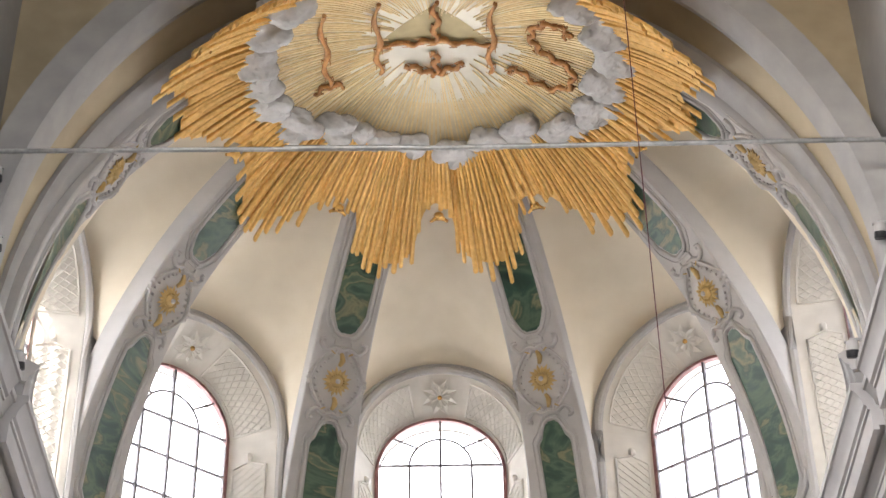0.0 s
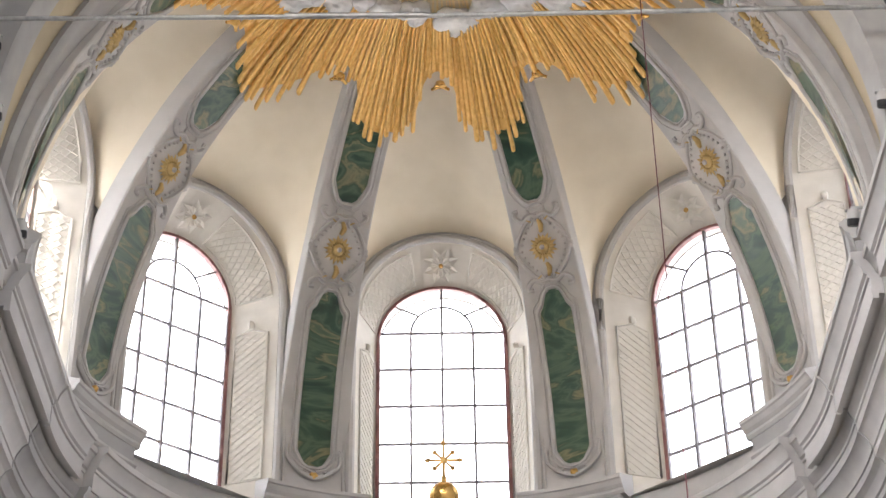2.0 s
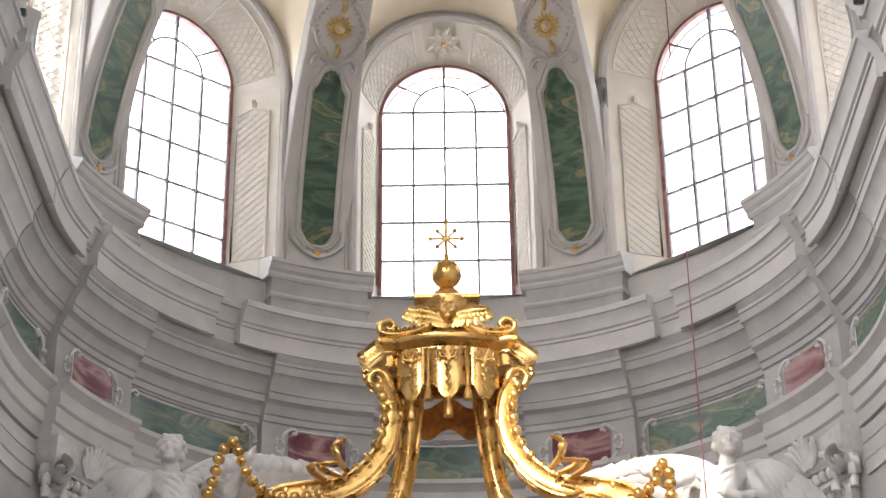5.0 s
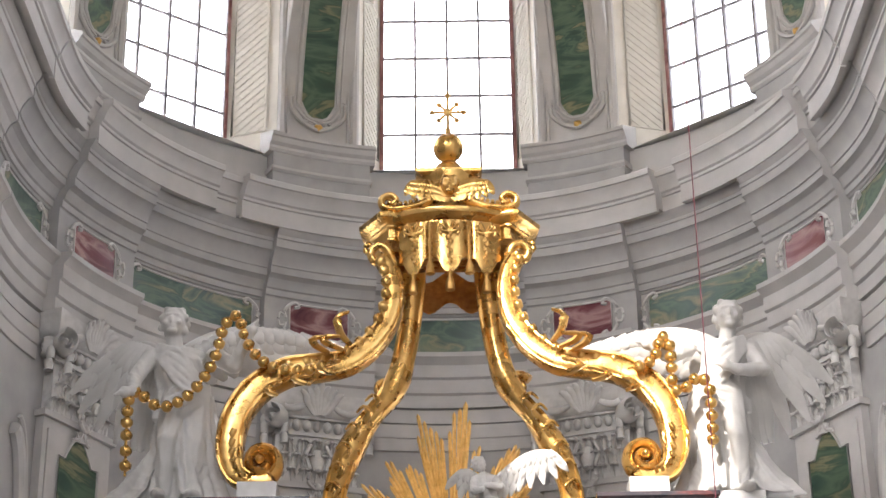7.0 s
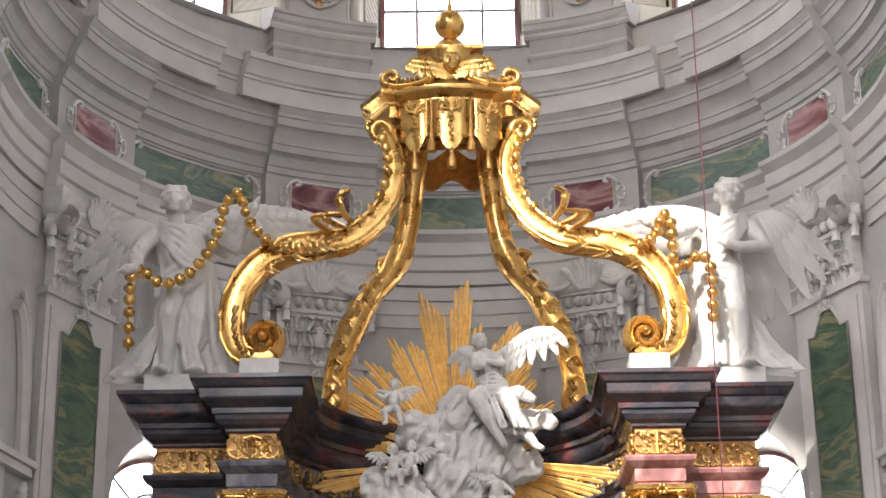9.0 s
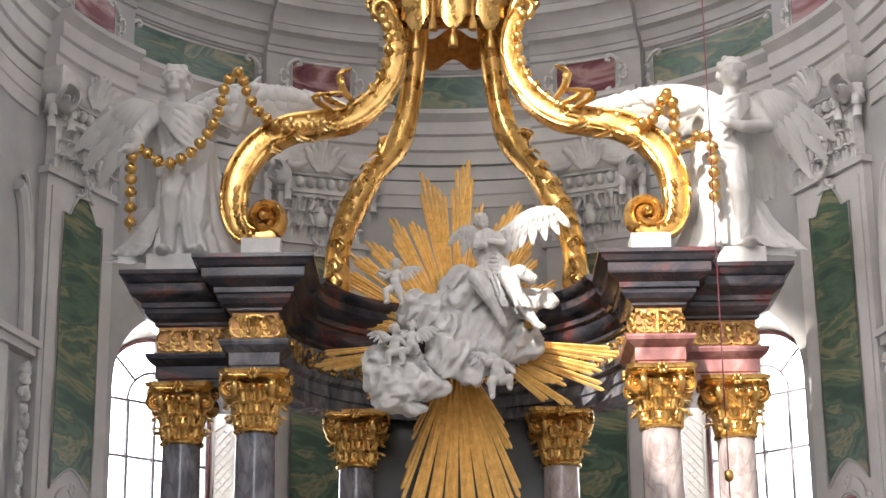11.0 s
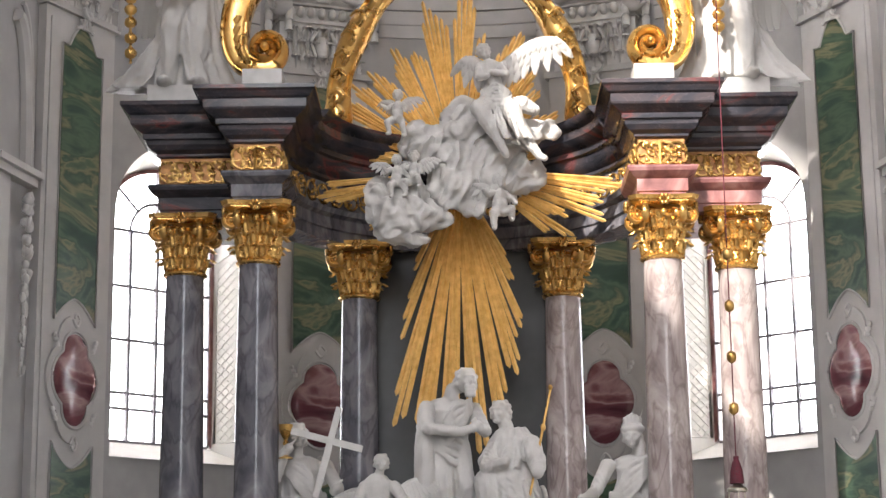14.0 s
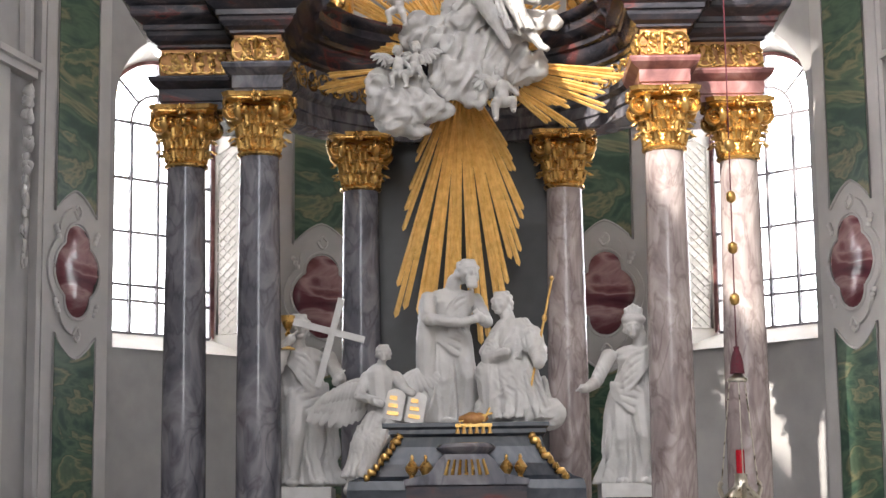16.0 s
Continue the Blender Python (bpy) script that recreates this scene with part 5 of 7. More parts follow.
def crown_plan(k, z):
    """Bowed front between canted corner blocks; k grows it."""
    pts = [(0.88 * t, crown_front(0.88 * t) - k, z) for t in [-1 + i / 6 for i in range(13)]]
    right = [(0.96 + k * 0.4, 29.46 - k, z), (1.08 + k * 0.6, 29.46 - k, z), (1.40 + k, 30.0 - k * 0.4, z), (1.36 + k, 30.4, z), (0.95 + 0.7 * k, 30.95 + k, z)]
    return pts + right + [(-x, y, q) for x, y, q in reversed(right)]


s = Shape()
s.solid([crown_plan(-0.07, 15.36), crown_plan(-0.05, 15.36), crown_plan(-0.05, 15.4), crown_plan(-0.08, 15.42), crown_plan(-0.08, 15.62)])
part("drum", loc(s), GOLD, crown)
s = Shape()
s.solid([crown_plan(k, z) for k, z in ((-0.06, 15.58), (-0.02, 15.60), (-0.02, 15.63), (0.05, 15.66), (0.09, 15.70), (0.14, 15.72), (0.16, 15.76), (0.16, 15.80), (0.13, 15.83), (0.03, 15.86), (-0.2, 15.92))])
part("cornice", loc(s), GOLD, crown, smooth=40)
FLAPS = ((-0.86, -0.37), (-0.29, 0.29), (0.37, 0.86))
for x0, x1 in FLAPS:
    s = Shape()
    rows = []
    for i in range(17):
        u = i / 16
        x = x0 + (x1 - x0) * u
        e = abs(2 * u - 1)
        zb = 14.66 + 0.27 * (0.5 - 0.5 * math.cos(math.pi * min(1.0, max(0.0, (e - 0.18) / 0.72))))
        y = crown_front(x) - 0.035 + 0.05 * e ** 4
        rows.append([(x, y, 15.6), (x, y, 15.2), (x, y + 0.01, zb), (x, y + 0.045, zb), (x, y + 0.045, 15.6)])
    s.solid(rows)
    lam = part("lambrequin", loc(s), GOLD, crown, "gilded hanging flap", 30)
    xc = (x0 + x1) / 2
    c = Vector((xc, crown_front(xc) - 0.05, 15.1))
    s = Shape()
    for k in range(7):
        s.blob(tuple(c + Vector((0.018 * (-1) ** k, -0.01, 0.26 - 0.085 * k))), (0.05 - 0.004 * k, 0.025, 0.05 - 0.003 * k), 6, rough=0.5)
    for sx in (-1, 1):
        for wd, zz in ((0.16, 0.40), (0.1, 0.46), (0.17, 0.30)):
            s.tube(bezier([c + Vector((0, -0.01, 0.26)), c + Vector((sx * wd * 0.7, -0.03, zz - 0.02)), c + Vector((sx * wd, -0.02, zz)), c + Vector((sx * wd * 0.8, -0.02, zz - 0.08))], 4), 0.024, 6)
    part("relief", loc(s), GOLD_MATT, lam, "paler gilded relief", 60)
    s = Shape()
    s.lathe([(0.015, 0.06), (0.03, 0.02), (0.05, -0.02), (0.032, -0.06), (0.04, -0.09), (0.066, -0.16), (0.085, -0.32), (0.075, -0.34), (0.02, -0.35)], 14, (xc, crown_front(xc), 14.66))
    part("tassel", loc(s), GOLD_MATT, lam, "gilded tassel", 40)
for x in (-0.33, 0.33):
    q = Vector((x, crown_front(x) - 0.05, 14.9))
    s = Shape()
    for i in range(14):
        s.blob(tuple(q + Vector((0, 0, 0.08 + 0.045 * i))), (0.034, 0.034, 0.032), 6)
    s.lathe([(0.02, 0.07), (0.045, 0.02), (0.03, -0.04), (0.04, -0.07), (0.062, -0.13), (0.08, -0.29), (0.02, -0.31)], 14, tuple(q))
    part("tassel", loc(s), GOLD_MATT, crown, "gilded twisted cord with tassel", 40)
# rear valance: brown gilt instead of gold paints in the shade behind the flaps
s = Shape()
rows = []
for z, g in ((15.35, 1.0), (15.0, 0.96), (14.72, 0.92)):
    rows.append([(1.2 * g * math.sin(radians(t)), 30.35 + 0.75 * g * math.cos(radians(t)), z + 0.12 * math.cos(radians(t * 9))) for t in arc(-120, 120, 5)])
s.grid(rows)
part("rear_valance", loc(s), BROWN_GILT, crown, "gilded rear valance, shade put into its brown colour", 60)
for sg in (-1, 1):
    s = Shape()
    s.tube(bezier([(sg * 1.05, 29.62, 14.75), (sg * 1.0, 29.6, 15.0), (sg * 1.06, 29.56, 15.2), (sg * 1.22, 29.56, 15.26), (sg * 1.33, 29.56, 15.13), (sg * 1.27, 29.56, 14.98), (sg * 1.14, 29.56, 14.99), (sg * 1.13, 29.56, 15.1)], 5), [0.10 - 0.0012 * i for i in range(36)], 9, flat=1.5, up=(0, 1, 0))
    s.tube(bezier([(sg * 1.3, 29.6, 15.1), (sg * 1.42, 29.6, 15.2), (sg * 1.4, 29.6, 15.33), (sg * 1.34, 29.6, 15.3)], 4), 0.05, 7)
    part("console", loc(s), GOLD, crown, "gilded curled bracket", 60)
    s = Shape()
    s.tube(bezier([(sg * 0.2, 29.5, 16.2), (sg * 0.42, 29.48, 16.02), (sg * 0.66, 29.46, 15.93), (sg * 0.92, 29.46, 15.9), (sg * 1.12, 29.46, 15.95), (sg * 1.14, 29.46, 16.1), (sg * 1.0, 29.46, 16.17), (sg * 0.9, 29.46, 16.08), (sg * 0.97, 29.46, 16.0), (sg * 1.03, 29.46, 16.05)], 5), [0.085 - 0.0008 * i for i in range(46)], 9, flat=1.6, up=(0, 1, 0))
    part("crest_scroll", loc(s), GOLD, crown, smooth=60)
    for k in range(7):
        s = Shape()
        s.blob((sg * (0.4 + 0.085 * k), 29.36, 16.12 - 0.05 * k + 0.004 * k * k), (0.04, 0.04, 0.04), 5)
        part("bead", loc(s), GOLD, crown, smooth=60)
s = Shape()
s.lathe([(0.7, 15.88), (0.56, 16.05), (0.46, 16.3), (0.44, 16.55), (0.5, 16.66), (0.5, 16.72), (0.36, 16.78), (0.28, 16.9), (0.2, 17.0), (0.12, 17.06)], 28, (0, 30.0, 0))
part("cap", loc(s), GOLD, crown, smooth=40)
s = Shape()
s.solid([[(-h, 29.62 - g, z), (h, 29.62 - g, z), (h, 30.35, z), (-h, 30.35, z)] for h, g, z in ((0.5, 0.0, 16.66), (0.56, 0.05, 16.69), (0.58, 0.06, 16.75), (0.52, 0.02, 16.77))])
part("cap_slab", loc(s), GOLD, crown)
s = Shape()
s.lathe([(0.06, 16.98), (0.15, 17.02), (0.09, 17.08)] + [(max(0.03, 0.265 * math.sin(math.pi * i / 16)), 17.35 - 0.265 * math.cos(math.pi * i / 16)) for i in range(1, 16)] + [(0.05, 17.65), (0.03, 17.76)], 28, (0, 30, 0))
orb = tagged(part("orb", s, GOLD, smooth=60), "polished gilded ball on top of the crown", "orb")
st = thing("star_cross", "gilded eight pointed star cross above the ball", "cross", at=(0, 30, 17.78))
inv = st.matrix_world.inverted()
for k in range(8):
    a = 2 * math.pi * k / 8 + math.pi / 2
    L = (0.42 if k in (0, 4) else 0.34) if k % 2 == 0 else 0.27
    d = Vector((math.cos(a), 0, math.sin(a)))
    p = Vector((0, 30, 18.07))
    s = Shape()
    s.tube([p, p + d * L * 0.7, p + d * L * 0.82, p + d * L], [0.028, 0.026, 0.055, 0.014], 6)
    part("ray", loc(s), GOLD_MATT, st)

# ---------------------------------------------------------------- gilded glories round the cloud
def ray_stick(shape, p, d, L, w, lift):
    """A ribbed ray: two thin roof-shaped laths along d."""
    side = Vector((0, 1, 0)).cross(d).normalized()
    f = Vector((0, -1, 0))
    w1 = w * 1.25
    shape.add([p - side * w * 0.5 + f * lift, p + f * (lift + w * 0.7), p + side * w * 0.5 + f * lift,
               p + d * L - side * w1 * 0.5 + f * lift, p + d * (L + w) + f * (lift + w * 0.6), p + d * L + side * w1 * 0.5 + f * lift,
               p + f * (lift - 0.02), p + d * L + f * (lift - 0.02)],
              [(0, 1, 4, 3), (1, 2, 5, 4), (0, 3, 7, 6), (2, 6, 7, 5), (3, 4, 5, 7), (0, 6, 2, 1)])


def interp(table, a):
    for (a0, r0), (a1, r1) in zip(table, table[1:]):
        if a0 <= a <= a1:
            return r0 + (r1 - r0) * (a - a0) / (a1 - a0)
    return table[-1][1]


def glory_fan(name, label, centre, table, step, lobe, seed, r0, w0, gap=0.7):
    """Bundles of stepped rays with gaps between the bundles."""
    rnd = random.Random(seed)
    g = thing(name, label, "ray glory", "ray glories", centre)
    a = table[0][0]
    while a < table[-1][0]:
        n = rnd.randint(lobe - 1, lobe + 1)
        reach = rnd.uniform(0.8, 1.04)
        peak = rnd.uniform(0.2, 0.8) * (n - 1)
        for j in range(n):
            L = interp(table, min(a, table[-1][0])) * reach * (1 - 0.065 * abs(j - peak) - rnd.uniform(0, 0.04))
            s = Shape()
            d = Vector((math.cos(radians(a)), 0, math.sin(radians(a))))
            ray_stick(s, d * r0, d, L - r0, w0 * (0.72 + rnd.uniform(0, 0.2)) * (0.42 + L / 6), 0.02 + 0.03 * (j % 2))
            part("ray", s, GILT_WOOD, g)
            a += step * (0.9 + rnd.uniform(0, 0.2))
        a += step * gap * rnd.uniform(0.6, 1.4)
    return g


glory_fan("ray_glory", "gilded fan of rays rising behind the cloud", (0, 31.4, 9.85), [(10, 2.0), (24, 2.4), (35, 2.4), (42, 2.2), (50, 2.5), (62, 2.75), (68, 2.9), (76, 2.85), (84, 3.4), (90, 3.9), (96, 3.4), (103, 2.95), (112, 2.9), (120, 2.5), (131, 2.75), (142, 2.5), (150, 2.55), (160, 2.45), (170, 2.2)], 1.75, 5, 1, 0.45, 0.078)
glory_fan("ray_glory", "gilded fan of long rays falling behind the figures", (0, 30.6, 9.5), [(-118, 1.9), (-112, 2.7), (-107, 3.9), (-102, 4.6), (-97, 4.9), (-90, 4.6), (-82, 4.8), (-76, 4.5), (-71, 3.8), (-65, 2.7), (-60, 2.0)], 1.55, 3, 2, 0.5, 0.082, 0.9)
glory_fan("ray_glory", "gilded side rays over the entablature", (0.2, 30.1, 9.55), [(-42, 1.75), (-33, 2.0), (-24, 2.3), (-15, 2.4), (-6, 2.5)], 1.9, 3, 3, 0.9, 0.085)
glory_fan("ray_glory", "gilded side rays over the entablature", (-0.1, 30.1, 9.5), [(184, 2.45), (187, 2.35), (191, 2.5), (197, 2.3)], 1.8, 3, 4, 0.9, 0.085)
glory_fan("ray_glory", "short gilded rays beside the cherubs", (-0.2, 30.1, 9.2), [(203, 1.55), (208, 1.75), (214, 1.5)], 1.8, 3, 5, 0.5, 0.075)
# ---------------------------------------------------------------- stucco figures, each one plain mesh
def capsule(s, p0, p1, r0, r1, n=10):
    p0, p1 = Vector(p0), Vector(p1)
    d = (p1 - p0)
    L = d.length
    d.normalize()
    pts, rad = [], []
    for k in range(4):
        a = math.pi / 2 * k / 4
        pts.append(p0 - d * r0 * math.cos(a))
        rad.append(max(0.004, r0 * math.sin(a)))
    for k in range(4):
        pts.append(p0 + d * L * k / 3)
        rad.append(r0 + (r1 - r0) * k / 3)
    for k in range(1, 5):
        a = math.pi / 2 * k / 4
        pts.append(p1 + d * r1 * math.sin(a))
        rad.append(max(0.004, r1 * math.cos(a)))
    s.tube(pts, rad, n)


def limb(s, pts, radii):
    for (p, q, a, b) in zip(pts, pts[1:], radii, radii[1:]):
        capsule(s, p, q, a, b)


def wing(s, root, tip, drop, rows=3, n=9, width=0.1, thick=0.03):
    """A feathered wing: the bone runs from root to tip, the feathers hang along drop."""
    root, tip, drop = Vector(root), Vector(tip), Vector(drop)
    span = tip - root
    face = span.cross(drop).normalized()
    face = -face if face.y > 0 else face
    L = drop.length
    bend = -drop.normalized() * span.length * 0.18
    bone = lambda u: root + span * u + bend * math.sin(math.pi * u) * 0.9
    s.tube([bone(i / 10) for i in range(11)], [thick * 2.2 * (1 - 0.6 * i / 10) for i in range(11)], 7)
    for r in range(rows):
        cnt = n + 2 * (rows - 1 - r)
        for i in range(cnt):
            u = 0.06 + 0.94 * i / (cnt - 1)
            ln = L * (0.42 + 0.58 * r / max(1, rows - 1)) * (0.75 + 0.35 * math.sin(math.pi * min(1, u * 0.8 + 0.1)))
            d = (drop.normalized() + span.normalized() * (0.15 + 1.5 * max(0, u - 0.45) ** 1.2)).normalized()
            p = bone(u) + face * thick * (1.2 - r) * 0.9
            sd = face.cross(d).normalized()
            w = width * (0.7 + 0.3 * r)
            rowsf = []
            for k in range(5):
                v = k / 4
                ww = w * (0.75, 1.0, 1.0, 0.85, 0.25)[k] * 0.5
                c = p + d * ln * v + face * 0.03 * math.sin(v * 3)
                rowsf.append([c - sd * ww, c + face * thick * 0.8, c + sd * ww, c - face * thick * 0.5])
            s.solid(rowsf)


def figure(name, label, body, extra=None, at=(0, 0, 0), turn=0.0, size=1.0, voxel=0.022, folds=0.022, bare=(), material=None, sweep=(0, 0, 1), smooth_n=1, category="statue", freq=13.0):
    """Fuses the body shape into one skin, presses drapery folds into it and adds thin pieces such as wings."""
    me = body.mesh(name)
    tmp = bpy.data.objects.new(name, me)
    scene.collection.objects.link(tmp)
    md = tmp.modifiers.new("fuse", "REMESH")
    md.mode, md.voxel_size = "VOXEL", voxel
    sm = tmp.modifiers.new("soften", "SMOOTH")
    sm.factor, sm.iterations = 0.5, smooth_n
    dg = bpy.context.evaluated_depsgraph_get()
    ev = tmp.evaluated_get(dg)
    skin = bpy.data.meshes.new_from_object(ev)
    bpy.data.objects.remove(tmp)
    sw = Vector(sweep).normalized()
    vs = skin.vertices
    co = [v.co.copy() for v in vs]
    no = [v.normal.copy() for v in vs]
    for i, v in enumerate(vs):
        p = co[i]
        k = 1.0
        for c, r in bare:
            k = min(k, max(0.0, ((p - Vector(c)).length - r) / (0.5 * r + 0.02)))
        if k <= 0:
            continue
        along = p.dot(sw)
        flat = p - sw * along
        warp = noise.noise(p * 3.2 * freq / 13) * 0.12
        q = flat * freq + sw * along * freq * 0.2 + Vector((warp, warp, warp)) * 14
        ridge = 1 - abs(noise.noise(q * 1.35)) * 2.6
        fine = 1 - abs(noise.noise(q * 2.1 + Vector((7, 3, 1)))) * 2.4
        v.co = p + no[i] * folds * k * (ridge * 1.1 + fine * 0.4 - 0.5)
    final = Shape()
    final.v = [tuple(v.co) for v in vs]
    final.f = [tuple(p.vertices) for p in skin.polygons]
    if extra is not None:
        final.add(extra.v, extra.f)
    m2 = final.mesh(name, 75)
    bpy.data.meshes.remove(skin)
    ob = part(name, m2, material or ALABASTER)
    ob.matrix_world = Matrix.Translation(at) @ Matrix.Rotation(radians(turn), 4, "Z") @ Matrix.Diagonal((size, size, size, 1))
    return tagged(ob, label, category)


def head(s, c, r=0.085, tilt=(0, 0, 0), hair=True):
    c = Vector(c)
    s.blob(tuple(c), (r * 0.78, r * 0.92, r * 1.05), 12)
    s.blob(tuple(c + Vector((0, -r * 0.9, -r * 0.1))), (r * 0.14, r * 0.26, r * 0.3), 6)
    s.blob(tuple(c + Vector((0, -r * 0.62, -r * 0.8))), (r * 0.36, r * 0.3, r * 0.24), 6)
    s.blob(tuple(c + Vector((0, -r * 0.76, r * 0.3))), (r * 0.52, r * 0.22, r * 0.12), 6)
    s.blob(tuple(c + Vector((0, -r * 0.84, -r * 0.5))), (r * 0.24, r * 0.12, r * 0.07), 6)
    for e in (-1, 1):
        s.blob(tuple(c + Vector((e * r * 0.42, -r * 0.66, -r * 0.22))), (r * 0.22, r * 0.2, r * 0.2), 6)
    if hair:
        s.blob(tuple(c + Vector((0, r * 0.28, r * 0.38))), (r * 0.86, r * 0.86, r * 0.8), 9)
        for k in range(22):
            a = math.pi * (k * 0.618 * 2)
            h = 0.9 - 1.5 * (k / 22)
            w = r * 0.84 * math.sqrt(max(0.03, 1 - (h / 1.12) ** 2))
            if math.sin(a) < -0.45 and h < 0.45:
                continue
            s.blob(tuple(c + Vector((w * math.cos(a), r * 0.22 + w * math.sin(a) * 0.95, r * h))), (r * 0.27, r * 0.27, r * 0.3), 6)


def drape(s, c0, c1, r0, r1, n=15, seed=0, tube=0.02, twist=0.35, face=(0, 360)):
    """Falling folds round a body from one centre to another."""
    rr = random.Random(seed)
    c0, c1 = Vector(c0), Vector(c1)
    for k in range(n):
        a = radians(face[0] + (face[1] - face[0]) * (k + rr.uniform(-0.3, 0.3)) / n)
        tw = twist * rr.uniform(-0.6, 1.0)
        top = rr.uniform(0.0, 0.25)
        pts, rad = [], []
        for i in range(7):
            u = top + (1 - top) * i / 6
            c = c0.lerp(c1, u)
            r = r0 + (r1 - r0) * u + 0.012 * math.sin(u * 6 + k)
            b = a + tw * u * u
            pts.append(c + Vector((r * math.cos(b), r * 0.75 * math.sin(b), 0)))
            rad.append(tube * (0.5 + 0.8 * u))
        s.tube(bezier(pts, 2), [rad[min(6, i // 2)] for i in range(13)], 6)


def sash(s, p0, p1, bulge, n=6, gap=0.035, tube=0.017, drop=(0, 0, -1)):
    """Parallel folds slung from one point to another."""
    p0, p1, bulge, drop = Vector(p0), Vector(p1), Vector(bulge), Vector(drop)
    for k in range(n):
        o = drop * gap * (k - n / 2)
        mid = p0.lerp(p1, 0.5) + bulge + o * 1.5
        pts = bezier([p0 + o * 0.5, p0.lerp(p1, 0.25) + bulge * 0.75 + o, mid, p0.lerp(p1, 0.75) + bulge * 0.75 + o, p1 + o * 0.4], 3)
        s.tube(pts, tube, 6)


def robe(s, rows, count=13, seed=0, slant=0.5):
    """Cloth that hangs round a body: rows of (height, x, y, half width, half depth, depth of the folds), the folds broad and uneven."""
    rr = random.Random(seed)
    crests = [(2 * math.pi * (k + rr.uniform(-0.35, 0.35)) / count, rr.uniform(0.5, 1.25), rr.uniform(0.10, 0.2), rr.uniform(-slant, slant), rr.uniform(-0.2, 0.5)) for k in range(count)]
    out, steps, n = [], 30, 110
    for i in range(steps + 1):
        u = i / steps
        f = u * (len(rows) - 1)
        a, w = min(int(f), len(rows) - 2), f - min(int(f), len(rows) - 2)
        w = w * w * (3 - 2 * w)
        z, cx, cy, rx, ry, amp = (p + (q - p) * w for p, q in zip(rows[a], rows[a + 1]))
        line = []
        for j in range(n):
            t = 2 * math.pi * j / n
            best = 0.0
            for c, h, wd, tilt, begin in crests:
                d = (t - c - tilt * u + math.pi) % (2 * math.pi) - math.pi
                best = max(best, h * min(1.0, max(0.0, (u - begin) * 4)) * math.exp(-(d / wd) ** 2))
            k = 1 + amp * (best - 0.35)
            line.append((cx + rx * k * math.cos(t), cy + ry * k * math.sin(t), z))
        out.append(line)
    s.solid(out)


def standing(h=1.0, sway=0.06, arms=(), cloak=True, seed=1):
    """A draped standing figure one unit high, facing -y, its weight on one leg and the other knee bent forward."""
    s = Shape()
    k = 1 if sway >= 0 else -1
    hip = -sway * 0.35
    # legs under the cloth
    limb(s, [(hip + 0.05 * k, -0.02, 0.52), (hip + 0.075 * k, -0.105, 0.3), (hip + 0.085 * k, -0.05, 0.05)], [0.08, 0.05, 0.036])
    limb(s, [(hip - 0.05 * k, 0.0, 0.52), (hip - 0.05 * k, -0.03, 0.28), (hip - 0.045 * k, -0.02, 0.04)], [0.085, 0.065, 0.045])
    s.blob((hip + 0.1 * k, -0.12, 0.02), (0.036, 0.075, 0.026), 7)
    s.blob((hip - 0.06 * k, -0.1, 0.02), (0.036, 0.07, 0.026), 7)
    # gown
    robe(s, [(0.60, hip * 0.5, 0.0, 0.095, 0.075, 0.05), (0.50, hip, 0.0, 0.125, 0.09, 0.16), (0.34, hip, 0.01, 0.13, 0.085, 0.34), (0.16, hip, 0.03, 0.145, 0.10, 0.45), (0.015, hip - 0.02 * k, 0.04, 0.175, 0.125, 0.5)], 13, seed)
    robe(s, [(0.80, sway * 0.4, 0.0, 0.10, 0.06, 0.05), (0.74, sway * 0.4, -0.005, 0.125, 0.085, 0.12), (0.66, sway * 0.2, 0.0, 0.105, 0.078, 0.2), (0.58, hip * 0.4, 0.0, 0.108, 0.082, 0.26), (0.53, hip * 0.8, 0.0, 0.13, 0.095, 0.1)], 15, seed + 4, 0.9)
    s.blob((sway * 0.4, 0.01, 0.775), (0.145, 0.07, 0.055), 10)
    capsule(s, (sway * 0.5, 0, 0.79), (sway * 0.6, -0.02, 0.875), 0.048, 0.04)
    if cloak:
        sash(s, (0.12 * k, -0.05, 0.78), (-0.13 * k, -0.03, 0.54), (0.0, -0.075, -0.02), 5, 0.03, 0.016)
        sash(s, (-0.14 * k, -0.03, 0.56), (0.13 * k, 0.02, 0.47), (0.0, -0.095, -0.04), 4, 0.034, 0.019)
        robe(s, [(0.56, -0.13 * k, 0.02, 0.03, 0.05, 0.2), (0.42, -0.155 * k, 0.03, 0.045, 0.065, 0.5), (0.2, -0.165 * k, 0.04, 0.05, 0.07, 0.6), (0.1, -0.17 * k, 0.05, 0.02, 0.03, 0.6)], 7, seed + 2)
    for i, a in enumerate(arms):
        limb(s, a, [0.045, 0.038, 0.03, 0.024][:len(a)])
        e = Vector(a[-1])
        s.blob(tuple(e), (0.03, 0.03, 0.03), 6)
        d = (e - Vector(a[-2])).normalized()
        for f in range(3):
            capsule(s, e, e + d * 0.045 + Vector((0.012 * (f - 1), 0, 0.01 * (f - 1))), 0.011, 0.008, 6)
    return s


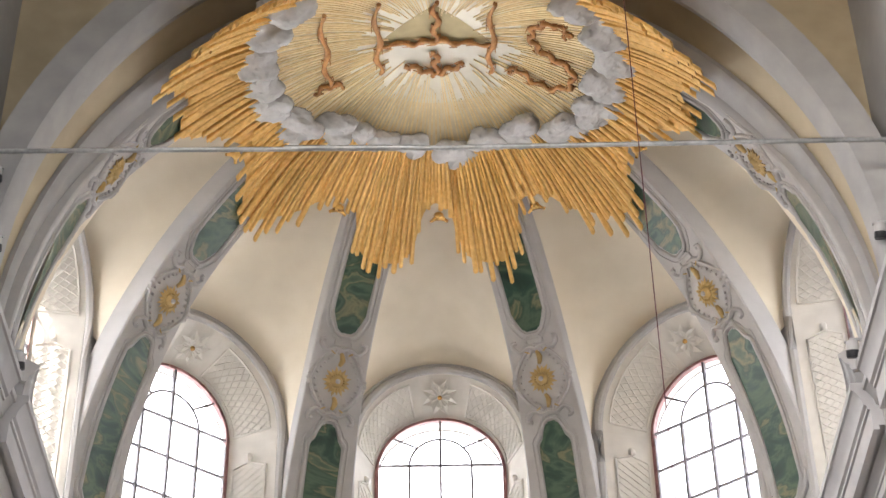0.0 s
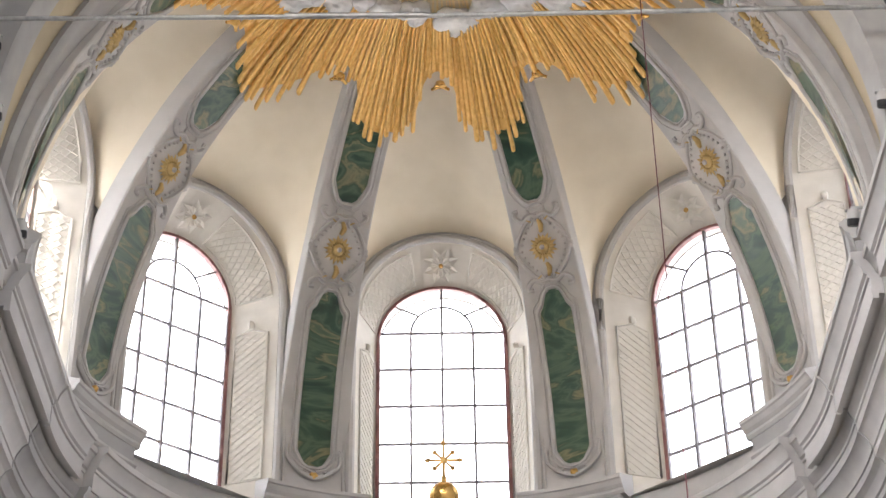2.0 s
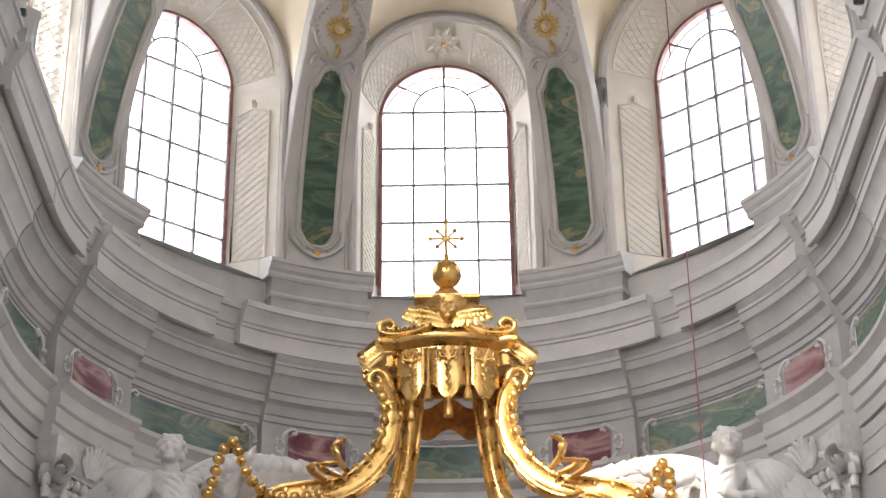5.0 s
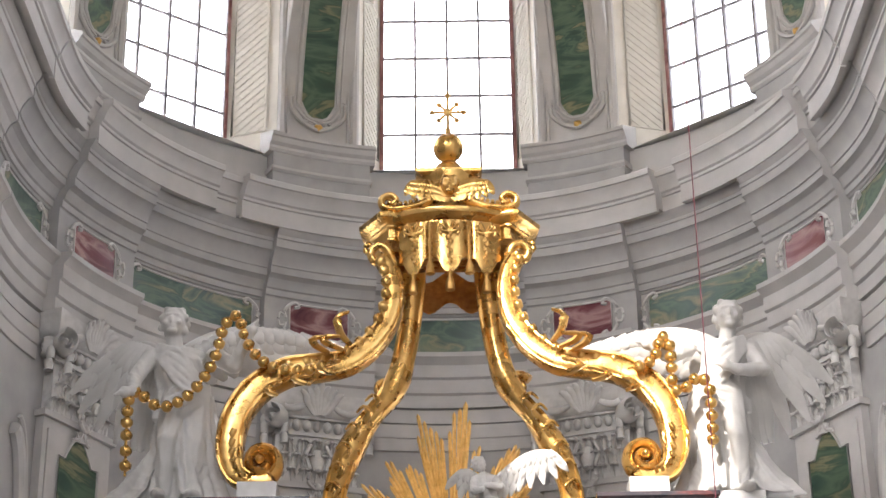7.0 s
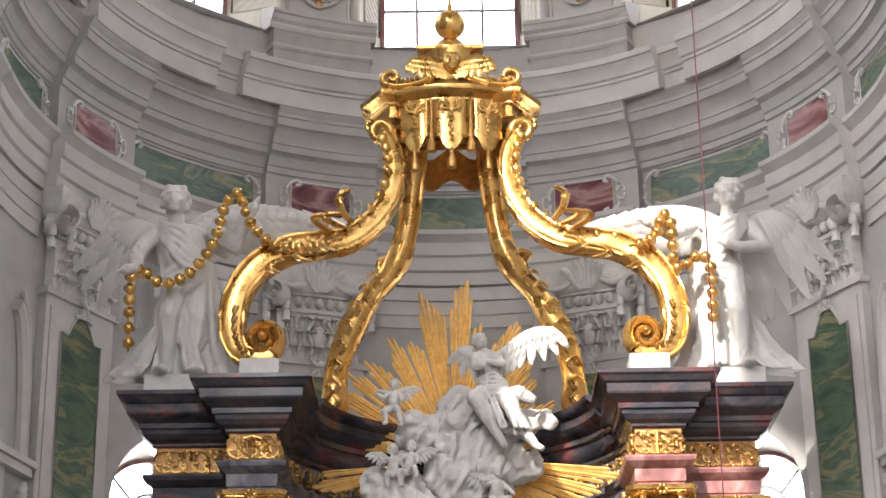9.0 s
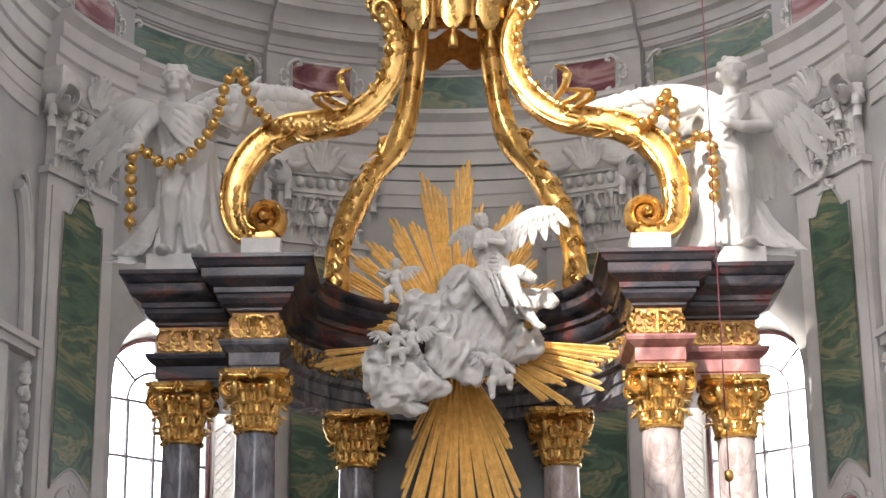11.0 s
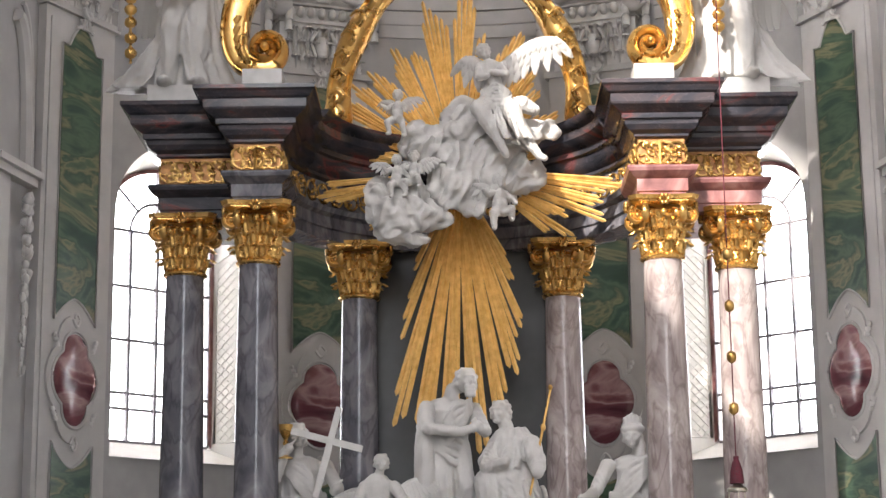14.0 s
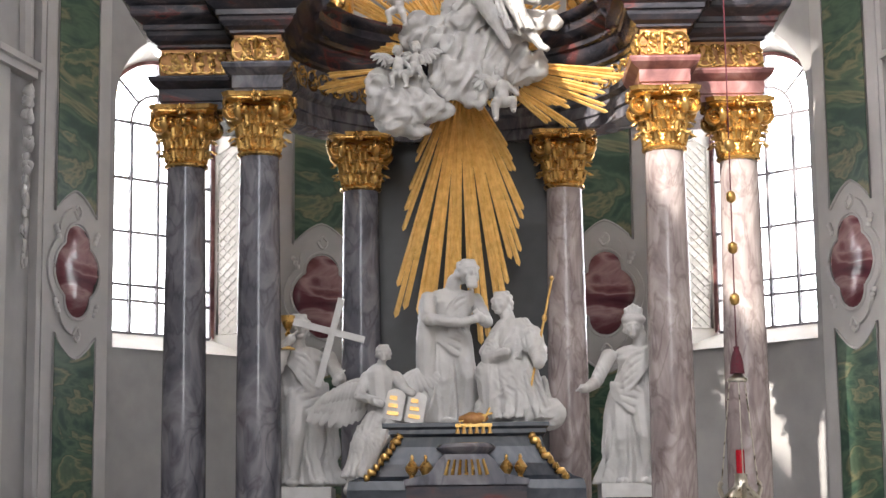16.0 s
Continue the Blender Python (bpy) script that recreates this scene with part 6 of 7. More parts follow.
# two large angels on the entablature
for sg, nm in ((-1, "grey white stucco angel standing on the altar cornice holding a garland"), (1, "sunlit white stucco angel standing on the altar cornice")):
    if sg < 0:
        arms = [[(0.16, -0.02, 0.77), (0.27, -0.1, 0.68), (0.33, -0.17, 0.78), (0.36, -0.2, 0.83)], [(-0.15, -0.02, 0.77), (-0.22, -0.1, 0.62), (-0.2, -0.2, 0.52), (-0.24, -0.24, 0.5)]]
    else:
        arms = [[(0.15, -0.02, 0.77), (0.2, -0.06, 0.64), (0.06, -0.17, 0.6), (0.0, -0.18, 0.62)], [(-0.16, -0.02, 0.77), (-0.26, -0.1, 0.7), (-0.33, -0.15, 0.72), (-0.38, -0.17, 0.74)]]
    b = standing(1.0, 0.08 * sg, arms)
    head(b, (0.05 * sg, -0.04, 0.94), 0.076)
    # swirl of cloth at the side
    robe(b, [(0.36, 0.08 * sg, 0.05, 0.05, 0.05, 0.3), (0.2, 0.13 * sg, 0.04, 0.07, 0.06, 0.5), (0.08, 0.18 * sg, 0.02, 0.10, 0.07, 0.6), (0.012, 0.24 * sg, 0.0, 0.10, 0.08, 0.6)], 9, 21)
    x = Shape()
    wing(x, (-0.06 * sg * -1, 0.1, 0.8), (0.70, 0.12, 0.87) if sg < 0 else (-0.62, 0.12, 0.82), (0.1 * -sg, 0.05, -0.2), 3, 13, 0.085, 0.016)
    wing(x, (0.07 * sg, 0.1, 0.76), (0.27 * sg, 0.14, 0.9), (0.02 * sg, 0.05, -0.48), 3, 8, 0.075, 0.016)
    figure("angel_statue", nm, b, x, (sg * 4.42, 29.5, 10.73), 0, 3.3, 0.0065, 0.004, [((0.05 * sg, -0.03, 0.93), 0.1)] + [(a[-1], 0.06) for a in arms])
    s = Shape()
    s.box(sg * 4.42 - 0.5, sg * 4.42 + 0.5, 29.1, 30.1, 10.41, 10.74)
    tagged(part("statue_plinth", s, ALABASTER), "pale marble slab under a stucco angel", "plinth", "angel plinths")

# garlands of gilded husks
GARLAND_L = [(-5.15, 11.02), (-5.17, 11.91), (-5.15, 12.34), (-5.02, 12.42), (-4.65, 12.17), (-4.25, 12.33), (-3.94, 12.71), (-3.78, 13.1), (-3.7, 13.49), (-3.55, 13.72), (-3.43, 13.64), (-3.23, 13.14), (-2.9, 12.84), (-2.44, 12.76), (-2.04, 12.83)]
GARLAND_R = [(4.11, 11.36), (4.13, 12.07), (4.1, 12.45), (3.91, 12.53), (3.66, 12.31), (3.54, 12.46), (3.54, 12.85), (3.51, 13.19), (3.38, 13.24), (3.32, 13.0), (3.15, 12.8), (2.83, 12.71)]
husk = Shape()
husk.lathe([(0.02, -0.085), (0.055, -0.075), (0.085, -0.045), (0.098, 0.0), (0.09, 0.04), (0.062, 0.07), (0.034, 0.08), (0.04, 0.095), (0.02, 0.1)], 14)
husk.v = [(x * (1 + 0.07 * math.cos(7 * math.atan2(y, x))), y * (1 + 0.07 * math.cos(7 * math.atan2(y, x))), z) for x, y, z in husk.v]
HUSK = husk.mesh("husk", 60)
HUSK.materials.append(GOLD)
for pts, lab in ((GARLAND_L, "gilded husk garland hanging from the angel's arm"), (GARLAND_R, "gilded husk garland hanging from the scroll")):
    line = bezier([(x, 28.85, z) for x, z in pts], 12)
    g = thing("husk_garland", lab, "garland", "husk garlands", tuple(line[0]))
    s = Shape()
    s.tube([p - line[0] for p in line], 0.022, 5)
    part("cord", s, GOLD, g, smooth=60)
    run, last = 0.0, None
    for p, q in zip(line, line[1:]):
        run += (q - p).length
        if run > 0.175:
            run = 0.0
            h = new("husk", HUSK)
            h.parent = g
            h.matrix_basis = Matrix.Translation(p - line[0]) @ (q - p).to_track_quat("Z", "Y").to_matrix().to_4x4()

# statues between the columns
b = standing(1.0, -0.05, [[(0.15, -0.02, 0.76), (0.2, -0.12, 0.62), (0.16, -0.22, 0.6), (0.17, -0.24, 0.62)], [(-0.14, -0.02, 0.76), (-0.17, -0.12, 0.68), (-0.12, -0.15, 0.82), (-0.1, -0.17, 0.85)]])
head(b, (-0.03, -0.04, 0.935), 0.072)
figure("virtue_statue", "white stucco draped figure standing between columns with a cross", b, None, (-2.5, 29.5, 2.72), 15, 2.62, 0.0068, 0.004, [((-0.03, -0.03, 0.93), 0.1), ((0.17, -0.24, 0.62), 0.06)])
b = standing(1.0, 0.06, [[(-0.15, -0.02, 0.76), (-0.22, -0.12, 0.6), (-0.26, -0.22, 0.56), (-0.28, -0.25, 0.555)], [(0.14, -0.02, 0.76), (0.2, -0.06, 0.6), (0.14, -0.14, 0.5)]])
head(b, (0.0, -0.05, 0.92), 0.06)
for k in range(5):
    capsule(b, (0.018 * (k - 2), -0.02, 0.98), (0.022 * (k - 2), -0.03, 1.055 - 0.012 * abs(k - 2)), 0.017, 0.013)
b.blob((0, -0.03, 0.97), (0.075, 0.075, 0.035), 8)
capsule(b, (0.17, -0.1, 0.05), (0.17, -0.1, 0.28), 0.06, 0.05)
b.blob((0.17, -0.12, 0.38), (0.05, 0.05, 0.055), 7)
figure("virtue_statue", "white stucco draped figure with a plumed headdress beside a column", b, None, (2.62, 29.5, 2.68), -10, 2.62, 0.0068, 0.004, [((0.0, -0.05, 0.93), 0.11), ((-0.28, -0.25, 0.555), 0.06)])
for sg in (-1, 1):
    s = Shape()
    s.solid([[(sg * 2.55 + x * 0.46, 29.5 + y * 0.42, z) for x, y in ((-1, -1), (1, -1), (1, 1), (-1, 1))] for z in (0.0, 2.5)])
    pd = thing("statue_pedestal", "dark marble pedestal with a pale slab under a statue", "pedestal", "statue pedestals", (sg * 2.55, 29.5, 0))
    s.v = [(a - sg * 2.55, c - 29.5, d) for a, c, d in s.v]
    part("die", s, DARK, pd)
    s = Shape()
    s.box(-0.52, 0.52, -0.48, 0.48, 2.5, 2.71)
    part("slab", s, ALABASTER, pd)
cr = thing("hand_cross", "large pale wooden cross leaning on a statue's shoulder", "cross", at=(-2.2, 29.0, 4.3))
s = Shape()
lean = Matrix.Rotation(radians(15), 4, "Y")
s.box(-0.05, 0.05, -0.03, 0.03, -0.1, 1.3, lean)
part("upright", s, STUCCO, cr)
s = Shape()
s.box(-0.62, 0.5, -0.045, 0.02, 0.72, 0.82, lean)
part("crossbar", s, STUCCO, cr)
ch = thing("chalice", "gilded chalice raised by a statue", "chalice", at=(-2.68, 29.0, 4.78))
s = Shape()
s.lathe([(0.11, 0.0), (0.11, 0.02), (0.03, 0.06), (0.025, 0.2), (0.05, 0.24), (0.025, 0.28), (0.06, 0.34), (0.1, 0.42), (0.11, 0.52)], 16)
part("cup", s, GOLD, ch, smooth=50)

# the central pair on the tomb
b = standing(1.0, 0.02, [[(0.15, -0.02, 0.76), (0.19, -0.1, 0.62), (0.12, -0.2, 0.62), (0.1, -0.21, 0.64)], [(-0.15, -0.02, 0.76), (-0.18, -0.12, 0.62), (0.0, -0.2, 0.6), (0.07, -0.21, 0.62)]])
limb(b, [(-0.15, 0, 0.74), (-0.17, -0.03, 0.5), (-0.15, 0.0, 0.28)], [0.05, 0.06, 0.07])
head(b, (0.08, -0.09, 0.92), 0.072)
for k in range(9):   # beard
    b.blob((0.08 + 0.02 * ((k % 3) - 1), -0.145 - 0.004 * (k // 3), 0.872 - 0.022 * (k // 3)), (0.018, 0.018, 0.022), 5)
for k in range(10):  # curls at the nape and temples
    t = 0.3 + 2.6 * k / 9
    b.blob((0.08 + 0.068 * math.cos(t), -0.07 + 0.06 * math.sin(t), 0.9 - 0.012 * (k % 3)), (0.02, 0.02, 0.026), 5)
figure("saint_statue", "white stucco bearded elder figure standing in heavy robes", b, None, (-0.2, 29.2, 3.6), 20, 2.55, 0.0068, 0.004, [((0.08, -0.09, 0.92), 0.1), ((0.1, -0.21, 0.63), 0.06)])
b = Shape()
capsule(b, (0.05, 0, 0.1), (-0.02, -0.02, 0.42), 0.22, 0.19)
capsule(b, (0.25, 0.05, 0.08), (-0.18, -0.1, 0.12), 0.13, 0.13)
capsule(b, (-0.12, -0.12, 0.1), (-0.15, -0.14, 0.4), 0.11, 0.12)
capsule(b, (-0.02, 0, 0.42), (-0.02, 0, 0.68), 0.18, 0.15)
b.blob((-0.02, 0, 0.72), (0.2, 0.12, 0.09), 9)
for k in range(9):
    a = math.pi * 2 * k / 9
    capsule(b, (-0.02 + 0.1 * math.cos(a), 0.06 * math.sin(a), 0.78), (-0.02 + 0.24 * math.cos(a), 0.16 * math.sin(a), 0.58), 0.05, 0.045)
drape(b, (0.0, -0.02, 0.45), (0.02, 0.0, 0.04), 0.2, 0.3, 18, 5, 0.028)
drape(b, (-0.02, 0, 0.78), (-0.02, 0, 0.5), 0.12, 0.24, 13, 6, 0.022)
limb(b, [(0.18, -0.06, 0.68), (0.27, -0.14, 0.5), (0.3, -0.2, 0.45)], [0.075, 0.065, 0.05])
limb(b, [(-0.15, -0.06, 0.66), (-0.13, -0.2, 0.52), (0.03, -0.22, 0.54)], [0.07, 0.06, 0.04])
capsule(b, (-0.04, -0.02, 0.78), (-0.07, -0.03, 0.88), 0.06, 0.055)
head(b, (-0.1, -0.05, 0.95), 0.088)
figure("saint_statue", "white stucco kneeling figure with a short cape and staff", b, None, (0.78, 28.9, 3.58), -30, 1.95, 0.0085, 0.007, [((-0.1, -0.05, 0.95), 0.13), ((0.3, -0.2, 0.45), 0.06)])
s = Shape()
s.tube([(0.86, 28.5, 3.58), (1.32, 28.5, 5.72)], 0.018, 6)
s.blob((1.32, 28.5, 5.75), (0.035, 0.035, 0.045), 6)
s.blob((1.2, 28.5, 5.15), (0.04, 0.04, 0.06), 6)
tagged(part("staff", s, GOLD_MATT), "thin staff with a gilded tip leaning on the figure", "staff")
# winged figure with tablets
b = Shape()
capsule(b, (0, 0, 0.05), (-0.02, 0, 0.3), 0.2, 0.17)
capsule(b, (-0.02, 0, 0.3), (-0.05, 0, 0.62), 0.16, 0.17)
b.blob((-0.05, 0, 0.64), (0.22, 0.12, 0.09), 9)
drape(b, (-0.08, -0.1, 0.12), (-0.3, -0.2, -0.55), 0.2, 0.17, 13, 8, 0.026)
limb(b, [(-0.2, -0.02, 0.62), (-0.28, -0.15, 0.4), (-0.02, -0.25, 0.3)], [0.075, 0.06, 0.05])
limb(b, [(0.15, -0.02, 0.62), (0.26, -0.15, 0.46), (0.34, -0.2, 0.42)], [0.075, 0.06, 0.05])
limb(b, [(-0.1, -0.1, 0.08), (-0.26, -0.22, -0.2), (-0.34, -0.2, -0.62), (-0.4, -0.26, -0.7)], [0.15, 0.13, 0.09, 0.06])
limb(b, [(0.1, -0.12, 0.08), (-0.1, -0.28, -0.15), (-0.22, -0.25, -0.5)], [0.14, 0.12, 0.09])
capsule(b, (-0.04, -0.02, 0.7), (-0.02, -0.04, 0.8), 0.06, 0.055)
head(b, (0.0, -0.06, 0.9), 0.095)
x = Shape()
wing(x, (-0.15, 0.12, 0.55), (-0.62, 0.15, 0.45), (-0.1, 0, -0.5), 3, 8, 0.12, 0.03)
wing(x, (0.15, 0.15, 0.5), (0.52, 0.2, 0.72), (0.05, 0, -0.62), 3, 8, 0.12, 0.03)
figure("winged_statue", "white stucco winged figure seated at the tomb holding tablets", b, x, (-1.22, 28.75, 3.52), 0, 1.28, 0.011, 0.007, [((0.0, -0.06, 0.9), 0.15), ((0.34, -0.2, 0.42), 0.08), ((-0.05, 0, 0.55), 0.2)])
tab = thing("stone_tablets", "pale stone tablets with gilded lettering on the figure's lap", "tablet", at=(-0.93, 28.42, 3.62))
lean = Matrix.Rotation(radians(-14), 4, "X") @ Matrix.Rotation(radians(10), 4, "Y")
for k, x0 in enumerate((-0.3, 0.02)):
    s = Shape()
    o = [(x0, 0, 0.0), (x0 + 0.28, 0, 0.0), (x0 + 0.28, 0, 0.4)] + [(x0 + 0.14 + 0.14 * math.cos(t), 0, 0.4 + 0.09 * math.sin(t)) for t in (0.6, 1.2, 1.57, 2.0, 2.6)] + [(x0, 0, 0.4)]
    s.solid([[lean @ Vector((a, -0.03, c)) for a, q, c in o], [lean @ Vector((a, 0.03, c)) for a, q, c in o]])
    tb = part("tablet", s, STUCCO, tab)
    for j, zz in enumerate((0.1, 0.22, 0.34)):
        s = Shape()
        s.box(x0 + 0.05, x0 + 0.22 - 0.03 * j, -0.04, -0.03, zz - 0.03, zz + 0.03, lean)
        part("lettering", s, GOLD_MATT, tb, "gilded unreadable line of lettering")

# ---------------------------------------------------------------- cloud with angel and cherubs before the rays
rnd = random.Random(11)
b = Shape()
for c, sz in (((0.0, 0, 0.1), (0.55, 0.35, 0.5)), ((-0.5, 0, 0.35), (0.5, 0.3, 0.3)), ((0.4, 0, 0.2), (0.55, 0.35, 0.38)), ((0.05, -0.05, 0.6), (0.42, 0.3, 0.32)), ((-0.15, -0.1, -0.3), (0.4, 0.3, 0.42)), ((0.75, -0.05, 0.5), (0.5, 0.3, 0.3)), ((0.9, 0, -0.1), (0.36, 0.25, 0.3)), ((0.5, -0.1, -0.15), (0.35, 0.25, 0.35)), ((-0.05, -0.1, 0.85), (0.28, 0.22, 0.22)), ((1.25, 0.05, 0.62), (0.3, 0.2, 0.2)), ((-0.75, -0.05, 0.55), (0.28, 0.2, 0.2)), ((-0.02, -0.08, 1.0), (0.2, 0.16, 0.16)), ((0.2, -0.12, -0.6), (0.26, 0.2, 0.22))):
    b.blob(c, sz, 12, rough=0.25, freq=1.6)
figure("stucco_cloud", "white stucco swirling cloud before gilded rays", b, None, (0.08, 29.85, 9.5), 0, 1.0, 0.024, 0.075, sweep=(0.7, 0, 1), category="cloud", freq=3.1, smooth_n=2)
b = Shape()
for c, sz in (((0.0, 0, -0.2), (0.5, 0.3, 0.36)), ((0.35, 0, -0.25), (0.35, 0.25, 0.25)), ((-0.3, 0, 0.1), (0.25, 0.2, 0.28)), ((0.1, -0.02, 0.1), (0.35, 0.22, 0.25)), ((-0.1, 0, -0.5), (0.28, 0.2, 0.18)), ((0.2, 0.05, -0.62), (0.25, 0.15, 0.1)), ((0.6, 0.02, -0.3), (0.22, 0.18, 0.14))):
    b.blob(c, sz, 12, rough=0.25, freq=2)
figure("stucco_cloud", "small white stucco cloud under two cherubs", b, None, (-0.95, 29.7, 8.95), 0, 1.0, 0.024, 0.055, sweep=(1, 0, 0.3), category="cloud", freq=3.2, smooth_n=2)


def cherub(name_label, at, turn, size, pose_v=0):
    b = Shape()
    capsule(b, (0, 0, 0.0), (0.03, 0, 0.3), 0.15, 0.14)
    b.blob((0.02, -0.08, 0.1), (0.13, 0.1, 0.12), 8)
    limb(b, [(-0.12, 0, 0.34), (-0.27, -0.08, 0.26), (-0.38, -0.16, 0.34)], [0.07, 0.06, 0.045])
    limb(b, [(0.14, 0, 0.34), (0.26, -0.1, 0.2), (0.3, -0.2, 0.1)], [0.07, 0.06, 0.045])
    limb(b, [(-0.08, -0.04, -0.05), (-0.2, -0.2, -0.15), (-0.16, -0.14, -0.42), (-0.2, -0.22, -0.46)], [0.11, 0.09, 0.06, 0.04])
    limb(b, [(0.09, -0.04, -0.05), (0.2, -0.18, -0.22 + 0.2 * pose_v), (0.24, -0.1, -0.5 + 0.3 * pose_v), (0.22, -0.18, -0.54 + 0.3 * pose_v)], [0.11, 0.09, 0.06, 0.04])
    capsule(b, (0.02, 0, 0.4), (0.02, -0.01, 0.46), 0.07, 0.07)
    head(b, (0.02, -0.03, 0.6), 0.14)
    x = Shape()
    for sg in (-1, 1):
        wing(x, (0.08 * sg, 0.1, 0.35), (0.42 * sg, 0.2, 0.55), (0.12 * sg, 0.05, -0.3), 2, 6, 0.1, 0.025)
    return figure("cherub_statue", name_label, b, x, at, turn, size, 0.019, 0.006)


cherub("white stucco cherub perched on the cloud's edge", (-0.98, 29.55, 10.28), -20, 0.62)
cherub("white stucco cherub leaning on a small cloud", (-1.0, 29.4, 9.18), 15, 0.6, 1)
cherub("white stucco cherub embracing another", (-0.72, 29.4, 9.22), -25, 0.62, 1)
cherub("white stucco cherub flying under the cloud", (0.62, 29.55, 8.75), 20, 0.78, 1)
# angel sitting on the cloud
b = Shape()
capsule(b, (0, 0, 0.0), (-0.05, 0, 0.32), 0.17, 0.14)
capsule(b, (-0.05, 0, 0.32), (-0.08, -0.02, 0.52), 0.13, 0.13)
b.blob((-0.08, -0.02, 0.56), (0.17, 0.1, 0.07), 8)
limb(b, [(-0.1, -0.06, 0.0), (-0.22, -0.24, -0.1), (-0.02, -0.22, -0.45), (0.12, -0.2, -0.72)], [0.15, 0.13, 0.08, 0.05])
limb(b, [(0.08, -0.06, 0.0), (0.2, -0.22, -0.12), (0.35, -0.2, -0.45), (0.55, -0.22, -0.75), (0.62, -0.28, -0.8)], [0.15, 0.13, 0.085, 0.05, 0.04])
drape(b, (0.0, -0.08, 0.1), (0.25, -0.2, -0.55), 0.2, 0.24, 14, 9, 0.028)
sash(b, (-0.2, -0.1, 0.12), (0.2, -0.1, 0.1), (0, -0.14, -0.05), 6, 0.04, 0.024)
limb(b, [(-0.2, -0.02, 0.54), (-0.22, -0.14, 0.36), (-0.12, -0.24, 0.34)], [0.065, 0.055, 0.04])
limb(b, [(0.06, -0.02, 0.54), (0.12, -0.16, 0.4), (-0.06, -0.24, 0.4)], [0.065, 0.055, 0.04])
limb(b, [(0.12, 0.02, -0.05), (0.35, 0.0, 0.02), (0.5, 0.02, -0.05)], [0.14, 0.12, 0.08])
head(b, (-0.16, -0.08, 0.74), 0.1)
x = Shape()
wing(x, (0.08, 0.12, 0.58), (0.8, 0.18, 1.0), (-0.12, 0, -0.42), 3, 8, 0.1, 0.024)
wing(x, (-0.12, 0.12, 0.56), (-0.36, 0.16, 0.74), (0.1, 0.02, -0.4), 3, 5, 0.09, 0.024)
figure("angel_statue", "white stucco angel seated on the cloud with raised wing", b, x, (0.6, 29.45, 10.42), 0, 1.2, 0.0115, 0.008, [((-0.16, -0.08, 0.74), 0.16), ((-0.1, -0.24, 0.37), 0.08)])

# ---------------------------------------------------------------- the tomb and tabernacle at the foot
tomb = thing("altar_tomb", "blue grey marble sarcophagus with gilded festoons", "sarcophagus", at=(0, 29.0, 0))
s = Shape()
rows = []
for hx, hy, z in ((1.75, 0.75, 0.0), (1.75, 0.75, 2.62), (1.72, 0.74, 2.75), (1.55, 0.66, 2.82), (1.32, 0.6, 3.0), (1.15, 0.56, 3.25), (1.12, 0.56, 3.42)):
    rows.append([(-hx, -hy, z), (hx, -hy, z), (hx, hy, z), (-hx, hy, z)])
s.solid(rows)
part("body", s, SLATE, tomb)
s = Shape()
rows = []
for g, z in ((0.0, 3.4), (0.04, 3.44), (0.04, 3.5), (0.08, 3.54), (0.08, 3.6)):
    rows.append([(-1.15 - g, -0.6 - g, z), (1.15 + g, -0.6 - g, z), (1.15 + g, 0.6 + g, z), (-1.15 - g, 0.6 + g, z)])
s.solid(rows)
part("lid", s, SLATE, tomb, "dark blue grey marble lid")
for sg in (-1, 1):
    s = Shape()
    for k in range(9):
        s.blob((sg * (0.98 + 0.045 * k * (1 + k * 0.04)), -0.62 - 0.015 * k, 3.4 - 0.075 * k), (0.06 + 0.02 * math.sin(k * 2), 0.05, 0.055), 5, rough=0.5)
    part("festoon", s, GOLD, tomb, "gilded festoon", 60)
tb = thing("tabernacle", "stepped marble tabernacle top with gilded urns", "tabernacle", at=(0, 28.0, 0))
s = Shape()
s.box(-0.86, 0.86, -0.35, 0.35, 0, 2.66)
part("base", s, DARK, tb, "dark red marble base")
s = Shape()
rows = []
for h, z in ((0.86, 2.64), (0.9, 2.68), (0.9, 2.74), (0.55, 2.82), (0.48, 2.9), (0.4, 3.02), (0.3, 3.1)):
    rows.append([(-h, -0.35, z), (h, -0.35, z), (h, 0.3, z), (-h, 0.3, z)])
s.solid(rows)
part("stepped_top", s, BLUEGREY, tb, "grey violet marble stepped top")
s = Shape()
s.lathe([(0.3, 3.08), (0.36, 3.12), (0.42, 3.16), (0.44, 3.2), (0.4, 3.25), (0.3, 3.27)], 24)
part("roll", s, BLUEGREY, tb, smooth=50)
for x in (-0.78, -0.58, 0.58, 0.78):
    s = Shape()
    s.lathe([(0.06, 2.74), (0.03, 2.79), (0.08, 2.86), (0.1, 2.92), (0.05, 2.99), (0.02, 3.03), (0.03, 3.06), (0.01, 3.1)], 12, (x, -0.2, 0))
    part("urn", s, GOLD, tb, "gilded urn", 50)
for k in range(7):
    s = Shape()
    s.tube([(-0.3 + 0.1 * k, -0.37, 2.8), (-0.24 + 0.08 * k, -0.38, 3.02)], [0.03, 0.02], 5)
    part("gilt_leaf", s, GOLD, tb, smooth=60)
lamb = thing("gilded_seal_book", "gilded small cross and fringe lying on the tomb", "ornament", at=(0.12, 28.35, 3.55))
s = Shape()
s.box(-0.27, 0.27, -0.05, 0.05, -0.02, 0.03)
for k in range(6):
    s.tube([(-0.24 + 0.095 * k, -0.06, -0.02), (-0.24 + 0.095 * k, -0.06, -0.12)], [0.02, 0.035], 6)
part("fringe", s, GOLD, lamb, smooth=50)
s = Shape()
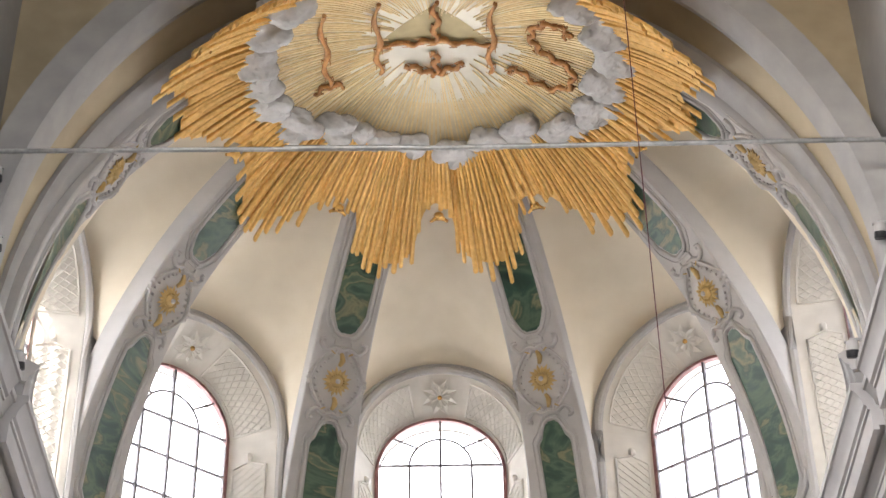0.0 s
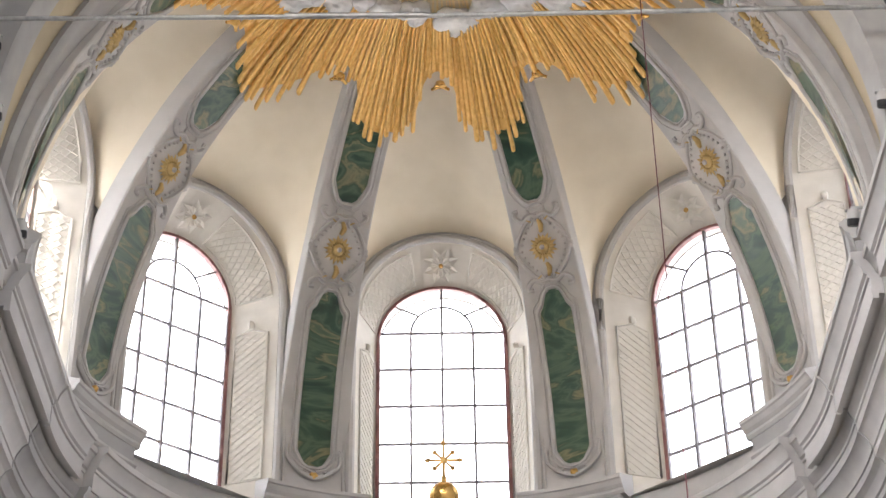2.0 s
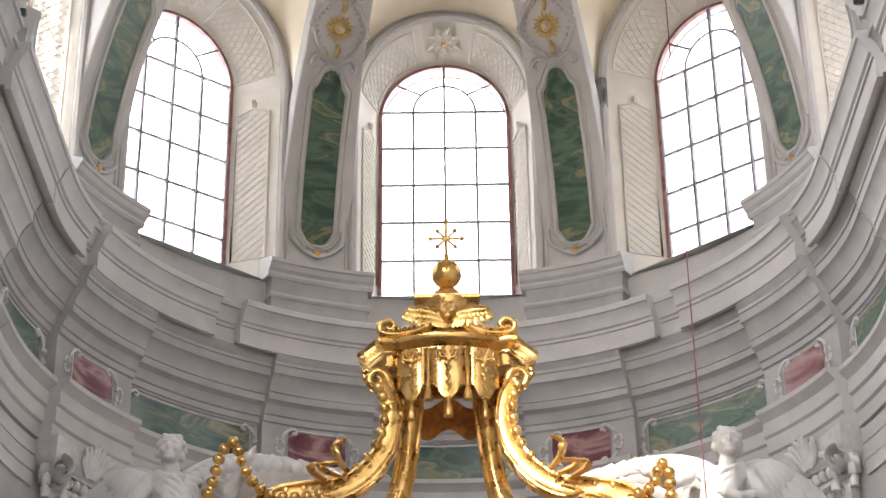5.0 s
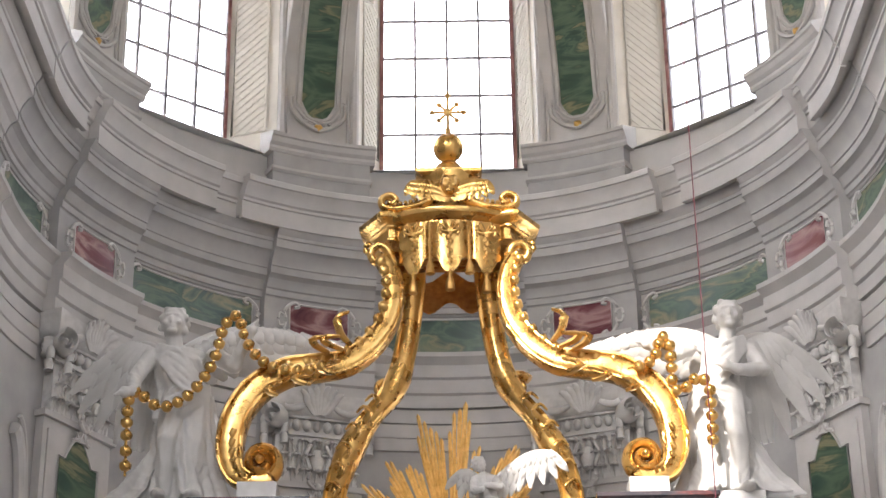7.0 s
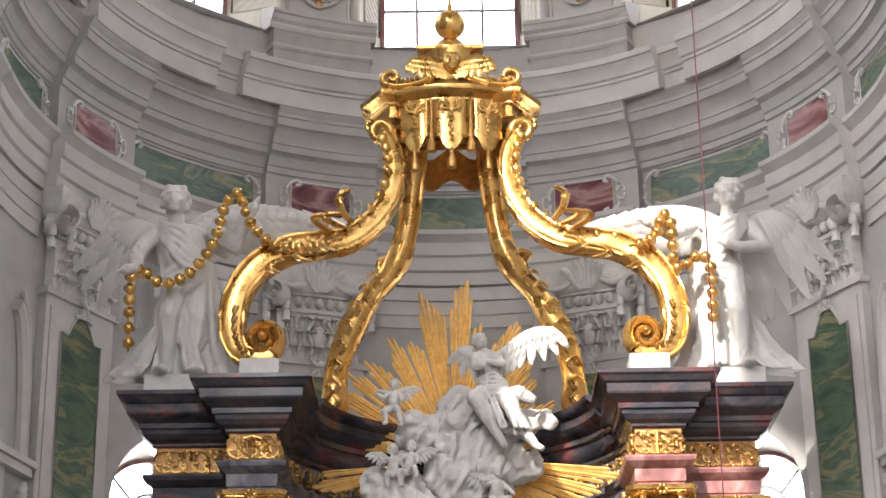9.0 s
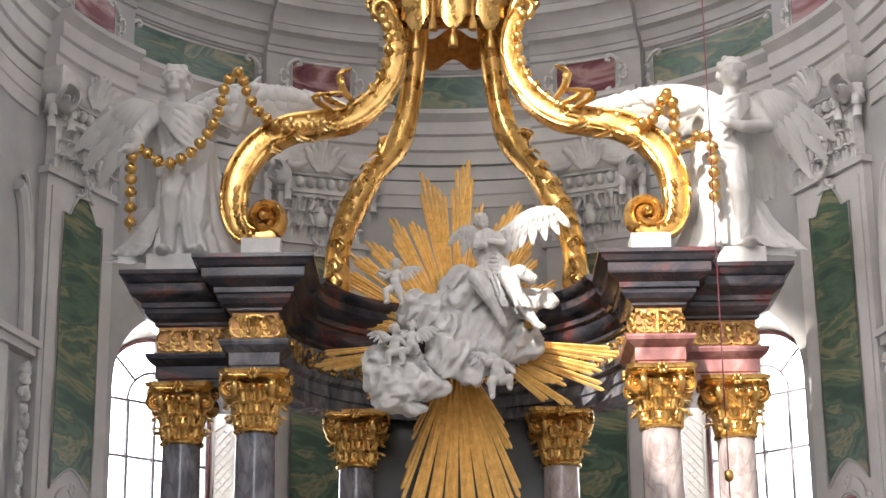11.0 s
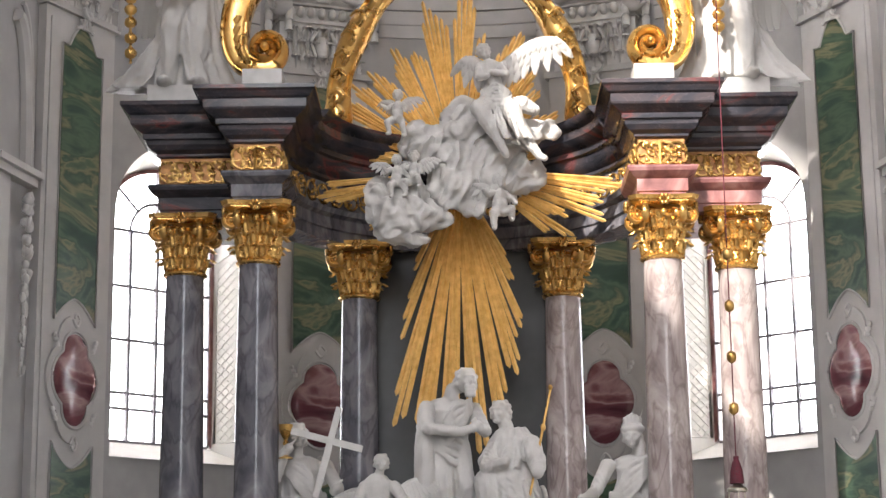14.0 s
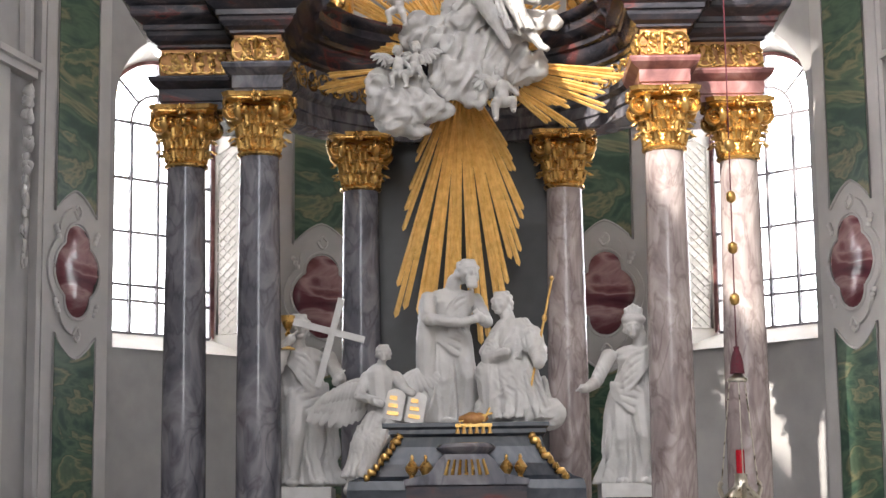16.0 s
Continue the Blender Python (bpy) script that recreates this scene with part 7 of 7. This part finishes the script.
s.tube([(-0.22, -0.03, 0.06), (0.28, -0.03, 0.18)], 0.018, 6)
s.tube([(0.14, -0.03, 0.06), (0.24, -0.03, 0.26)], 0.016, 6)
part("cross", s, GOLD, lamb)
s = Shape()
s.blob((0, 0.02, 0.1), (0.22, 0.1, 0.1), 8, rough=0.3)
part("cushion", s, BROWN_GILT, lamb, "brown gilded cushion", 60)

# winged carving on the crown, kept as a plain shape
b = Shape()
head(b, (0, 0, 0), 0.185)
x = Shape()
for sg in (-1, 1):
    wing(x, (0.12 * sg, 0.05, 0.0), (0.6 * sg, 0.02, 0.1), (-0.2 * sg, -0.04, -0.34), 3, 8, 0.12, 0.018)
figure("winged_ornament", "gilded winged ornament on the crown's front", b, x, (0.01, 29.36, 16.3), 0, 1.0, 0.012, 0.003, material=GOLD, category="ornament")
# ---------------------------------------------------------------- glory in the crown of the dome
G = Vector((0, 28.85, 0))


def on_dome(theta, rho, lift=0.0):
    """A point of the vault's crown, by angle and distance from the glory's centre."""
    x, y = rho * math.sin(radians(theta)), G.y + rho * math.cos(radians(theta))
    r = math.hypot(x, y - CY)
    return Vector((x, y, dome_z(min(r, 7.9)) - 0.1 - lift))


def tip(theta):
    t = abs((theta + 180) % 360 - 180)
    return interp([(0, 4.75), (3.5, 4.9), (6, 5.9), (9, 6.2), (15.3, 6.25), (19, 6.0), (23, 5.0), (28, 4.8), (33, 5.1), (39, 5.6), (46, 5.95), (51, 5.95), (57, 5.2), (65, 4.75), (71, 4.8), (77, 5.1), (84, 5.6), (90, 5.5), (96, 5.2), (104, 5.6), (112, 5.9), (122, 5.5), (135, 5.7), (150, 5.4), (180, 5.6)], t)


def ring_rho(theta):
    """Where the ring of clouds runs."""
    t = abs((theta + 180) % 360 - 180)
    return interp([(0, 3.2), (25, 3.12), (42, 3.2), (60, 3.6), (100, 3.75), (180, 3.9)], t)


glory = thing("dome_glory", "gilded sunburst with painted sky in the crown of the dome", "sunburst", at=tuple(on_dome(0, 0)))
ginv = glory.matrix_world.inverted()


def gl(sh):
    sh.v = [tuple(ginv @ Vector(p)) for p in sh.v]
    return sh


s = Shape()
s.grid([[on_dome(t, rho * (ring_rho(t) + 0.1), 0.05) for t in arc(-180, 180, 4)] for rho in (0.001, 0.2, 0.4, 0.6, 0.8, 1.0)])
part("painted_sky", gl(s), PAINT_GLORY, glory, "pale golden painted sky", 60)
s = Shape()
s.grid([[on_dome(t, rho, 0.065) for t in arc(-180, 180, 4)] for rho in (0.001, 0.7, 1.4, 2.0)])
part("painted_light", gl(s), PAINT_LIGHT, glory, "pale cream painted light", 60)
s = Shape()
tri = [(-1.35, 0.05), (0, -1.5), (1.35, 0.05)]
pts = [Vector((x, G.y + y + 0.1, 0)) for x, y in tri]
grid_rows = []
for i in range(7):
    u = i / 6
    a, c = pts[0].lerp(pts[1], u), pts[2].lerp(pts[1], u)
    row = []
    for k in range(7):
        q = a.lerp(c, k / 6)
        row.append((q.x, q.y, dome_z(math.hypot(q.x, q.y - CY)) - 0.1 - 0.08))
    grid_rows.append(row)
s.grid(grid_rows)
part("painted_triangle", gl(s), PAINT_OCHRE, glory, "ochre painted triangle", 60)
# thin painted and gilded beams inside the ring of clouds
rnd = random.Random(5)
s = Shape()
for k in range(190):
    t = 360 * k / 190 + rnd.uniform(-0.4, 0.4)
    r0, r1 = 0.9 + rnd.uniform(0, 1.1), ring_rho(t) + rnd.uniform(-0.2, 0.1)
    w = 0.006 + rnd.uniform(0, 0.009)
    sd = Vector((math.cos(radians(t)), -math.sin(radians(t)), 0))
    line = [on_dome(t, r0 + (r1 - r0) * i / 5, 0.07) for i in range(6)]
    s.band(line, [sd] * 6, [w * (0.6 + 0.25 * i) for i in range(6)], 0.03, [Vector((0, 0, -1))] * 6)
tagged(part("gilt_beam", gl(s), GILT_LINE, glory, "thin gilded beams"), kind="stuff")


def dome_ray(t, r0, r1, w, lift):
    sd = Vector((math.cos(radians(t)), -math.sin(radians(t)), 0))
    rows = []
    for i in range(7):
        u = i / 6
        p = on_dome(t, r0 + (r1 - r0) * u, lift)
        ww = w * (0.6 + 0.7 * u)
        rows.append([p - sd * ww + Vector((0, 0, 0.1)), p - sd * ww, p - sd * ww * 0.25 + Vector((0, 0, -ww * 0.8)), p + sd * ww * 0.25 + Vector((0, 0, -ww * 0.8)), p + sd * ww, p + sd * ww + Vector((0, 0, 0.1))])
    return Shape().solid(rows)


t, i = -152.0, 0
while t < 152:
    L = tip(t)
    # bundles of laths with stepped ends
    L *= 1 - 0.035 * (i % 3) - rnd.uniform(0, 0.06)
    part("ray", gl(dome_ray(t, ring_rho(t), L, 0.03 + rnd.uniform(0, 0.018), 0.05 + 0.14 * rnd.random())), GILT_WOOD, glory)
    t += 1.28 + rnd.uniform(-0.2, 0.2)
    i += 1
# broad folded sheet of gilding that backs the rays
s = Shape()
rows = []
for u in (0.0, 0.35, 0.7, 1.0):
    rows.append([on_dome(t, ring_rho(t) + (tip(t) - ring_rho(t)) * u * 0.84, 0.02 + 0.03 * math.sin(t * 1.7)) for t in arc(-154, 154, 1)])
s.grid(rows)
part("backing", gl(s), GILT_WOOD, glory, smooth=60)
# rolled gilded lips in the hollows between the bundles
for t in (-66, -27.5, 0.5, 27.5, 66):
    s = Shape()
    c = [on_dome(t + d, tip(t) + 0.05 + 0.12 * (abs(d) / 2.4) - 0.1, 0.1) for d in (-2.4, -1.6, -0.8, 0, 0.8, 1.6, 2.4)]
    s.tube(bezier(c, 4), [0.035 + 0.075 * math.exp(-((k - 12) / 5) ** 2) for k in range(25)], 7)
    part("rolled_lip", gl(s), GOLD, glory, "bright rolled gilded lip", 60)

# ring of clouds
for k, (t, rho, sz) in enumerate(((-9, 3.1, 0.36), (7, 3.3, 0.44), (-22, 3.08, 0.32), (-33, 3.05, 0.3), (-45, 3.2, 0.46), (22, 3.1, 0.38), (38, 3.12, 0.44), (-58, 3.55, 0.52), (53, 3.55, 0.5), (-74, 3.7, 0.5), (70, 3.7, 0.5), (-88, 3.7, 0.48), (85, 3.65, 0.5), (-103, 3.8, 0.52), (101, 3.75, 0.52), (-118, 3.9, 0.5), (117, 3.9, 0.5), (-134, 3.9, 0.5), (134, 3.9, 0.5))):
    s = Shape()
    c = on_dome(t, rho, 0.12)
    rr = random.Random(k)
    s.blob((0, 0, 0), (sz * 1.1, sz * 0.85, 0.16), 12, Matrix.Rotation(radians(-t), 3, "Z"), rough=0.35, freq=1.8)
    for j in range(5):
        a = rr.uniform(0, 6.28)
        s.blob((sz * 0.75 * math.cos(a), sz * 0.6 * math.sin(a), rr.uniform(-0.1, 0.05)), (sz * rr.uniform(0.4, 0.6),) * 2 + (0.14,), 9, rough=0.3, freq=2.5)
    ob = figure("dome_cloud", "grey white stucco cloud on the dome's sunburst", s, None, c, 0, 1.0, 0.04, 0.02, material=CLOUD, sweep=(1, 0.5, 0), category="cloud")
    ob["group"] = "dome clouds"

# gilded letters in flaming strokes
def stroke(shape, pts, r=0.062, wob=0.06):
    line = bezier([(x, G.y + y, 0) for x, y in pts], 8)
    out = []
    n = len(line)
    for i, p in enumerate(line):
        d = (line[min(i + 1, n - 1)] - line[max(i - 1, 0)]).normalized()
        q = p + Vector((-d.y, d.x, 0)) * wob * math.sin(i * 0.9)
        out.append(Vector((q.x, q.y, dome_z(math.hypot(q.x, q.y - CY)) - 0.24)))
    shape.tube(out, [r * (0.55 + 0.45 * math.sin(math.pi * (i + 0.8) / (n + 0.6)) + 0.22 * math.sin(i * 1.7)) for i in range(n)], 7)
    for k in range(3, n - 3, 4):
        d = (line[k + 1] - line[k]).normalized()
        for sg in (-1, 1):
            side = Vector((-d.y, d.x, 0)) * sg
            a = out[k]
            shape.tube([a, a + side * r * 1.3 + d * 0.05, a + side * r * 1.5 - d * 0.12], [r * 0.5, r * 0.35, r * 0.1], 5)


LET = {"letter_i": [[(-2.28, 1.05), (-2.3, 0.0), (-2.28, -1.7)], [(-2.6, 1.12), (-2.28, 1.0), (-1.95, 1.12)]],
       "letter_h": [[(-1.18, 0.95), (-1.2, 0.0), (-1.18, -1.7)], [(1.18, 0.95), (1.2, 0.0), (1.18, -1.7)], [(-1.18, 0.0), (-0.5, 0.03), (0.0, -0.04), (0.5, 0.03), (1.18, 0.0)], [(0.0, -0.04), (0.03, -0.7), (0.0, -1.6)]],
       "letter_s": [[(1.55, 0.85), (1.75, 0.72), (2.1, 1.0), (2.55, 1.08), (2.9, 0.8), (2.85, 0.3), (2.5, 0.1), (2.15, -0.15), (2.0, -0.6), (2.15, -1.05), (2.5, -1.2), (2.75, -1.0), (2.65, -0.75)]],
       "nail": [[(-0.62, 0.75), (-0.3, 0.92), (0.0, 1.1)], [(0.62, 0.75), (0.3, 0.92), (0.0, 1.1)], [(0.0, 0.35), (0.02, 0.7), (0.0, 1.15)]]}
for nm, strokes in LET.items():
    s = Shape()
    for st_ in strokes:
        stroke(s, st_)
    part(nm, gl(s), BROWN_GILT, glory, "brown and gilt flaming letter" if nm != "nail" else "brown and gilt flaming ornament", 60)

# ---------------------------------------------------------------- rod, spotlights, sanctuary lamp
rod = thing("tie_rod", "grey steel tension rod spanning the choir with a coupling", "rod", at=(0, 24.5, 23.68))
s = Shape()
s.tube([(-8.2, 0, 0.03), (-0.2, 0, -0.04), (8.2, 0, 0.02)], 0.045, 8)
part("bar", s, STEEL, rod, smooth=60)
s = Shape()
s.tube([(-2.6, 0, 0.0), (-0.2, 0, -0.035)], 0.058, 8)
part("coupling", s, STEEL, rod, smooth=60)

for x, z, y in ((-7.62, 23.6, 25.0), (-7.42, 22.05, 25.0), (-6.78, 19.75, 25.2), (7.45, 22.05, 25.0), (6.68, 19.75, 25.2)):
    lt = thing("spotlight", "small black and white cylindrical spotlight on a bracket", "spotlight", "spotlights", (x, y, z))
    m = Matrix.Rotation(radians(25), 4, "X")
    s = Shape()
    s.lathe([(0.095, -0.12), (0.105, -0.1), (0.105, 0.0)], 18, m=m)
    part("nose", s, BLACK, lt, "black glare ring", 50)
    s = Shape()
    s.lathe([(0.1, 0.0), (0.1, 0.12), (0.08, 0.16)], 18, m=m)
    part("housing", s, PALE, lt, "pale housing", 50)
    s = Shape()
    s.box(-0.11, 0.11, -0.02, 0.02, 0.15, 0.18)
    s.box(-0.02, 0.02 + 0.0, -0.02, 0.02, 0.18, 0.24)
    sd = 1 if x > 0 else -1
    s.box(min(0, sd * (8.0 - abs(x))), max(0, sd * (8.0 - abs(x))), -0.02, 0.02, 0.2, 0.24)
    part("bracket", s, STEEL, lt)

LX, LY = 3.12, 22.0
lamp = thing("sanctuary_lamp", "silver hanging sanctuary lamp with ruby glass on a cord", "hanging lamp", at=(LX, LY, 2.2))
s = Shape()
s.tube([(0, 0, 1.75), (0, 0, 34.1)], 0.008, 6)
part("cord", s, ROPE_RED, lamp, "wine red cord", 60)
for z in (2.33, 2.93, 3.53, 4.15):
    s = Shape()
    s.lathe([(0.015, -0.07), (0.05, -0.045), (0.058, 0), (0.05, 0.045), (0.015, 0.07)], 12, (0, 0, z))
    part("bead", s, GOLD_MATT, lamp, "gilded bead", 60)
s = Shape()
s.lathe([(0.085, 1.47), (0.075, 1.6), (0.05, 1.7), (0.03, 1.74), (0.035, 1.78)], 16)
part("tassel", s, ROPE_RED, lamp, "wine red tassel", 50)
s = Shape()
s.lathe([(0.12, 1.38), (0.12, 1.41), (0.06, 1.45), (0.04, 1.47)], 16)
part("canopy", s, SILVER, lamp, smooth=50)
for k in range(3):
    a = 2 * math.pi * k / 3 + 0.5
    s = Shape()
    s.tube([(0.1 * math.cos(a), 0.1 * math.sin(a), 1.38), (0.24 * math.cos(a), 0.24 * math.sin(a), 0.22)], 0.008, 5)
    part("chain", s, SILVER, lamp)
    s = Shape()
    s.tube(bezier([(0.12 * math.cos(a), 0.12 * math.sin(a), 0.1), (0.22 * math.cos(a), 0.22 * math.sin(a), 0.06), (0.27 * math.cos(a), 0.27 * math.sin(a), 0.18), (0.24 * math.cos(a), 0.24 * math.sin(a), 0.24)], 4), 0.03, 6)
    part("arm", s, SILVER, lamp, smooth=60)
s = Shape()
s.lathe([(0.02, -0.3), (0.06, -0.25), (0.1, -0.12), (0.2, 0.0), (0.22, 0.06), (0.16, 0.12), (0.08, 0.2), (0.07, 0.3), (0.08, 0.33)], 20)
part("bowl", s, SILVER, lamp, smooth=50)
s = Shape()
s.lathe([(0.045, 0.33), (0.05, 0.36), (0.05, 0.58), (0.045, 0.6)], 16)
part("ruby_glass", s, RUBY, lamp, "ruby red glass", 50)
